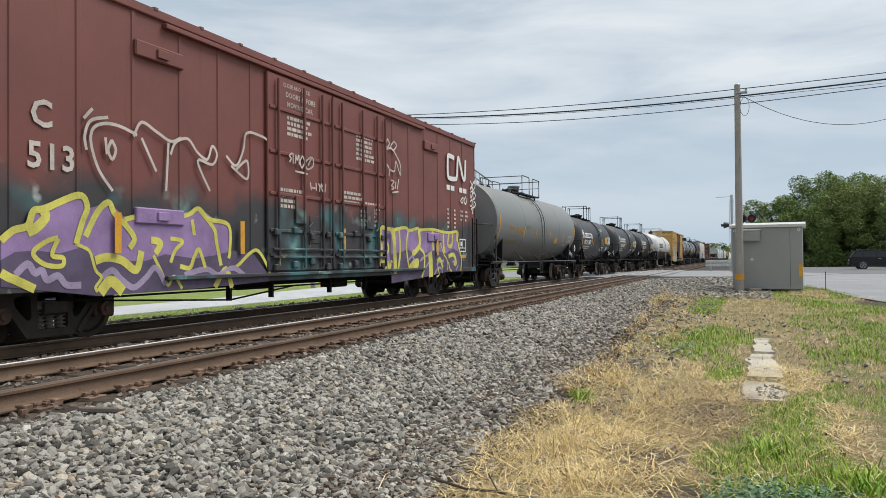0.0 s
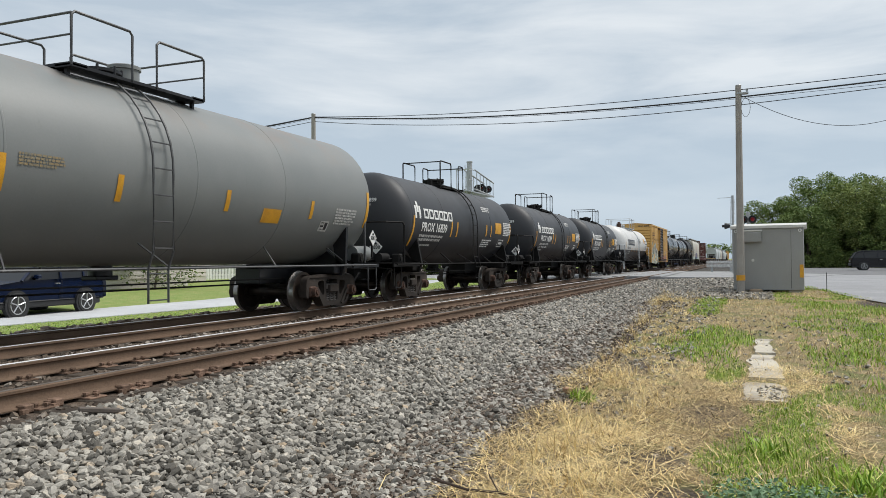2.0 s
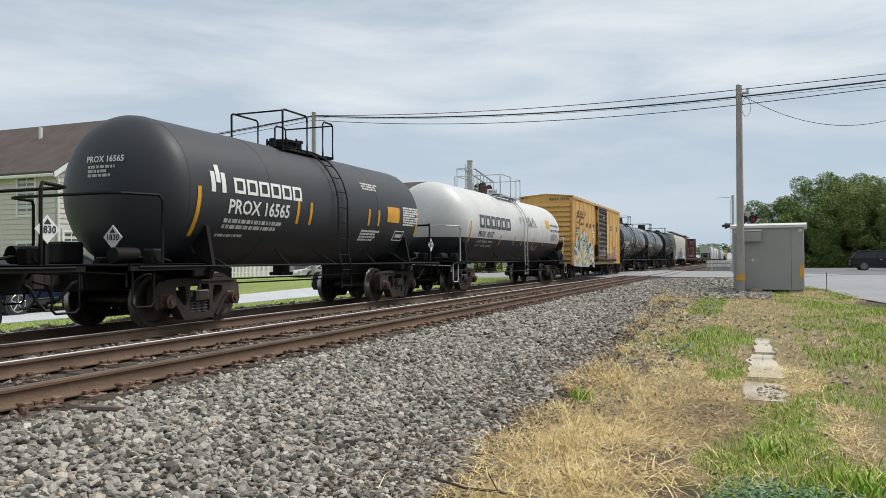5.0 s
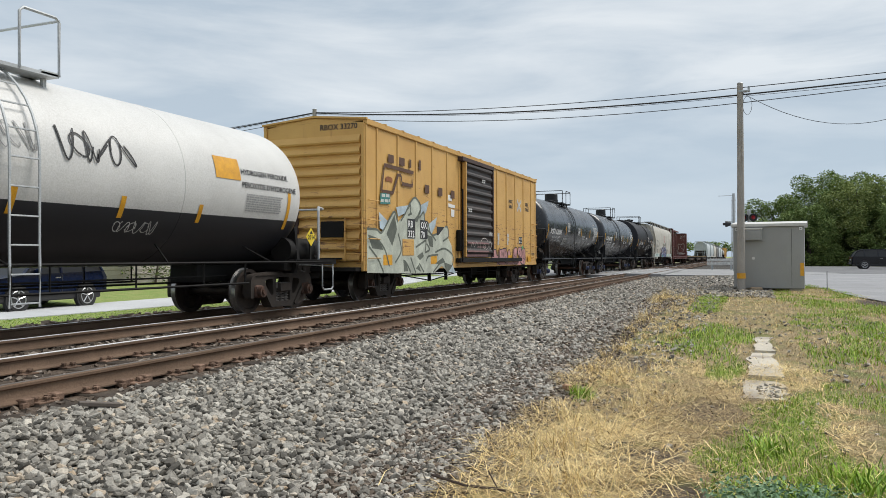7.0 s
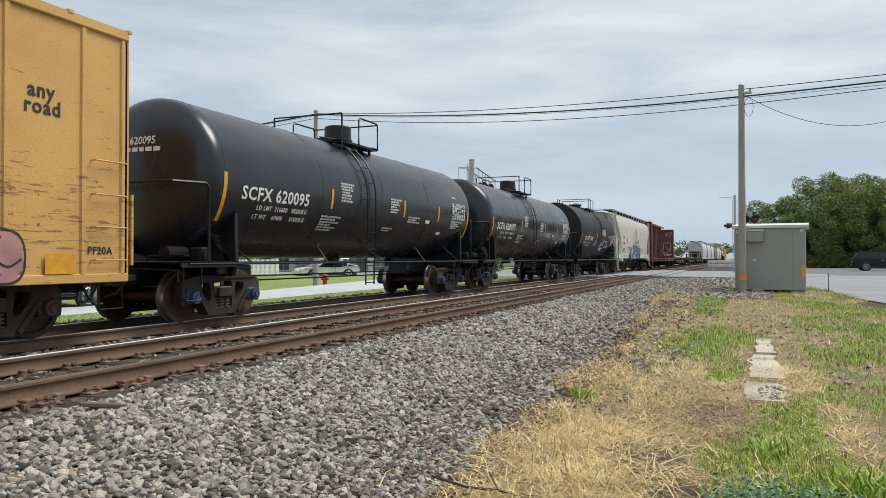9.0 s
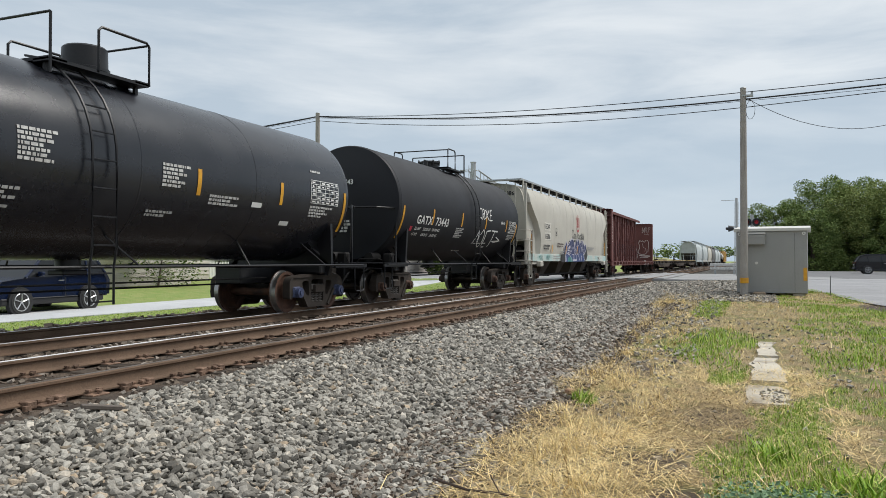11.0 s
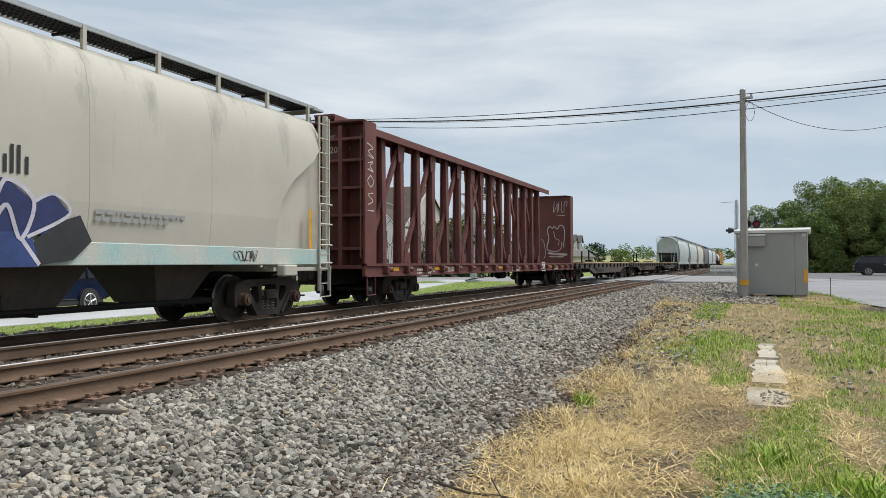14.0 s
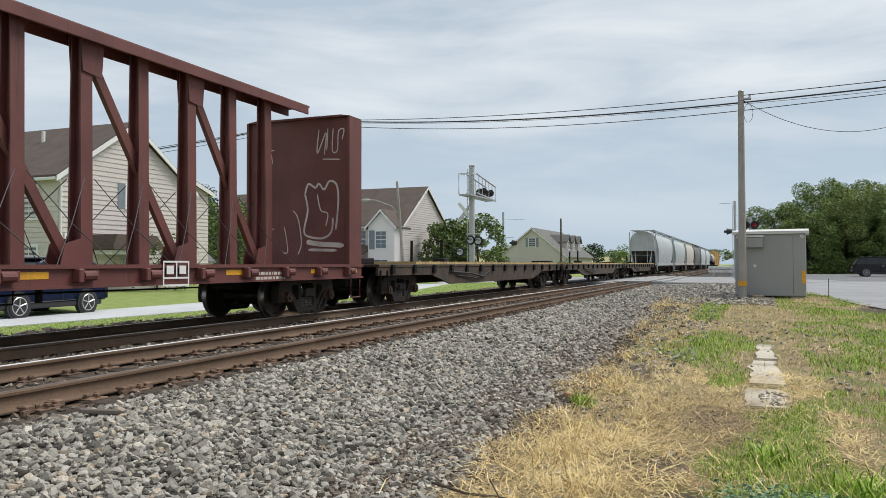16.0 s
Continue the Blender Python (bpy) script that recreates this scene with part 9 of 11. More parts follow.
def stone_layer(name, zones, mat, seed, laid, lift):
    """laid: set out course by course with gaps, as chunks; else thrown at random, as shards."""
    rng = np.random.default_rng(seed)
    X, Y, S = [], [], []
    for x0, x1, y0, y1, n, s in zones:
        if laid:
            px, py = 1.72 * s, 1.42 * s
            gx, gy = np.meshgrid(np.arange(x0, x1, px), np.arange(y0, y1, py))
            gx = gx + 0.5 * px * (np.arange(gx.shape[0]) % 2)[:, None]
            x, y = gx.ravel(), gy.ravel()
            n = len(x)
            x, y = x + rng.uniform(-0.42, 0.42, n) * px, y + rng.uniform(-0.42, 0.42, n) * py
        else:
            x, y = rng.uniform(x0, x1, n), rng.uniform(y0, y1, n)
        keep = np.ones(n, bool)
        for yc in (NEAR_Y, FAR_Y):
            for sg in (-1, 1):
                keep &= np.abs(y - yc - sg * GAUGE) > 0.12
        if y0 < 2.9:
            lim = 1.75 + (x - 5) / 29 * 1.4 + 0.6 * np.array([noise.noise((a * 0.8, b * 0.8, 9)) for a, b in zip(x, y)]) - 4.2 * np.clip((x - 26) / 5, 0, 1)
            keep &= (y > lim + 0.25 * rng.normal(0, 1, n)) | (rng.uniform(0, 1, n) < (0.1 if y1 > 3.2 else 0.55))
        x, y = x[keep], y[keep]
        X.append(x), Y.append(y), S.append(rng.uniform(0.62, 1.4, len(x)) * s)
    X, Y, S = np.concatenate(X), np.concatenate(Y), np.concatenate(S)
    Z = ground_zv(X, Y)
    inside = (np.abs(Y - NEAR_Y) < 1.3)
    n = len(X)
    # crushed blocks: laid ones with raised faces, thrown ones as plain chips
    bv, bf = (KNOB_V, KNOB_F) if laid else (CUBE_V, CUBE_F)
    V = bv[None] * rng.uniform(0.78, 1.14, (n, len(bv), 1)) + rng.uniform(-0.12, 0.12, (n, len(bv), 3))
    V = V * np.stack([rng.uniform(0.9, 1.55, n), rng.uniform(0.7, 1.1, n), rng.uniform(0.4, 0.8, n)], 1)[:, None, :]
    V = np.einsum("nij,nkj->nki", rotations(rng, n, 0.75 if laid else 0.55), V) * S[:, None, None]
    V += np.stack([X, Y, Z + S * rng.uniform(lift - 0.6, lift + 0.6, n) - np.where(inside, 0.012, 0)], 1)[:, None, :]
    F = (bf[None] + (np.arange(n) * len(bv))[:, None, None]).reshape(-1, 3)
    tagged(new(name, np_mesh(name, V.reshape(-1, 3), F, mat)), "loose grey crushed-stone ballast on the track bank", "ballast", kind="stuff")


def make_stones():
    mat = island_mat("ballast_stone", ((0.0, (0.06, 0.054, 0.045)), (1.0, (0.52, 0.48, 0.41)), (0.3, (0.215, 0.197, 0.168)), (0.62, (0.325, 0.302, 0.262)), (0.9, (0.42, 0.392, 0.34)), (0.95, (0.37, 0.28, 0.19))), 0.9, 70, 0.35)
    dusty = island_mat("rusty_dusted_stone", ((0.0, (0.07, 0.05, 0.037)), (1.0, (0.3, 0.26, 0.22)), (0.55, (0.15, 0.115, 0.085))), 0.9, 70, 0.3)
    bank = ((2.2, 6.5, 2.0, 5.25, 8500, 0.0265), (6.5, 12, 2.1, 5.25, 9500, 0.028), (12, 22, 2.3, 5.2, 9000, 0.034))
    stone_layer("ballast_stones", bank, mat, 7, True, 0.45)
    stone_layer("ballast_stones", bank, mat, 8, False, -0.2)
    stone_layer("ballast_stones", ((22, 46, 2.9, 5.2, 22000, 0.04), (26, 47, -0.8, 3.0, 14000, 0.045), (3.5, 12, 0.9, 2.3, 1100, 0.026), (12, 34, 0.8, 3.0, 2600, 0.035), (6, 20, -2.5, 0.8, 700, 0.025), (9.0, 9.9, -0.4, -0.1, 260, 0.02), (-12, 2.3, 2.3, 5.25, 9000, 0.05)), mat, 9, False, 0.35)
    stone_layer("ballast_stones", ((1, 10, 5.2, 7.9, 2300, 0.026), (10, 26, 5.2, 7.9, 3000, 0.032), (26, 47, 5.2, 7.9, 2600, 0.04), (1, 14, 7.8, 9.4, 3000, 0.036), (14, 40, 7.8, 9.4, 2600, 0.05), (4, 40, 11.6, 13.4, 3500, 0.05), (-12, 1, 5.2, 9.4, 3500, 0.05)), dusty, 10, False, 0.35)
    # dirty chips and fines where the bank runs out into the straw
    stone_layer("ballast_chips", ((4.2, 7.5, 1.75, 2.75, 5200, 0.017), (7.5, 12, 1.8, 2.9, 5200, 0.02), (12, 24, 2.0, 3.1, 4500, 0.026)), dusty, 11, False, 0.9)


make_stones()


# ---- grass, straw and weeds on the verge ----
def blades(name, X, Y, h, lean, width, mat, label, seed, base=0.0, least=0.4):
    rng = np.random.default_rng(seed)
    n = len(X)
    Z = ground_zv(X, Y)
    a = rng.uniform(0, 2 * math.pi, n)
    d = np.stack([np.cos(a), np.sin(a)], 1)
    side = np.stack([-d[:, 1], d[:, 0]], 1) * (width * rng.uniform(0.6, 1.4, n))[:, None]
    l = lean * rng.uniform(least, 1.3, n)
    Z = Z + base * rng.uniform(0, 2.5, n)
    P = np.zeros((n, 5, 3))
    mid = d * (h * np.sin(l) * 0.42)[:, None]
    tip = d * (h * np.sin(l))[:, None]
    zm, zt = h * (0.5 * np.cos(l) + 0.1 * np.sin(l)), h * np.cos(l)
    for i, (o, s, z) in enumerate(((0, 1, 0 * zm), (0, -1, 0 * zm), (mid, -0.8, zm), (mid, 0.8, zm))):
        P[:, i, 0], P[:, i, 1] = X, Y
        P[:, i, :2] += (o if not isinstance(o, int) else 0) + side * s
        P[:, i, 2] = Z + z
    P[:, 4, 0], P[:, 4, 1], P[:, 4, 2] = X + tip[:, 0], Y + tip[:, 1], Z + np.maximum(zt, 0.012)
    o = (np.arange(n) * 5)[:, None]
    F = np.concatenate([o + np.array([0, 1, 2]), o + np.array([0, 2, 3]), o + np.array([3, 2, 4])])
    ob = new(name, np_mesh(name, P.reshape(-1, 3), F, mat))
    return tagged(ob, label, "grass", kind="stuff")


def lushness(x, y):
    """Where the verge is green: positive on the lush patches, negative on straw and bare ground."""
    v = np.array([noise.noise((a * 0.5, b * 0.75, 1.0)) + 0.6 * noise.noise((a * 1.6, b * 1.9, 5.0)) for a, b in zip(x, y)])
    left = 0.5 - 0.19 * (x - 5.4) - 0.35 * np.clip(x - 8.4, 0, 2)
    right = np.where(x < 6.3, -9.0, -0.95 + 0.1 * (x - 6.3))
    near = np.clip(np.minimum((left - y) * 2.2, (y - right) * 2.2), -3, 0.9) - 3 * np.clip((x - 9.6) * 2, 0, 1)
    g = np.maximum(near, np.where((x > 6.3) & (y < -0.8), -0.2, -3.0))
    for cx, cy, rx, ry in ((14.3, 0.68, 2.4, 0.78), (11.4, 0.3, 1.5, 0.25), (16.2, -2.4, 1.6, 0.5), (23, 1.0, 4.0, 0.5), (8.4, 1.75, 0.25, 0.2)):
        g = np.maximum(g, 1.0 - ((x - cx) / rx) ** 2 - ((y - cy) / ry) ** 2)
    thin = 0.28 * np.clip((x - 8.5) / 3, 0, 1) * np.clip((0.2 - y) / 0.8, 0, 1)
    return np.clip(g + thin, -0.7 + thin, 1) + 0.75 * v


def verge(n, x0, x1, y0, y1, rng, want):
    x, y = rng.uniform(x0, x1, n), rng.uniform(y0, y1, n)
    v = lushness(x, y)
    edge = y < 1.85 + (x - 5) / 29 * 1.5 + 0.45 * np.array([noise.noise((a * 0.9, b * 0.9, 12.0)) for a, b in zip(x, y)]) - 3.2 * np.clip((x - 27) / 5, 0, 1)
    walk_way = (x > 8.75) & (x < 17.5) & (y < 0.06 - 0.03 * (x - 9)) & (y > -0.36 + 0.002 * (x - 9)) & (rng.uniform(0, 1, n) > np.where(x < 10.3, 0.12, np.where(x < 10.65, 1.0, 0.45)))
    bare = np.zeros(n, bool)
    for cx, cy, rx, ry in BARE:
        bare |= (((x - cx) / rx) ** 2 + ((y - cy) / ry) ** 2 < 1) & (rng.uniform(0, 1, n) < 0.8)
    lot = (x > 24) & (y < -3.9 + (x - 24) * 0.12)
    k = edge & ~walk_way & ~lot & ~bare & want(v, rng.uniform(0, 1, n))
    return x[k], y[k]


def make_grass():
    rng = np.random.default_rng(3)
    straw = island_mat("dry_straw", ((0.0, (0.32, 0.21, 0.085)), (1.0, (1.0, 0.83, 0.45)), (0.5, (0.75, 0.555, 0.235))), 0.8, 60, 0)
    brown = island_mat("brown_stalk", ((0.0, (0.16, 0.11, 0.06)), (1.0, (0.42, 0.31, 0.17)), (0.5, (0.28, 0.2, 0.1))), 0.85, 60, 0)
    green = island_mat("green_grass", ((0.0, (0.1, 0.21, 0.015)), (1.0, (0.47, 0.55, 0.1)), (0.5, (0.26, 0.42, 0.03))), 0.7, 60, 0)
    for x0, x1, y0, y1, n, h, w, seed in ((3.6, 11, -3.6, 2.6, 110000, 0.06, 0.0019, 1), (11, 36, -4.6, 3.6, 90000, 0.07, 0.004, 2), (-7, 3.7, -5, 2.3, 16000, 0.08, 0.006, 3)):
        x, y = verge(n, x0, x1, y0, y1, rng, lambda v, u: (v > 0.05) & (u < 0.5 + v))
        blades("green_grass", x, y, h * rng.uniform(0.5, 1.7, len(x)), 0.8, w * 1.5, green, "patches of short green grass on the verge", seed + 10)
        x, y = verge(int(n * (0.75 if seed == 2 else 0.45)), x0, x1, y0, y1, rng, lambda v, u: (u < np.where(v < -0.45, 0.1, np.where(v < 0.25, 0.4, 0.1))))
        blades("dry_grass", x, y, h * rng.uniform(0.5, 1.8, len(x)), 1.25, w, straw, "dry yellow grass standing in the verge", seed)
        x, y = verge(int(n * 0.3), x0, x1, y0, y1, rng, lambda v, u: u < np.where(v < 0.0, 0.55, 0.06))
        blades("brown_stalks", x, y, h * rng.uniform(0.6, 2.0, len(x)), 1.25, w, brown, "brown withered stalks on the verge", seed + 20)
    # mown straw lying flat, thickest beside the stones
    x, y = verge(32000, 3.8, 11.5, -0.9, 2.5, rng, lambda v, u: u < np.where(v < -0.75, 0.3, np.where(v < -0.1, 0.75, 0.1)))
    blades("flattened_straw", x, y, rng.uniform(0.1, 0.38, len(x)), 1.25, 0.0024, straw, "flattened mown straw lying on the verge", 31, 0.02, 1.12)
    x, y = verge(7000, 11.5, 30, -3.5, 3.4, rng, lambda v, u: u < np.where(v < -0.1, 0.8, 0.05))
    blades("flattened_straw", x, y, rng.uniform(0.1, 0.35, len(x)), 1.2, 0.0042, straw, "flattened mown straw lying on the verge", 35, 0.02, 1.12)
    # a bare trampled patch of dark thatch, and coarse litter among the near straw
    x, y = rng.normal(8.0, 0.75, 1700), rng.normal(0.35, 0.28, 1700)
    blades("dark_thatch", x, y, rng.uniform(0.06, 0.2, len(x)), 1.25, 0.004, brown, "dark trampled thatch on bare soil", 36, 0.025, 1.15)
    x, y = verge(4200, 4.2, 9.5, 0.0, 2.3, rng, lambda v, u: u < np.where(v < 0, 0.8, 0.2))
    blades("dark_thatch", x, y, rng.uniform(0.08, 0.3, len(x)), 1.2, 0.0035, brown, "dark trampled thatch on bare soil", 37, 0.025, 1.0)
    x, y = rng.uniform(4.4, 7.6, 1300), rng.normal(1.15, 0.35, 1300)
    blades("flattened_straw", x, y, rng.uniform(0.2, 0.5, len(x)), 1.3, 0.003, straw, "flattened mown straw lying on the verge", 38, 0.03, 1.15)
    # tufts of tall dead grass along the ballast's foot
    tx, ty = [], []
    for k in range(70):
        cx = rng.uniform(4.5, 30)
        cy = 1.75 + (cx - 5) / 29 * 1.4 - abs(rng.normal(0, 0.7))
        m = 45
        tx.append(rng.normal(cx, 0.07, m)), ty.append(rng.normal(cy, 0.07, m))
    for cx, cy, m in ((5.9, 1.4, 130), (6.2, 1.55, 120), (5.1, 1.15, 130), (5.5, 0.95, 90), (6.8, 1.3, 70), (4.7, 0.9, 100)):
        tx.append(rng.normal(cx, 0.15, m)), ty.append(rng.normal(cy, 0.15, m))
    tx, ty = np.concatenate(tx), np.concatenate(ty)
    blades("straw_tufts", tx, ty, rng.uniform(0.1, 0.36, len(tx)), 1.2, 0.0028, straw, "tufts of tall dry grass at the ballast's edge", 32)
    gx, gy = [], []
    for cx, cy, m, s in ((8.45, 1.75, 90, 0.06), (5.3, -0.35, 120, 0.09), (5.9, -0.7, 120, 0.12), (6.6, -0.1, 80, 0.1), (6.2, -1.1, 90, 0.16), (13, -1.5, 60, 0.2), (17, -2.8, 60, 0.2), (23, -2.0, 50, 0.25), (10.2, -1.6, 60, 0.2), (14.5, 0.8, 80, 0.3)):
        gx.append(rng.normal(cx, s, m)), gy.append(rng.normal(cy, s, m))
    gx, gy = np.concatenate(gx), np.concatenate(gy)
    blades("weed_tufts", gx, gy, rng.uniform(0.1, 0.24, len(gx)), 0.8, 0.008, green, "broad-bladed green weeds among the straw", 33)
    # far lawn edge
    x, y = rng.uniform(6, 46, 22000), rng.uniform(13.3, 16.75, 22000)
    blades("lawn_edge", x, y, rng.uniform(0.015, 0.05, len(x)), 0.9, 0.008, green, "uncut lawn edge beyond the tracks", 34)


make_grass()


def leafy(name, c, h, r, n, size, mat, label, seed, category="plant"):
    """A low herb: stems and many small leaves."""
    rng = np.random.default_rng(seed)
    ob = thing(name, label, category, at=c)
    g = Geo()
    for k in range(9):
        a = rng.uniform(0, 2 * math.pi)
        q = rng.uniform(0.2, 1) * r
        g.tube([(0, 0, 0), (q * 0.5 * math.cos(a), q * 0.5 * math.sin(a), h * 0.6), (q * math.cos(a), q * math.sin(a), h * rng.uniform(0.6, 1))], 0.004, 4)
    part("stem", g, mat, ob)
    part("foliage", np_leaves(rng, rng.normal(0, 1, (n, 3)) * (r * 0.5, r * 0.5, h * 0.22) + (0, 0, h * 0.6), size, mat), None, ob)
    return ob


def np_leaves(rng, C, size, mat, name="foliage"):
    """Small kite-shaped leaves, folded along the rib, at the points C."""
    n = len(C)
    base = np.array([(0, -0.5, 0), (0.3, 0, 0.06), (0, 0.5, 0), (-0.3, 0, 0.06)])
    P = np.einsum("nij,kj->nki", rotations(rng, n, 0.9), base) * (size * rng.uniform(0.6, 1.4, n))[:, None, None] + C[:, None, :]
    o = (np.arange(n) * 4)[:, None]
    F = np.concatenate([o + np.array([0, 1, 2]), o + np.array([0, 2, 3])])
    return np_mesh(name, P.reshape(-1, 3), F, mat)


LEAF_LOW = island_mat("herb_leaf", ((0.0, (0.06, 0.13, 0.06)), (1.0, (0.22, 0.34, 0.18)), (0.5, (0.12, 0.22, 0.1))), 0.6, 30, 0)
leafy("weed", (5.05, -0.05, field_z(5.0) - 0.02), 0.22, 0.26, 900, 0.035, LEAF_LOW, "low blue-green leafy weed in the grass", 3)
leafy("weed", (5.3, -0.42, field_z(5.0) - 0.02), 0.16, 0.2, 500, 0.035, LEAF_LOW, "low blue-green leafy weed in the grass", 4)

# broken concrete strip in the verge, a brick, a twig
CONC = surf("weathered_concrete", (0.52, 0.47, 0.38), (0.4, 0.36, 0.3), 0.85, 0, 1.6, 40, 0.35, 0, (0.22, 0.19, 0.15), 0.6, vary=0.08)
rnd_s = random.Random(8)
for a, b, y0, y1 in ((8.92, 10.2, -0.38, 0.06), (10.45, 12.9, -0.37, -0.01), (12.92, 15.1, -0.38, -0.12)):
    outline = []
    for k in range(7):
        outline.append((a + (b - a) * k / 6, y0 + rnd_s.uniform(-0.07, 0.07)))
    for k in range(7):
        outline.append((b - (b - a) * k / 6, y1 + rnd_s.uniform(-0.05, 0.05)))
    z = field_z((a + b) / 2) + 0.012
    tagged(part("concrete_slab", Geo().prism(outline, "z", z - 0.1, z + 0.012), CONC), "cracked pale concrete slab sunk in the grass", "slab", "slabs of the old path")
tagged(part("brick", Geo().box(-0.1, 0.1, -0.05, 0.05, -0.03, 0.035, 0.012), surf("brick_orange", (0.42, 0.25, 0.15), (0.32, 0.18, 0.11), 0.9, 0, 8, 60, 0.4)), "broken orange brick lying on the ballast", "brick").matrix_basis = pose(8.75, 1.95, ground_z(8.75, 1.95) + 0.05, 0, 6, 25)
tagged(part("twig", Geo().tube([(0, 0, 0), (0.2, 0.1, 0.03), (0.42, 0.16, 0.02), (0.7, 0.2, 0.05)], 0.009, 5).tube([(0.2, 0.1, 0.03), (0.34, 0.02, 0.1)], 0.005, 4), surf("twig_bark", (0.07, 0.05, 0.04), None, 0.9)), "dark bare twig on the stones", "twig").matrix_basis = pose(4.75, 1.3, ground_z(4.75, 1.3) + 0.06, 0, 0, 70)
tagged(part("scrap", Geo().box(-0.16, 0.16, -0.035, 0.035, -0.015, 0.02, 0.006), surf("scrap_wood", (0.12, 0.1, 0.085), None, 0.9)), "weathered wood splinter on the ballast", "scrap").matrix_basis = pose(4.72, 4.95, ground_z(4.72, 4.95) + 0.05, 0, 8, -35)

# ---- roads ----
ASPH = surf("asphalt_worn", (0.3, 0.3, 0.3), (0.24, 0.24, 0.24), 0.85, 0, 0.5, 40, 0.2, 0, (0.17, 0.17, 0.17), 0.6)
ASPH_D = surf("asphalt_dark", (0.16, 0.16, 0.165), (0.12, 0.12, 0.125), 0.85, 0, 0.4, 40, 0.2, 0, (0.22, 0.22, 0.22), 0.62)
LANE = surf("lane_pale", (0.52, 0.53, 0.54), (0.44, 0.45, 0.46), 0.85, 0, 0.4, 40, 0.15, 0, (0.34, 0.34, 0.34), 0.62)


APRON = surf("apron_grey_asphalt", (0.29, 0.29, 0.3), (0.235, 0.235, 0.24), 0.85, 0, 0.35, 30, 0.2, 0, (0.2, 0.195, 0.19), 0.6)


def sheet(name, outline, z, mat, label, thick=0.25):
    def zz(x, y):
        return z(x, y) if callable(z) else z
    n = len(outline)
    vs = [(x, y, zz(x, y)) for x, y in outline] + [(x, y, zz(x, y) - thick) for x, y in outline]
    fs = [tuple(range(n)), tuple(range(2 * n - 1, n - 1, -1))] + [(i, n + i, n + (i + 1) % n, (i + 1) % n) for i in range(n)]
    return tagged(setting(name, Geo().add(vs, fs), mat, label), category="road")


sheet("road", [(48, 0.5), (48, 5.1), (49, 13.5), (48, 22), (46, 60), (74, 60), (72, 20), (70, 13.5), (70, 5.1), (70, 1.5), (56, -6), (50, -3)], lambda x, y: 0.03 if y < 5.2 else 0.03 - 0.08 * ease(7.9, 9.0, y), ASPH, "worn grey asphalt road over the railway")
def apron():
    """The pale apron beside the verge, laid in strips that follow the ground."""
    edge = [(18, -9.5), (21, -5.5), (23.5, -3.9), (27, -3.2), (33.5, -2.7), (40, -0.6), (48, 0.6), (55, -1.6)]
    xs = [18 + 1.0 * k for k in range(38)]
    top = [next(b0 + (b1 - b0) * (x - a0) / (a1 - a0) for (a0, b0), (a1, b1) in zip(edge, edge[1:]) if a0 <= x <= a1) for x in xs]
    vs, n = [], 7
    for x, y in zip(xs, top):
        vs += [(x, y + (-60 - y) * (q / n) ** 2, field_z(x) + 0.035) for q in range(n + 1)]
    fs = [(i * (n + 1) + q, (i + 1) * (n + 1) + q, (i + 1) * (n + 1) + q + 1, i * (n + 1) + q + 1) for i in range(len(xs) - 1) for q in range(n)]
    return tagged(setting("road_apron", Geo().add(vs, fs), APRON, "pale worn asphalt apron beside the verge"), category="road")


apron()
sheet("parking_lot", [(53, -1.5), (70, 1.0), (88, -2), (94, -6), (96, -60), (54.2, -60), (54.2, -8)], 0.012, ASPH_D, "dark asphalt lot in front of the trees")
sheet("lane", [(-60, 16.6), (12, 16.6), (22, 16.3), (34, 16.7), (46, 17.6), (52, 18.0), (52, 21.5), (46, 20.9), (34, 20.3), (24, 19.8), (12, 19.4), (-60, 19.4)], lambda x, y: -0.315 + 0.27 * ease(34, 47, x), LANE, "pale concrete lane beside the lawns", 0.1)
part_panels = setting("crossing_panel", Geo().box(48.5, 69, NEAR_Y - 0.66, NEAR_Y + 0.66, 0.02, NEAR_Z - 0.01, 0.01).box(48.5, 69, NEAR_Y - 1.5, NEAR_Y - 0.86, 0.0, NEAR_Z - 0.02, 0.01).box(48.5, 69, NEAR_Y + 0.86, NEAR_Y + 1.5, 0.0, NEAR_Z - 0.02, 0.01).box(49, 69, FAR_Y - 0.66, FAR_Y + 0.66, -0.15, -0.012, 0.01).box(49, 69, FAR_Y - 1.6, FAR_Y - 0.86, -0.15, -0.015, 0.01).box(49, 69, FAR_Y + 0.86, FAR_Y + 1.6, -0.15, -0.015, 0.01), ASPH, "asphalt crossing panels between the rails", category="road")


# ---- equipment cabinet, pole and wires ----
CAB = surf("cabinet_grey_paint", (0.31, 0.31, 0.298), (0.28, 0.28, 0.268), 0.5, 0.1, 0.8, 50, 0.03, 1, (0.25, 0.244, 0.225), 0.66)
CAB_ROOF = surf("cabinet_roof_paint", (0.62, 0.61, 0.58), (0.54, 0.53, 0.5), 0.6, 0.1, 1.5, 50, 0.05)
POLE = surf("pole_weathered_wood", (0.36, 0.335, 0.305), (0.28, 0.26, 0.235), 0.9, 0, 1.2, 30, 0.5, 1, (0.17, 0.15, 0.13), 0.58)


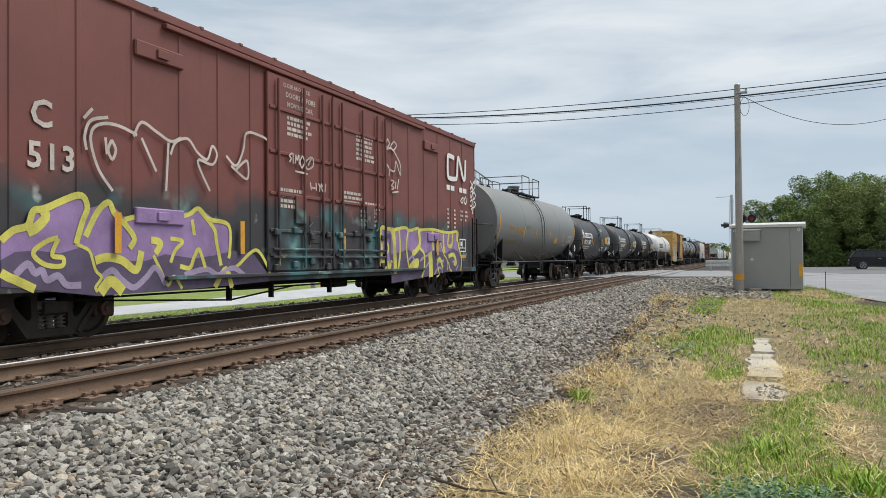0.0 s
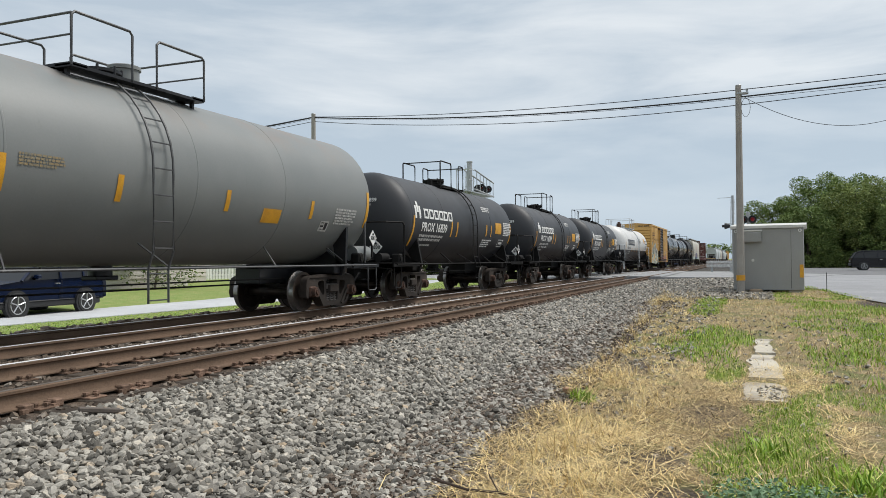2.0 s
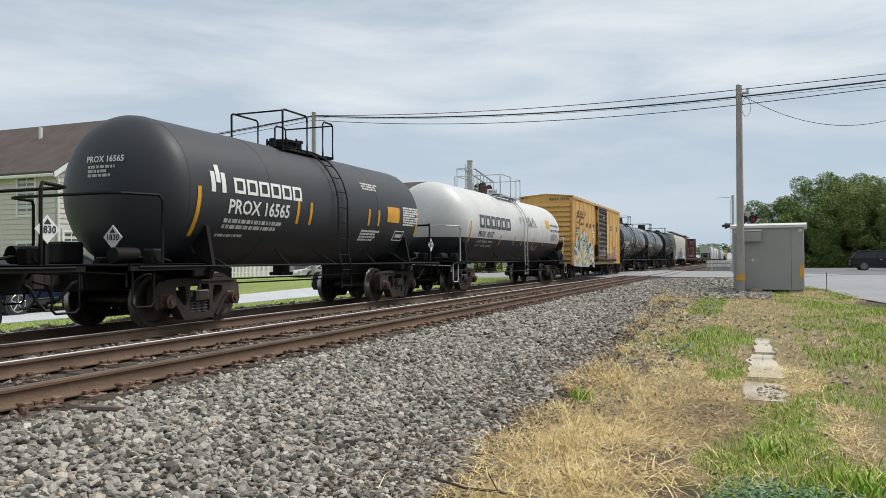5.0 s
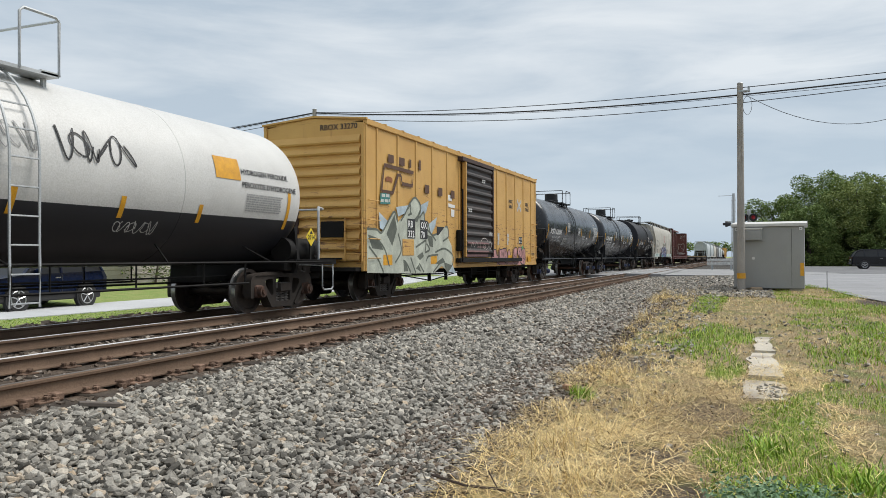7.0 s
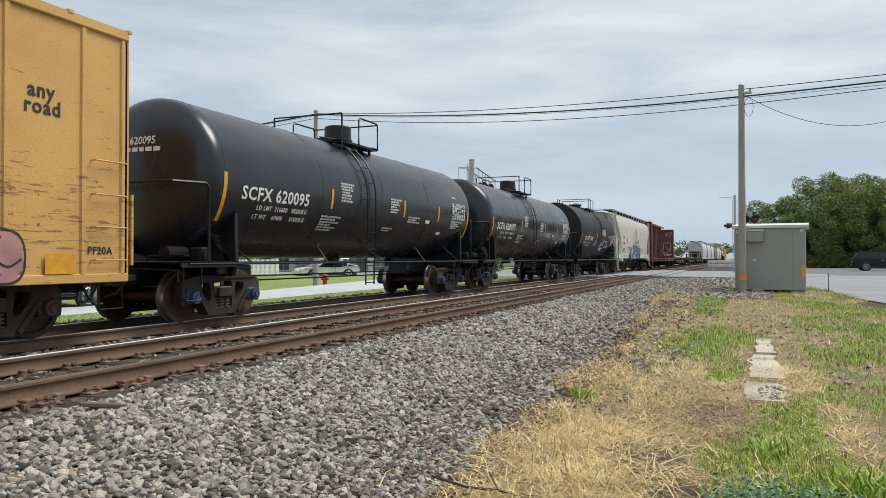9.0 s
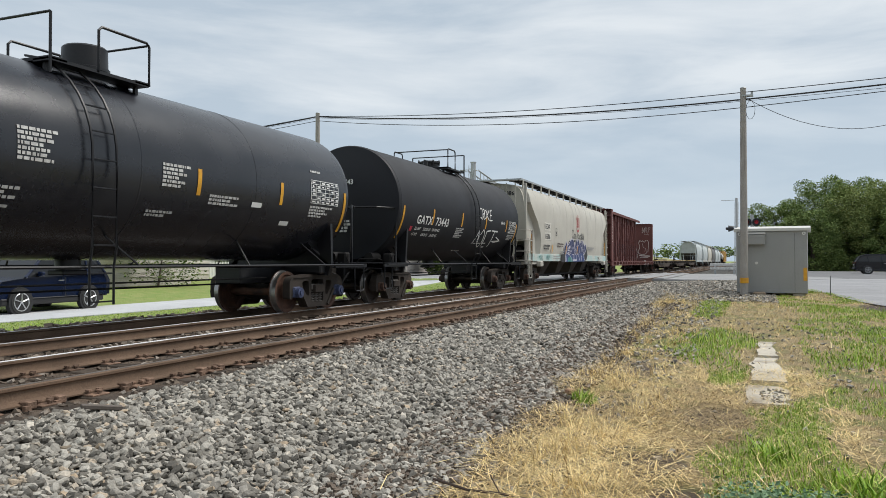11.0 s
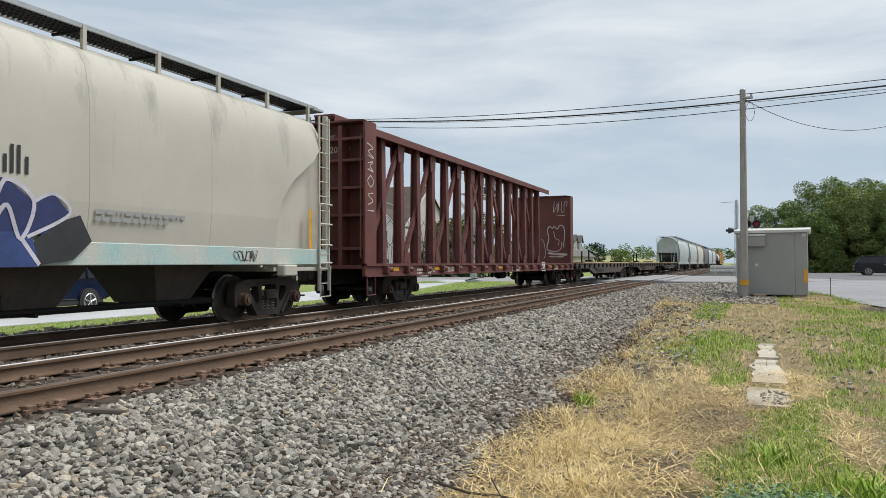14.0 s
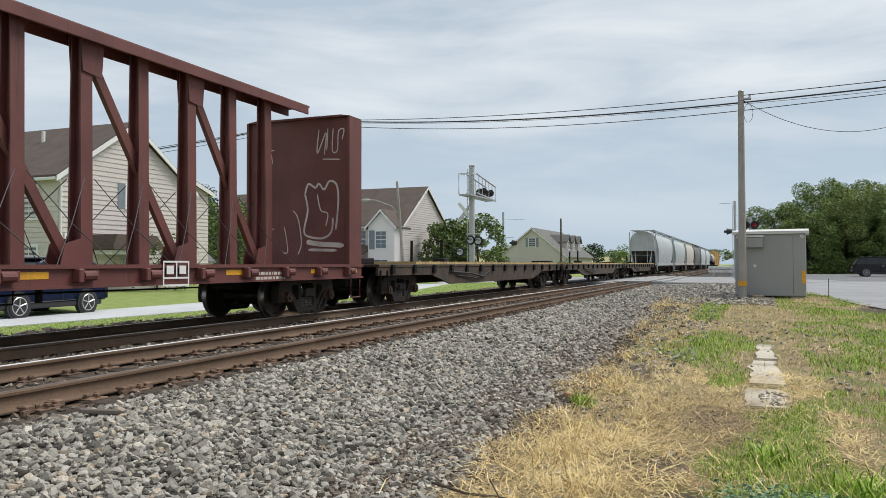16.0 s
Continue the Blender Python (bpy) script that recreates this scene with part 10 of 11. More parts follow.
def cabinet():
    c = thing("equipment_cabinet", "grey sheet-metal signal cabinet with a sloped pale lid", "signal cabinet", at=(31.9, -0.8, -0.17), rz=-4)
    w, d, h = 1.22, 1.0, 2.45
    part("body", Geo().box(-d, d, -w, w, 0.12, h, 0.015), CAB, c)
    part("plinth", Geo().box(-d + 0.08, d - 0.08, -w + 0.1, -w + 0.5, 0, 0.13).box(-d + 0.08, d - 0.08, w - 0.5, w - 0.1, 0, 0.13), CONC, c)
    part("lid", Geo().add([(-d - 0.08, -w - 0.1, h), (d + 0.08, -w - 0.1, h), (d + 0.08, w + 0.1, h), (-d - 0.08, w + 0.1, h), (-d - 0.08, -w - 0.1, h + 0.1), (d + 0.08, -w - 0.1, h + 0.26), (d + 0.08, w + 0.1, h + 0.26), (-d - 0.08, w + 0.1, h + 0.1)],
                          [(0, 3, 2, 1), (4, 5, 6, 7), (0, 1, 5, 4), (2, 3, 7, 6), (1, 2, 6, 5), (3, 0, 4, 7)]), CAB_ROOF, c, "pale sloped metal lid")
    part("vent_hood", Geo().prism([(-d - 0.22, h - 0.5), (-d, h - 0.5), (-d, h - 0.08), (-d - 0.1, h - 0.08), (-d - 0.22, h - 0.16)], "y", w - 1.0, w - 0.3), CAB, c)
    part("vent_top", Geo().box(-d - 0.2, -d, w - 1.02, w - 0.28, h - 0.12, h - 0.06, 0.01), CAB_ROOF, c)
    for y in (-w + 0.12, w - 0.1):
        part("lifting_eye", Geo().cyl((-d - 0.03, y, h - 0.1), (-d, y, h - 0.1), 0.06, n=14), M["white"], c, "white ringed lifting eye")
        part("eye_hole", Geo().cyl((-d - 0.036, y, h - 0.1), (-d - 0.028, y, h - 0.1), 0.025, n=10), M["ink"], c)
        part("lid_bolt", Geo().cyl((-d - 0.11, y, h + 0.06), (-d - 0.07, y, h + 0.06), 0.04, n=10), CAB_ROOF, c)
    part("lock", Geo().cyl((-d - 0.03, w - 0.7, 1.25), (-d, w - 0.7, 1.25), 0.055, n=14), CAB_ROOF, c)
    part("door_seam", Geo().box(-d - 0.004, -d + 0.01, -w + 0.42, -w + 0.43, 0.2, h - 0.1), M["blackmat"], c)
    part("reflector", Geo().box(-d - 0.012, -d, -w + 0.01, -w + 0.14, 0.6, 1.08), M["amber"], c, "orange reflective strip")
    return c


cabinet()
ROCK = surf("tan_rock", (0.36, 0.27, 0.18), (0.26, 0.2, 0.14), 0.9, 0, 6, 40, 0.4)
tagged(part("stone_block", Geo().box(-0.1, 0.1, -0.22, 0.22, -0.1, 0.13, 0.05), ROCK), "tan rounded rock at the cabinet's foot", "stone").matrix_basis = pose(30.6, -0.3, -0.12, 0, 0, 10)
tagged(part("stake", Geo().cyl((0, 0, 0), (0.02, 0, 0.75), 0.012, n=6), M["blackmat"]), "thin bare metal stake in the gravel", "stake").matrix_basis = pose(31.5, -2.75, -0.15)


def utility_pole(x, y, z, h, r, label, lean=0.0):
    p = thing("utility_pole", label, "utility pole", "poles of the wire line", (x, y, z))
    part("shaft", Geo().cyl((0, 0, -0.3), (lean, 0, h), r, r * 0.72, 14), POLE, p)
    part("cap", Geo().cyl((lean, 0, h), (lean, 0, h + 0.03), r * 0.78, r * 0.6, 14), M["steel"], p)
    return p


P1 = Vector((30.3, 0.22, -0.17))
pole_a = utility_pole(*P1, 7.79, 0.145, "weathered grey wooden utility pole with an orange band", 0.02)
part("band", Geo().cyl((0, 0, 0.5), (0, 0, 0.7), 0.156, n=16), M["amber"], pole_a, "orange reflective band")
part("insulator_bracket", Geo().box(-0.1, 0.1, -0.35, 0.05, 7.45, 7.52, 0.01).cyl((0, -0.3, 7.5), (0, -0.3, 7.65), 0.04, n=8), M["steel"], pole_a)
part("slack_coil", Geo().tube([(0.0, -0.25 + 0.16 * math.cos(a / 10 * 6.283), 6.95 + 0.35 * math.sin(a / 10 * 6.283)) for a in range(11)], 0.008, 4), M["ink"], pole_a)
P2 = Vector((33.5, 20.6, -0.3))
pole_b = utility_pole(*P2, 9.05, 0.15, "pale grey wooden utility pole behind the lane")


def wire(a, b, sag, r, label):
    a, b = Vector(a), Vector(b)
    pts = [a.lerp(b, k / 24) - Vector((0, 0, sag * 4 * (k / 24) * (1 - k / 24))) for k in range(25)]
    tagged(part("overhead_wire", Geo().tube(pts, r, 5), M["ink"]), label, "cable", "overhead wires")


top_a, top_b = P1 + Vector((0, 0, 7.79)), P2 + Vector((0, 0, 9.05))
right = Vector((26.5, -34.0, 9.6))
for dz, dz2, sag, r in ((-0.16, -0.15, 0.27, 0.016), (-0.43, -0.18, 0.33, 0.03), (-0.49, -0.24, 0.33, 0.008), (-0.73, -0.39, 0.42, 0.015)):
    wire(top_a + Vector((0, 0, dz)), top_b + Vector((0, 0, dz2)), sag, r, "black wire strung between wooden poles")
    wire(top_a + Vector((0, 0, dz)), right + Vector((0, 0, {-0.16: -0.77, -0.43: -0.71, -0.49: -1.25, -0.73: -0.53}[dz])), 0.36, r, "black wire strung between wooden poles")
    wire(top_b + Vector((0, 0, dz2)), Vector((36, 62, 8.0 + dz)), 0.6, r, "black wire strung between wooden poles")
wire(top_a + Vector((0, 0, -0.3)), Vector((36, -9.0, 8.9)), 1.8, 0.011, "slack black service wire from a pole")


# ---- crossing signals ----
SIG = surf("signal_mast_silver", (0.46, 0.47, 0.47), (0.38, 0.39, 0.39), 0.5, 0.4, 2, 50, 0.05)
LENS_OFF = plain("lens_dark_red", (0.1, 0.012, 0.012), 0.2)
LENS_ON = plain("lens_lit_red", (0.35, 0.02, 0.03), 0.3, 0, 0.1)


def flasher(parent, x, y, z, face, lit=False, r=0.26):
    """Round black backboard with hood and lens; it faces along x by face."""
    b = part("flasher", Geo().cyl((x, y, z), (x + 0.03 * face, y, z), r, n=24).cyl((x - 0.22 * face, y, z), (x, y, z), 0.13, n=16), M["ink"], parent, "black round flasher head")
    part("lens", Geo().lathe([(0.0, 0.1), (0.03, 0.09), (0.05, 0.01)] if face > 0 else [(-0.05, 0.01), (-0.03, 0.09), (0.0, 0.1)], 20, "x", (x + 0.032 * face, y, z)), LENS_ON if lit else LENS_OFF, b)
    g = Geo()
    for k in range(9):
        a0, a1 = math.radians(k * 20), math.radians((k + 1) * 20)
        g.add([(x + 0.03 * face, y + 0.12 * math.cos(a0), z + 0.12 * math.sin(a0)), (x + 0.03 * face, y + 0.12 * math.cos(a1), z + 0.12 * math.sin(a1)), (x + 0.28 * face, y + 0.12 * math.cos(a1), z + 0.12 * math.sin(a1)), (x + 0.28 * face, y + 0.12 * math.cos(a0), z + 0.12 * math.sin(a0))], [(0, 1, 2, 3)])
    part("hood", g, M["ink"], b)
    return b


def near_flashers():
    m = thing("crossing_signal", "silver crossing signal mast with red flashers", "crossing signal", "crossing signals", (43.0, -0.08, 0.0))
    part("mast", Geo().cyl((0, 0, 0), (0, 0, 3.6), 0.07, n=12).cyl((0, 0, 0), (0, 0, 0.12), 0.2, n=12), SIG, m)
    part("crossarm", Geo().cyl((0, -0.35, 3.34), (0, 0.35, 3.34), 0.04, n=8).box(-0.06, 0.06, -0.09, 0.09, 3.2, 3.6, 0.02), SIG, m)
    flasher(m, -0.12, -0.22, 3.2, -1, True, 0.21)
    flasher(m, -0.12, 0.22, 3.2, -1, False, 0.21)
    t = thing("crossing_signal", "ladder-back signal mast with one side lamp", "crossing signal", "crossing signals", (61.0, 0.95, 0.0))
    part("mast", Geo().cyl((0, 0, 0), (0, 0, 5.9), 0.09, n=12), SIG, t)
    g = Geo().cyl((-0.2, 0.16, 0.5), (-0.2, 0.16, 5.6), 0.015, n=6).cyl((-0.2, -0.16, 0.5), (-0.2, -0.16, 5.6), 0.015, n=6)
    for k in range(18):
        g.cyl((-0.2, -0.16, 0.6 + 0.28 * k), (-0.2, 0.16, 0.6 + 0.28 * k), 0.012, n=5)
    part("ladder", g, SIG, t)
    part("arm", Geo().cyl((0, 0, 5.75), (0.2, 1.1, 5.75), 0.02, n=6).cyl((0, 0, 3.75), (0, 0.5, 3.8), 0.03, n=6), SIG, t)
    part("side_lamp", Geo().lathe([(-0.35, 0.12), (0.0, 0.24), (0.04, 0.24), (0.05, 0.1), (0.22, 0.1)], 18, "y", (0, 0.55, 3.6)), M["ink"], t)


near_flashers()


def cantilever():
    c = thing("cantilever_signal", "silver crossing mast with crossbuck, flashers and cantilever arm", "crossing signal", "crossing signals", (46.0, 16.6, -0.1))
    part("mast", Geo().cyl((0, 0, 0), (0, 0, 7.6), 0.2, 0.17, 20).cyl((0, 0, 7.6), (0, 0, 7.66), 0.2, n=20).cyl((0, 0, 0), (0, 0, 0.2), 0.5, n=16), SIG, c)
    g = Geo()
    for s in (-0.18, 0.18):
        g.cyl((-0.35, s, 0.6), (-0.35, s, 7.4), 0.02, n=6)
    for k in range(23):
        g.cyl((-0.35, -0.18, 0.8 + 0.29 * k), (-0.35, 0.18, 0.8 + 0.29 * k), 0.014, n=5)
    part("ladder", g, SIG, c)
    # arm over the road, with a walkway and rails
    g = Geo()
    for y in (-0.35, 0.35):
        g.tube([(0, y, 7.1), (3.9, y, 6.6)], 0.05, 8).tube([(0, y, 5.85), (3.9, y, 5.65)], 0.06, 8)
        for k in range(6):
            x = 0.4 + k * 0.68
            g.tube([(x, y, 5.85 - 0.05 * x), (x, y, 7.1 - 0.13 * x)], 0.025, 6)
    part("arm", g, SIG, c)
    part("walkway", Geo().box(-1.3, 3.9, -0.4, 0.4, 5.62, 5.7), M["steel"], c)
    part("walkway_rail", Geo().tube([(-1.3, -0.4, 5.7), (-1.3, -0.4, 7.0), (-0.2, -0.4, 7.05)], 0.03).tube([(-1.3, 0.4, 5.7), (-1.3, 0.4, 7.0), (-0.2, 0.4, 7.05)], 0.03).tube([(-1.3, -0.4, 7.0), (-1.3, 0.4, 7.0)], 0.025).tube([(-1.3, -0.4, 6.35), (-0.2, -0.4, 6.35)], 0.02).tube([(-0.75, -0.4, 5.7), (-0.75, -0.4, 7.0)], 0.02), SIG, c)
    for x in (1.9, 3.3):
        flasher(c, x, 0.1, 6.05, 1, r=0.3)
        flasher(c, x - 0.35, -0.3, 6.1, -1, r=0.24)
    xb = part("crossbuck", Geo().box(-0.02, 0.02, -0.75, 0.75, -0.11, 0.11), M["white"], c, "white crossbuck boards seen from behind")
    xb.matrix_basis = pose(0.32, 0.55, 4.7, 50, 0, 0)
    x2 = part("crossbuck", Geo().box(-0.02, 0.02, -0.75, 0.75, -0.11, 0.11), M["white_worn"], c)
    x2.matrix_basis = pose(0.35, 0.55, 4.7, -50, 0, 0)
    for y, z, f in ((-0.62, 2.75, -1), (0.62, 2.05, -1), (-0.1, 2.8, -1)):
        flasher(c, -0.5, y, z, f, r=0.31)
        part("lens_glass", Geo().cyl((-0.58, y, z), (-0.55, y, z), 0.2, n=20), M["silver"], c)
    part("crossarm", Geo().cyl((-0.3, -0.75, 3.2), (-0.3, 0.3, 3.2), 0.04, n=8), SIG, c)
    q = thing("crossing_signal", "slim silver mast with a side flasher", "crossing signal", "crossing signals", (75.0, 23.6, -0.05))
    part("mast", Geo().cyl((0, 0, 0), (0, 0, 6.6), 0.11, n=12), SIG, q)
    part("arm", Geo().cyl((0, -0.1, 5.9), (0.4, -2.2, 5.8), 0.02, n=6).cyl((-0.1, 0.7, 3.95), (0, -1.1, 3.95), 0.035, n=8), SIG, q)
    part("side_lamp", Geo().lathe([(-0.5, 0.1), (-0.45, 0.22), (0.0, 0.3), (0.05, 0.3), (0.06, 0.12), (0.3, 0.12)], 18, "y", (0, -1.0, 3.4)), M["ink"], q)
    gr = thing("guard_rail", "galvanised steel guard rail on short posts", "guard rail", at=(68, 1.1, 0))
    for z in (0.42, 0.72):
        part("beam", Geo().box(-0.05, 0.05, -0.2, 2.1, z, z + 0.24, 0.03), M["white_worn"], gr)
    for y in (0.1, 1.6):
        part("post", Geo().box(0.05, 0.18, y, y + 0.15, 0, 0.85, 0.01), M["steel"], gr)


cantilever()


# ---- houses ----
def siding_mat(name, c):
    m = surf(name, c, tuple(0.93 * x for x in c), 0.7, 0, 0.3, 20, 0, 1, tuple(0.8 * x for x in c), 0.68)
    nt = m.node_tree
    tc, mp, wv, b = nt.nodes.new("ShaderNodeTexCoord"), nt.nodes.new("ShaderNodeMapping"), nt.nodes.new("ShaderNodeTexWave"), nt.nodes.new("ShaderNodeBump")
    wv.wave_type, wv.bands_direction, wv.wave_profile = "BANDS", "Z", "SAW"
    wv.inputs["Scale"].default_value = 1.6
    b.inputs["Strength"].default_value, b.inputs["Distance"].default_value = 0.9, 0.03
    nt.links.new(tc.outputs["Object"], wv.inputs["Vector"])
    nt.links.new(wv.outputs["Fac"], b.inputs["Height"])
    nt.links.new(b.outputs[0], nt.nodes["Principled BSDF"].inputs["Normal"])
    return m


SIDE = {"cream": siding_mat("siding_cream", (0.63, 0.575, 0.545)), "white": siding_mat("siding_white", (0.78, 0.755, 0.73)), "grey": siding_mat("siding_grey", (0.56, 0.51, 0.495))}
SHINGLE = surf("roof_shingle_brown", (0.105, 0.076, 0.062), (0.08, 0.06, 0.05), 0.9, 0, 1.2, 12, 0.5)
SHINGLE_G = surf("roof_shingle_grey", (0.15, 0.145, 0.14), (0.12, 0.115, 0.11), 0.9, 0, 1.2, 12, 0.5)
TRIM = surf("trim_white", (0.74, 0.74, 0.72), (0.66, 0.66, 0.64), 0.6, 0, 2, 40, 0.02)
SHUT = surf("shutter_slate", (0.2, 0.23, 0.26), None, 0.7, 0, 3, 40, 0.05)


def glass_mat():
    m, nt, N, L, bs = node_mat("window_glass")
    bs.inputs["Base Color"].default_value, bs.inputs["Roughness"].default_value = (0.1, 0.13, 0.16, 1), 0.06
    bs.inputs["Specular IOR Level"].default_value = 0.8
    return m


GLASS = glass_mat()


def window(parent, p, face, w=0.95, h=1.5, shutters=False):
    """A sash window on a wall; p is its foot's middle, face the wall's outward way: -x, +x or -y."""
    def at(u, d, z):
        return (p[0] + u, p[1] - d, p[2] + z) if face == "-y" else (p[0] - d, p[1] + u, p[2] + z) if face == "-x" else (p[0] + d, p[1] + u, p[2] + z)

    def block(u0, u1, d0, d1, z0, z1):
        a, b = at(u0, d0, z0), at(u1, d1, z1)
        return [q for k in range(3) for q in sorted((a[k], b[k]))]

    g = Geo()
    for u0, u1, z0, z1 in ((-w / 2 - 0.1, -w / 2, -0.1, h + 0.12), (w / 2, w / 2 + 0.1, -0.1, h + 0.12), (-w / 2, w / 2, h, h + 0.12), (-w / 2, w / 2, -0.1, 0)):
        g.box(*block(u0, u1, 0.0, 0.07, z0, z1))
    fr = part("window", g, TRIM, parent)
    part("pane", Geo().box(*block(-w / 2, w / 2, 0.0, 0.02, 0, h)), GLASS, fr)
    g = Geo().box(*block(-w / 2, w / 2, 0.02, 0.05, h / 2 - 0.03, h / 2 + 0.03)).box(*block(-0.015, 0.015, 0.02, 0.035, 0, h))
    for z in (h * 0.25, h * 0.75):
        g.box(*block(-w / 2, w / 2, 0.02, 0.035, z - 0.012, z + 0.012))
    part("sash_bar", g, TRIM, fr)
    if shutters:
        for s in (-1, 1):
            u0, u1 = sorted((s * (w / 2 + 0.12), s * (w / 2 + 0.5)))
            part("shutter", Geo().box(*block(u0, u1, 0.0, 0.05, -0.08, h + 0.1)), SHUT, fr)


def gabled(ob, x0, x1, y0, y1, z0, eave, ridge, wall, roof, along="y", over=0.3):
    """Walls and a two-pitch roof; the ridge runs along y or x."""
    if along == "y":
        m = (x0 + x1) / 2
        part("wall", Geo().prism([(x0, z0), (x1, z0), (x1, eave), (m, ridge - 0.12), (x0, eave)], "y", y0, y1), wall, ob, "horizontal clapboard siding", 20)
        k = (ridge - eave) / (m - x0)
        for s in (-1, 1):
            e = m + s * (m - x0 + over)
            part("roof", Geo().prism([(e, eave - over * k), (m, ridge), (m, ridge + 0.16), (e, eave - over * k + 0.16)], "y", y0 - over * 0.8, y1 + over * 0.8), roof, ob)
            part("rake_board", Geo().prism([(e, eave - over * k - 0.12), (m, ridge - 0.12), (m, ridge + 0.1), (e, eave - over * k + 0.1)], "y", y0 - over * 0.8 - 0.05, y0 - over * 0.8 - 0.003), TRIM, ob)
            part("gutter", Geo().box(e - 0.06, e + 0.06, y0 - over * 0.7, y1 + over * 0.7, eave - over * k - 0.06, eave - over * k + 0.06, 0.02), TRIM, ob)
    else:
        m = (y0 + y1) / 2
        part("wall", Geo().prism([(y0, z0), (y1, z0), (y1, eave), (m, ridge - 0.12), (y0, eave)], "x", x0, x1), wall, ob, "horizontal clapboard siding", 20)
        k = (ridge - eave) / (m - y0)
        for s in (-1, 1):
            e = m + s * (m - y0 + over)
            part("roof", Geo().prism([(e, eave - over * k), (m, ridge), (m, ridge + 0.16), (e, eave - over * k + 0.16)], "x", x0 - over * 0.8, x1 + over * 0.8), roof, ob)
            part("rake_board", Geo().prism([(e, eave - over * k - 0.12), (m, ridge - 0.12), (m, ridge + 0.1), (e, eave - over * k + 0.1)], "x", x0 - over * 0.8 - 0.05, x0 - over * 0.8 - 0.003), TRIM, ob)


def clapboards(ob, face, at, z0, z1, ends, mat, course=0.21):
    """Lapped boards up a wall that faces -y or -x; ends(z) gives where a board begins and stops."""
    z = z0
    while z < z1 - 0.03:
        top = min(z + course, z1)
        (a, b), (c, d) = ends(z), ends(top)
        if d - c < 0.05:
            break
        def pt(u, out, h):
            return (u, at - out, h) if face == "-y" else (at - out, u, h)
        vs = [pt(a, 0.036, z), pt(b, 0.036, z), pt(d, 0.006, top), pt(c, 0.006, top), pt(a, 0.0, z), pt(b, 0.0, z), pt(d, 0.0, top), pt(c, 0.0, top)]
        part("clapboard", Geo().add(vs, [(0, 1, 2, 3), (4, 7, 6, 5), (0, 4, 5, 1), (3, 2, 6, 7), (0, 3, 7, 4), (1, 5, 6, 2)]), mat, ob, smooth=0)
        z += course


def gable_boards(ob, face, at, a, b, z0, eave, ridge, mat):
    m = (a + b) / 2
    def ends(z):
        k = max(0.0, min(1.0, (z - eave) / (ridge - 0.12 - eave)))
        return a + (m - a) * k, b - (b - m) * k
    clapboards(ob, face, at, z0, ridge - 0.15, ends, mat)


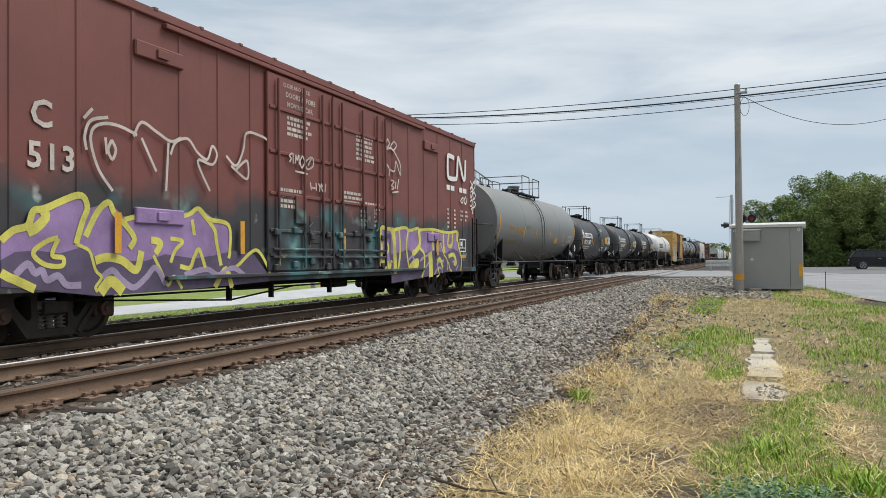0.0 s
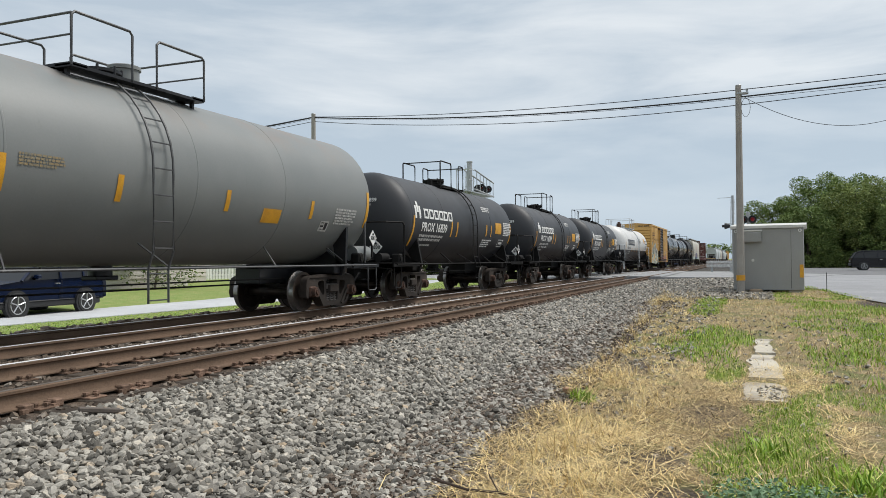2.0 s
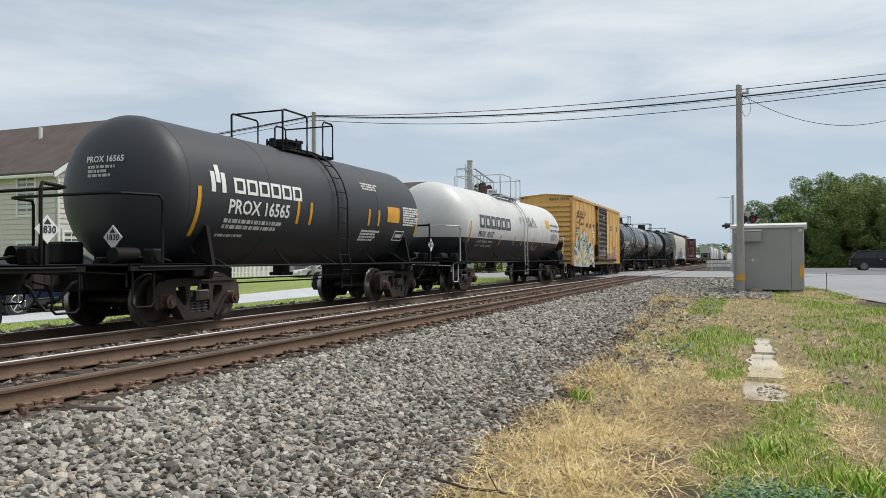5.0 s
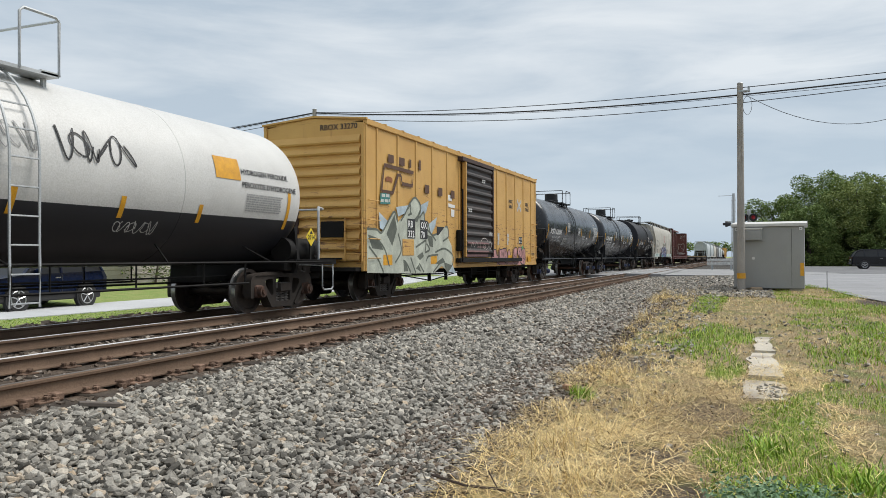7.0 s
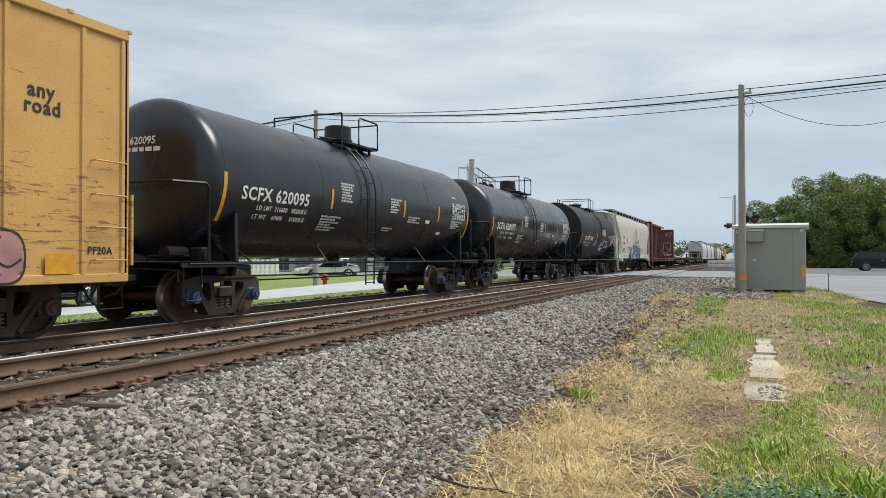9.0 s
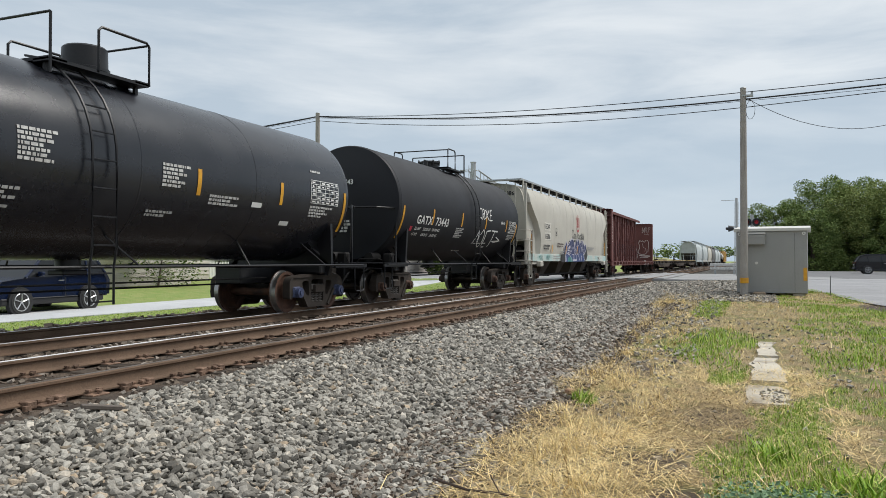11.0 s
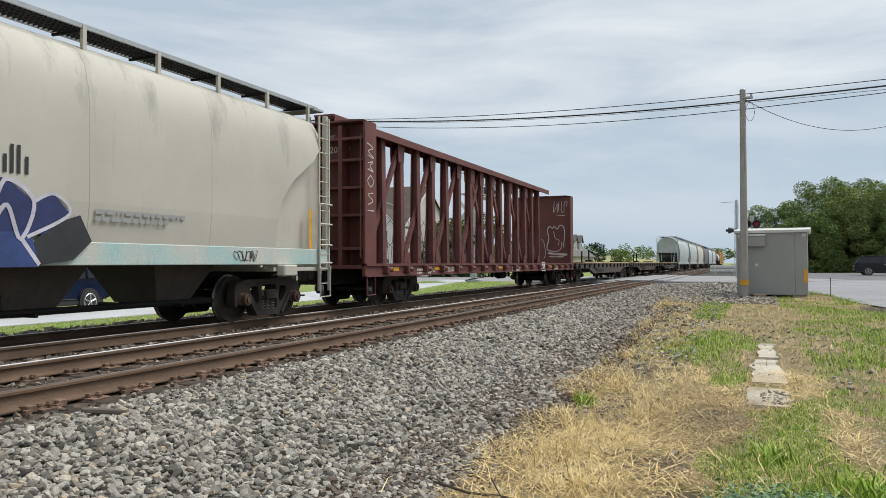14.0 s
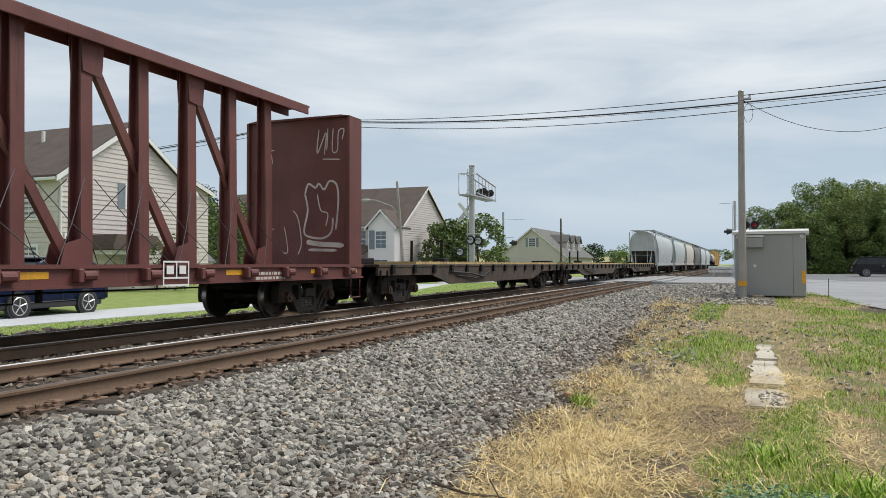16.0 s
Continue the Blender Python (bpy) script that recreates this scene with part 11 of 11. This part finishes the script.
def houses():
    g0 = -0.35
    h = thing("house", "cream clapboard two-storey house with a brown shingle roof", "house", "houses beyond the lane")
    gabled(h, 22.55, 30.35, 26.0, 41.0, g0 - 0.2, 4.85, 7.5, SIDE["cream"], SHINGLE)
    gable_boards(h, "-y", 26.0, 22.55, 30.35, 0.4, 4.85, 7.5, SIDE["cream"])
    clapboards(h, "-x", 22.55, 0.4, 4.7, lambda z: (26.0, 37.0), SIDE["cream"])
    clapboards(h, "-y", 28.6, 0.4, 5.1, lambda z: (30.4, 34.9), SIDE["cream"])
    part("downpipe", Geo().cyl((22.6, 25.9, g0), (22.6, 25.9, 4.5), 0.05, n=8).tube([(22.6, 25.9, 4.5), (22.45, 25.85, 4.65), (22.25, 25.8, 4.7)], 0.05), TRIM, h)
    for x, z, s in ((26.5, 3.75, True), (23.3, 0.85, False)):
        window(h, (x, 26.0, z), "-y", 0.68 if s else 0.75, 0.95 if s else 1.5, shutters=s)
    for y in (27.6, 30.4, 33.5):
        for z in (0.4, 3.1):
            window(h, (22.55, y, z), "-x")
    gabled(h, 28.3, 34.9, 28.6, 36.0, g0 - 0.2, 5.2, 6.35, SIDE["cream"], SHINGLE)
    part("porch_roof", Geo().prism([(24.1, 1.8), (27.0, 1.8), (27.0, 2.0), (26.6, 2.45), (24.3, 2.45), (24.1, 2.0)], "y", 24.6, 26.0), SHINGLE, h)
    part("porch_roof", Geo().prism([(24.3, 24.9), (24.3, 25.9), (26.8, 25.9), (26.8, 24.9)], "z", 1.6, 1.78), TRIM, h)
    part("vent_pipe", Geo().cyl((25.2, 30.0, 6.3), (25.2, 30.0, 7.3), 0.08, n=10), TRIM, h)
    h2 = thing("house", "long cream row house with brown roof and gabled bays", "house", "houses beyond the lane")
    gabled(h2, 60.6, 71.2, 28.4, 50.0, g0 - 0.2, 4.7, 8.4, SIDE["cream"], SHINGLE)
    gable_boards(h2, "-y", 28.4, 60.6, 71.2, 0.4, 4.7, 8.4, SIDE["cream"])
    for y in (29.9, 35.0, 40.0, 45.5):
        gabled(h2, 59.40, 62.10, y - 1.3, y + 1.3, g0 - 0.2, 4.55, 5.9, SIDE["white"], SHINGLE, "x", 0.25)
        window(h2, (59.40, y, 2.6), "-x", 1.0, 1.45)
        window(h2, (59.40, y, 0.1), "-x", 1.3, 1.45)
        part("shutter", Geo().box(59.34, 59.40, y + 0.62, y + 1.15, 2.5, 4.15), SHUT, h2)
    for y in (32.5, 37.5, 42.7):
        window(h2, (60.60, y, 2.7), "-x")
        part("porch_roof", Geo().prism([(58.70, 2.0), (60.60, 2.75), (60.60, 2.9), (58.70, 2.15)], "y", y - 1.2, y + 1.2), SHINGLE, h2)
        part("door", Geo().box(60.53, 60.60, y - 0.5, y + 0.5, g0, 1.75), SHUT, h2)
    h3 = thing("house", "grey storey-and-a-half house with three dormers", "house", "houses beyond the lane")
    gabled(h3, 118, 139, 26.8, 37.8, -0.3, 2.5, 6.9, SIDE["grey"], SHINGLE_G, "x", 0.4)
    window(h3, (118, 32.3, 4.0), "-x", 1.1, 1.3, True)
    for x in (124.5, 129, 133.5):
        d = 27.9
        part("dormer", Geo().prism([(x - 1.0, 3.2), (x + 1.0, 3.2), (x + 1.0, 4.9), (x, 5.9), (x - 1.0, 4.9)], "y", d, d + 3.2), SIDE["grey"], h3)
        for s in (-1, 1):
            part("dormer_roof", Geo().prism([(x + s * 1.25, 4.75), (x, 5.98), (x, 6.1), (x + s * 1.25, 4.88)], "y", d - 0.3, d + 3.6), SHINGLE_G, h3)
        window(h3, (x, d, 3.6), "-y", 1.0, 1.2)
    h4 = thing("house", "white gabled house at the edge of the lot", "house")
    gabled(h4, 86, 97, -24.5, -14.9, -0.1, 2.6, 5.9, SIDE["white"], SHINGLE_G, "x", 0.35)
    window(h4, (86, -16.8, 0.9), "-x")
    s = thing("shed", "small pale garden shed between the houses", "shed", at=(0, 0, 0))
    gabled(s, 43.5, 47.0, 38.0, 41.5, g0, 1.4, 2.6, SIDE["white"], SHINGLE_G, "x", 0.2)


houses()


# ---- trees and bushes ----
BARK = surf("bark_brown", (0.12, 0.095, 0.075), (0.08, 0.065, 0.05), 0.95, 0, 3, 25, 0.6)
LEAF = {k: island_mat("leaf_" + k, ((0.0, a), (1.0, b), (0.5, c)), 0.95, 3, 0) for k, (a, b, c) in {
    "oak": ((0.08, 0.13, 0.035), (0.28, 0.34, 0.11), (0.165, 0.235, 0.065)), "olive": ((0.12, 0.16, 0.05), (0.36, 0.39, 0.13), (0.22, 0.28, 0.08)), "fir": ((0.015, 0.04, 0.02), (0.05, 0.09, 0.045), (0.03, 0.06, 0.03)), "shrub": ((0.05, 0.085, 0.02), (0.2, 0.25, 0.07), (0.1, 0.15, 0.035))}.items()}


def tree(x, y, z, h, spread, seed, leaf, label, n=5200, size=0.42, trunk=0.22, low=0.25, group="trees", name="tree"):
    """Tapered trunk, limbs that fork to clump centres, and a crown of leaves thrown round those clumps."""
    rng = np.random.default_rng(seed)
    ob = thing(name, label, "tree" if name == "tree" else "bush", group, (x, y, z))
    g = Geo()
    top = Vector((rng.uniform(-0.3, 0.3), rng.uniform(-0.3, 0.3), h * 0.72))
    g.cyl((0, 0, -0.2), tuple(top * 0.55), trunk, trunk * 0.62, 9).cyl(tuple(top * 0.55), tuple(top), trunk * 0.62, trunk * 0.2, 8)
    clumps = []
    m = 34
    for k in range(m):
        a = k * 2.4 + rng.uniform(-0.4, 0.4)
        t = low + (1 - low) * (k + 0.5) / m
        prof = math.sqrt(max(0.03, 1 - ((t - 0.52) / 0.56) ** 2))
        r = spread * prof * rng.uniform(0.5, 1.0)
        c = np.array((r * math.cos(a), r * math.sin(a), h * t * 0.97 - 0.12 * h * (r / spread) ** 2 * 0.4))
        clumps.append((c, spread * rng.uniform(0.2, 0.36)))
        if k % 2 == 0:
            s = top * min(0.95, max(0.15, t - 0.25))
            q = Vector(c)
            g.tube([tuple(s), tuple(s.lerp(q, 0.5) + Vector((0, 0, 0.05 * h))), tuple(q)], trunk * 0.14, 5)
    part("trunk", g, BARK, ob)
    C = []
    for c, r in clumps:
        k = int(n * r ** 2 / sum(q ** 2 for _, q in clumps))
        d = rng.normal(0, 1, (k, 3))
        d /= np.linalg.norm(d, axis=1)[:, None]
        d *= (rng.uniform(0.45, 1.12, k) ** 0.7)[:, None] * r
        d[:, 2] *= 0.78
        C.append(c + d)
    part("crown", np_leaves(rng, np.concatenate(C), size, LEAF[leaf], "crown"), None, ob)
    return ob


for x, y, h, sp, seed, leaf in ((104, -3.2, 8.2, 4.3, 1, "oak"), (106, -8.2, 11.4, 5.0, 2, "oak"), (103, -12.4, 10.2, 4.6, 3, "olive"), (106, -17.0, 11.2, 5.4, 4, "oak"), (101, -7.0, 7.0, 4.0, 5, "oak"), (108, -23.5, 11.0, 5.5, 6, "olive"), (101, -15.5, 7.6, 4.2, 7, "oak"), (112, -12, 11.8, 5.0, 8, "oak")):
    tree(x, y, 0, h, sp, seed, leaf, "dense dark green broadleaf tree behind the lot", 30000, 0.22, 0.3, 0.05, "trees behind the lot")
for k in range(9):
    tree(98.5 + 0.5 * math.sin(k * 2.0), -3.2 - 1.9 * k, 0, 1.5 + 0.5 * math.sin(k * 1.7), 1.5, 30 + k, "shrub", "scrubby low green bush at the lot's edge", 900, 0.25, 0.05, 0.1, "bushes at the lot's edge", "bush")
for x, y, h, sp, seed, leaf, lab in ((66, 23.2, 5.8, 2.6, 41, "oak", "round dark green garden tree by the house"), (64, 25.6, 5.2, 2.4, 42, "shrub", "pale green garden tree by the house"), (52, 41, 7.0, 3.2, 43, "oak", "dark green tree between the houses"), (56, 46, 8.2, 3.6, 44, "fir", "dark green tree between the houses"), (48, 46, 6.5, 3.0, 45, "oak", "dark green tree between the houses")):
    tree(x, y, -0.35, h, sp, seed, leaf, lab, 8500, 0.26, 0.15, 0.1, "garden trees")
for x, y, z, h, sp, seed in ((27.3, 25.3, 0.0, 2.4, 1.9, 51), (108, 25.0, -0.35, 2.0, 1.5, 53)):
    tree(x, y, z, h, sp, seed, "shrub", "rounded green garden shrub by a house wall", 1600, 0.14, 0.06, 0.1, "garden shrubs", "bush")
tree(190, 36, -0.3, 6.5, 2.4, 61, "fir", "dark conifer at the field's edge", 2500, 0.4, 0.2, 0.05, "far trees")
tree(205, 32, -0.3, 5.0, 2.6, 62, "oak", "round tree at the field's edge", 2500, 0.4, 0.2, 0.1, "far trees")


def far_land():
    """A low field rising beyond the houses and a distant line of woods."""
    g = Geo()
    xs, ys = [180 + 12 * k for k in range(30)], [26 + 10 * k for k in range(30)]
    vs = [(x, y, -0.4 + 5.2 * ease(180, 290, x) * ease(24, 70, y) * (1 - 0.35 * ease(150, 316, y))) for x in xs for y in ys]
    g.add(vs, [(i * 30 + j, (i + 1) * 30 + j, (i + 1) * 30 + j + 1, i * 30 + j + 1) for i in range(29) for j in range(29)])
    setting("field", g, surf("field_crop", (0.24, 0.25, 0.1), (0.3, 0.28, 0.13), 0.95, 0, 0.05, 2, 0.4), "pale green field rising in the distance", 60)
    rng = np.random.default_rng(77)
    C = []
    for k in range(130):
        x, y = rng.uniform(420, 470), -140 + 2.9 * k + rng.uniform(-1, 1)
        r = rng.uniform(2.5, 4.5)
        d = rng.normal(0, 1, (150, 3))
        d /= np.linalg.norm(d, axis=1)[:, None]
        C.append(d * r * np.array((1, 1, 0.9)) * rng.uniform(0.5, 1.1, 150)[:, None] + (x, y, r + 1.5 + rng.uniform(0, 3)))
    tagged(new("far_woods", np_leaves(rng, np.concatenate(C), 1.3, LEAF["oak"], "far_woods")), "hazy line of woods on the horizon", "woods", kind="stuff")


far_land()


# ---- parked cars ----
TYRE = surf("tyre_rubber", (0.02, 0.02, 0.02), (0.03, 0.03, 0.03), 0.85, 0, 8, 60, 0.1)
RIM = surf("alloy_rim", (0.62, 0.63, 0.64), (0.5, 0.5, 0.51), 0.3, 0.8, 8, 60, 0.02)


TINT = plain("car_glass_dark", (0.006, 0.007, 0.009), 0.3)


def auto_paint(name, c):
    m, nt, N, L, bs = node_mat(name)
    bs.inputs["Base Color"].default_value, bs.inputs["Roughness"].default_value, bs.inputs["Coat Weight"].default_value = (*c, 1), 0.22, 0.4
    bs.inputs["Specular IOR Level"].default_value = 0.25
    bs.inputs["Metallic"].default_value = 0.0
    return m


def parked_car(label, at, rz, paint, length=4.7, width=1.85, height=1.7, low=False):
    """An estate-bodied car, nose towards -x: side outline pulled in at the glass, arches, wheels, lamps."""
    c = thing("parked_car", label, "car", "parked cars", at, rz)
    k, hh = length / 4.7, height / 1.7
    belt = [(-2.3, 0.42), (-2.34, 0.7), (-2.1, 0.92), (-1.15, 1.02), (2.2, 1.08), (2.33, 0.9), (2.32, 0.45)]
    roof = [(-1.2, 1.0), (-0.45, 1.55), (0.1, 1.68), (1.5, 1.66), (1.95, 1.5), (2.22, 1.06)] if not low else [(-1.2, 1.0), (-0.35, 1.5), (0.3, 1.6), (0.9, 1.55), (1.6, 1.2), (2.2, 1.06)]
    belt = [(u * k, v * hh) for u, v in belt]
    roof = [(u * k, v * hh) for u, v in roof]
    w = width / 2
    g = Geo()
    n = len(belt)
    prof = [(-w * 0.9, 0.0), (-w, 0.25), (-w, 0.75), (-w * 0.93, 1.0)]
    rows = []
    for y, s in ((-w * 0.93, 0.97), (-w, 1.0), (w, 1.0), (w * 0.93, 0.97)):
        rows.append([(u * s, y, v) for u, v in belt])
    vs = [p for r in rows for p in r]
    fs = [(j * n + i, j * n + (i + 1) % n, (j + 1) * n + (i + 1) % n, (j + 1) * n + i) for j in range(3) for i in range(n)] + [tuple(range(n)), tuple(range(4 * n - 1, 3 * n - 1, -1))]
    part("body", g.add(vs, fs), paint, c)
    m = len(roof)
    vs = [(u, -w * (0.93 if v < 1.12 * hh else 0.78), v) for u, v in roof] + [(u, w * (0.93 if v < 1.12 * hh else 0.78), v) for u, v in roof]
    cab = part("cabin", Geo().add(vs, [tuple(range(m)), tuple(range(2 * m - 1, m - 1, -1))] + [(i, m + i, m + (i + 1) % m, (i + 1) % m) for i in range(m)]), TINT, c, "dark tinted glass", 10)
    for s in (-1, 1):
        for i in range(m - 1):
            a, b = [(u, s * w * (0.935 if v < 1.12 * hh else 0.79), v) for u, v in (roof[i], roof[i + 1])]
            part("pillar" if i in (0, m - 2) else "roof_rail", Geo().tube([a, b], 0.045, 6), paint, cab)
        for u in (0.35 * k, 1.35 * k):
            part("pillar", Geo().tube([(u, s * w * 0.94, 1.04 * hh), (u + 0.05, s * w * 0.79, 1.62 * hh)], 0.04, 6), paint, cab)
    part("roof_panel", Geo().box(-0.3 * k, 1.6 * k, -w * 0.74, w * 0.74, 1.65 * hh, 1.71 * hh, 0.03), paint, c)
    part("sill", Geo().box(-2.1 * k, 2.1 * k, -w * 0.97, w * 0.97, 0.26, 0.46, 0.04), M["ink"], c)
    for u in (-1.42 * k, 1.38 * k):
        for s in (-1, 1):
            y = s * (w - 0.1)
            part("wheel_arch", Geo().cyl((u, y - 0.02 * s, 0.36), (u, y + 0.115 * s, 0.36), 0.41, n=22), M["ink"], c)
            t = part("wheel", Geo().lathe([(-0.1, 0.22), (-0.1, 0.33), (-0.07, 0.355), (0.07, 0.355), (0.1, 0.33), (0.1, 0.22)], 26, "y", (u, y + 0.035 * s, 0.355)), TYRE, c)
            g = Geo().cyl((u, y + 0.08 * s, 0.355), (u, y + 0.13 * s, 0.355), 0.07, n=12)
            for q in range(5):
                a = 0.3 + q * math.pi * 0.4
                g.tube([(u, y + 0.125 * s, 0.355), (u + 0.24 * math.cos(a), y + 0.13 * s, 0.355 + 0.24 * math.sin(a))], 0.026, 4)
            g.tube([(u + 0.245 * math.cos(q * math.pi / 12), y + 0.125 * s, 0.355 + 0.245 * math.sin(q * math.pi / 12)) for q in range(25)], 0.022, 5)
            part("rim", g, RIM, t)
    for s in (-1, 1):
        part("tail_lamp", Geo().box(2.2 * k, 2.34 * k, s * w * 0.78 - 0.12, s * w * 0.78 + 0.12, 0.82 * hh, 1.0 * hh, 0.02), LENS_OFF, c)
        part("headlamp", Geo().box(-2.32 * k, -2.15 * k, s * w * 0.72 - 0.18, s * w * 0.72 + 0.18, 0.72 * hh, 0.86 * hh, 0.02), M["silver"], c)
        part("mirror", Geo().box(-0.75 * k, -0.6 * k, s * (w + 0.02) - 0.1, s * (w + 0.02) + 0.1, 1.05 * hh, 1.18 * hh, 0.03), paint, c)
        part("door_handle", Geo().box(0.05 * k, 0.25 * k, s * w - 0.02, s * w + 0.02, 0.9 * hh, 0.93 * hh), RIM, c)
        part("door_gap", Geo().box(0.32 * k, 0.335 * k, s * (w + 0.001) - 0.003, s * (w + 0.001) + 0.003, 0.45, 1.0 * hh), M["ink"], c)
    part("bumper", Geo().box(2.2 * k, 2.38 * k, -w * 0.9, w * 0.9, 0.4, 0.62, 0.04), M["ink"], c)
    part("rear_plate", Geo().box(2.34 * k, 2.36 * k, -0.24, 0.24, 0.72 * hh, 0.84 * hh), M["white_worn"], c)
    return c


parked_car("dark blue sport utility car parked on the lawn's edge", (16.22, 19.8, -0.35), 5, auto_paint("paint_dark_blue", (0.005, 0.011, 0.036)), 4.3, 1.9, 1.72)
parked_car("white hatchback parked on a drive behind a fence", (47.3, 28.2, -0.35), -36, auto_paint("paint_white", (0.7, 0.7, 0.69)), 4.5, 1.8, 1.5, True)
parked_car("dark blue estate car parked on the asphalt lot", (77.0, -11.1, 0.015), 90, auto_paint("paint_navy_black", (0.004, 0.005, 0.012)), 5.0, 1.95, 1.75)


# ---- fence, hydrant, lamp pole ----
def picket_fence():
    f = thing("picket_fence", "white picket fence along the back of the lawn", "fence", at=(31.0, 29.5, 0.05))
    pk = mesh_of("picket", Geo().prism([(-0.04, 0.08), (0.04, 0.08), (0.04, 1.0), (0, 1.06), (-0.04, 1.0)], "y", -0.012, 0.012), TRIM)
    for k in range(88):
        p = part("picket", pk, None, f)
        p.location = (k * 0.14, -0.03, 0)
    for z in (0.3, 0.8):
        part("rail", Geo().box(0, 12.3, -0.016, 0.03, z, z + 0.09), TRIM, f)
    for k in range(6):
        part("post", Geo().box(k * 2.42 - 0.05, k * 2.42 + 0.05, -0.02, 0.08, -0.1, 1.1, 0.01), TRIM, f)


picket_fence()
hy = thing("fire_hydrant", "red cast-iron fire hydrant on the grass", "hydrant", at=(34.9, 20.9, -0.33))
RED = surf("hydrant_red", (0.5, 0.05, 0.03), (0.38, 0.04, 0.03), 0.5, 0, 6, 60, 0.05)
part("barrel", Geo().lathe([(0, 0.17), (0.05, 0.17), (0.06, 0.12), (0.5, 0.11), (0.52, 0.16), (0.57, 0.16), (0.66, 0.1), (0.72, 0.03)], 18, "z"), RED, hy)
for s in (-1, 1):
    part("outlet", Geo().cyl((0, s * 0.09, 0.4), (0, s * 0.22, 0.4), 0.06, n=12).cyl((s * 0.08, 0, 0.4), (s * 0.2, 0, 0.4), 0.05, n=12), RED, hy)
lp = thing("street_lamp", "leaning wooden pole with a curved street lamp", "street lamp", at=(52.5, 24.4, -0.35))
part("pole", Geo().cyl((0, 0, -0.2), (-0.75, 0.3, 7.8), 0.13, 0.09, 12), POLE, lp)
part("arm", Geo().tube([(-0.5, 0.2, 5.3), (-0.9, 0.7, 5.95), (-1.2, 1.9, 6.4), (-1.25, 2.6, 6.45)], 0.035, 6), SIG, lp)
part("lamp_head", Geo().lathe([(-0.4, 0.03), (-0.3, 0.1), (0.1, 0.12), (0.35, 0.06)], 12, "y", (-1.25, 2.75, 6.42)), SIG, lp)
ol = thing("utility_pole", "dark wooden utility pole near the grey house", "utility pole", "poles of the wire line", (92, 21.5, -0.3))
part("shaft", Geo().cyl((0, 0, -0.2), (0, 0, 7.1), 0.14, 0.1, 10), BARK, ol)


def travel(t):
    """How far the train has come along the track after t seconds."""
    return 12.1896 * t - 1.1104 - 0.0267 * (t - 8.0) ** 2 / 2


def motions():
    for car, centre in CARS:
        walk(car, [(t, pose(centre - travel(t), FAR_Y, 0)) for t in range(17)])
    spin = [(k / FPS, math.degrees(travel(k / FPS) / WHEEL_R)) for k in range(16 * FPS + 1)]
    for ws, x in WHEELSETS:
        walk(ws, [(t, pose(x, 0, 0, 0, -a, 0)) for t, a in spin])


motions()
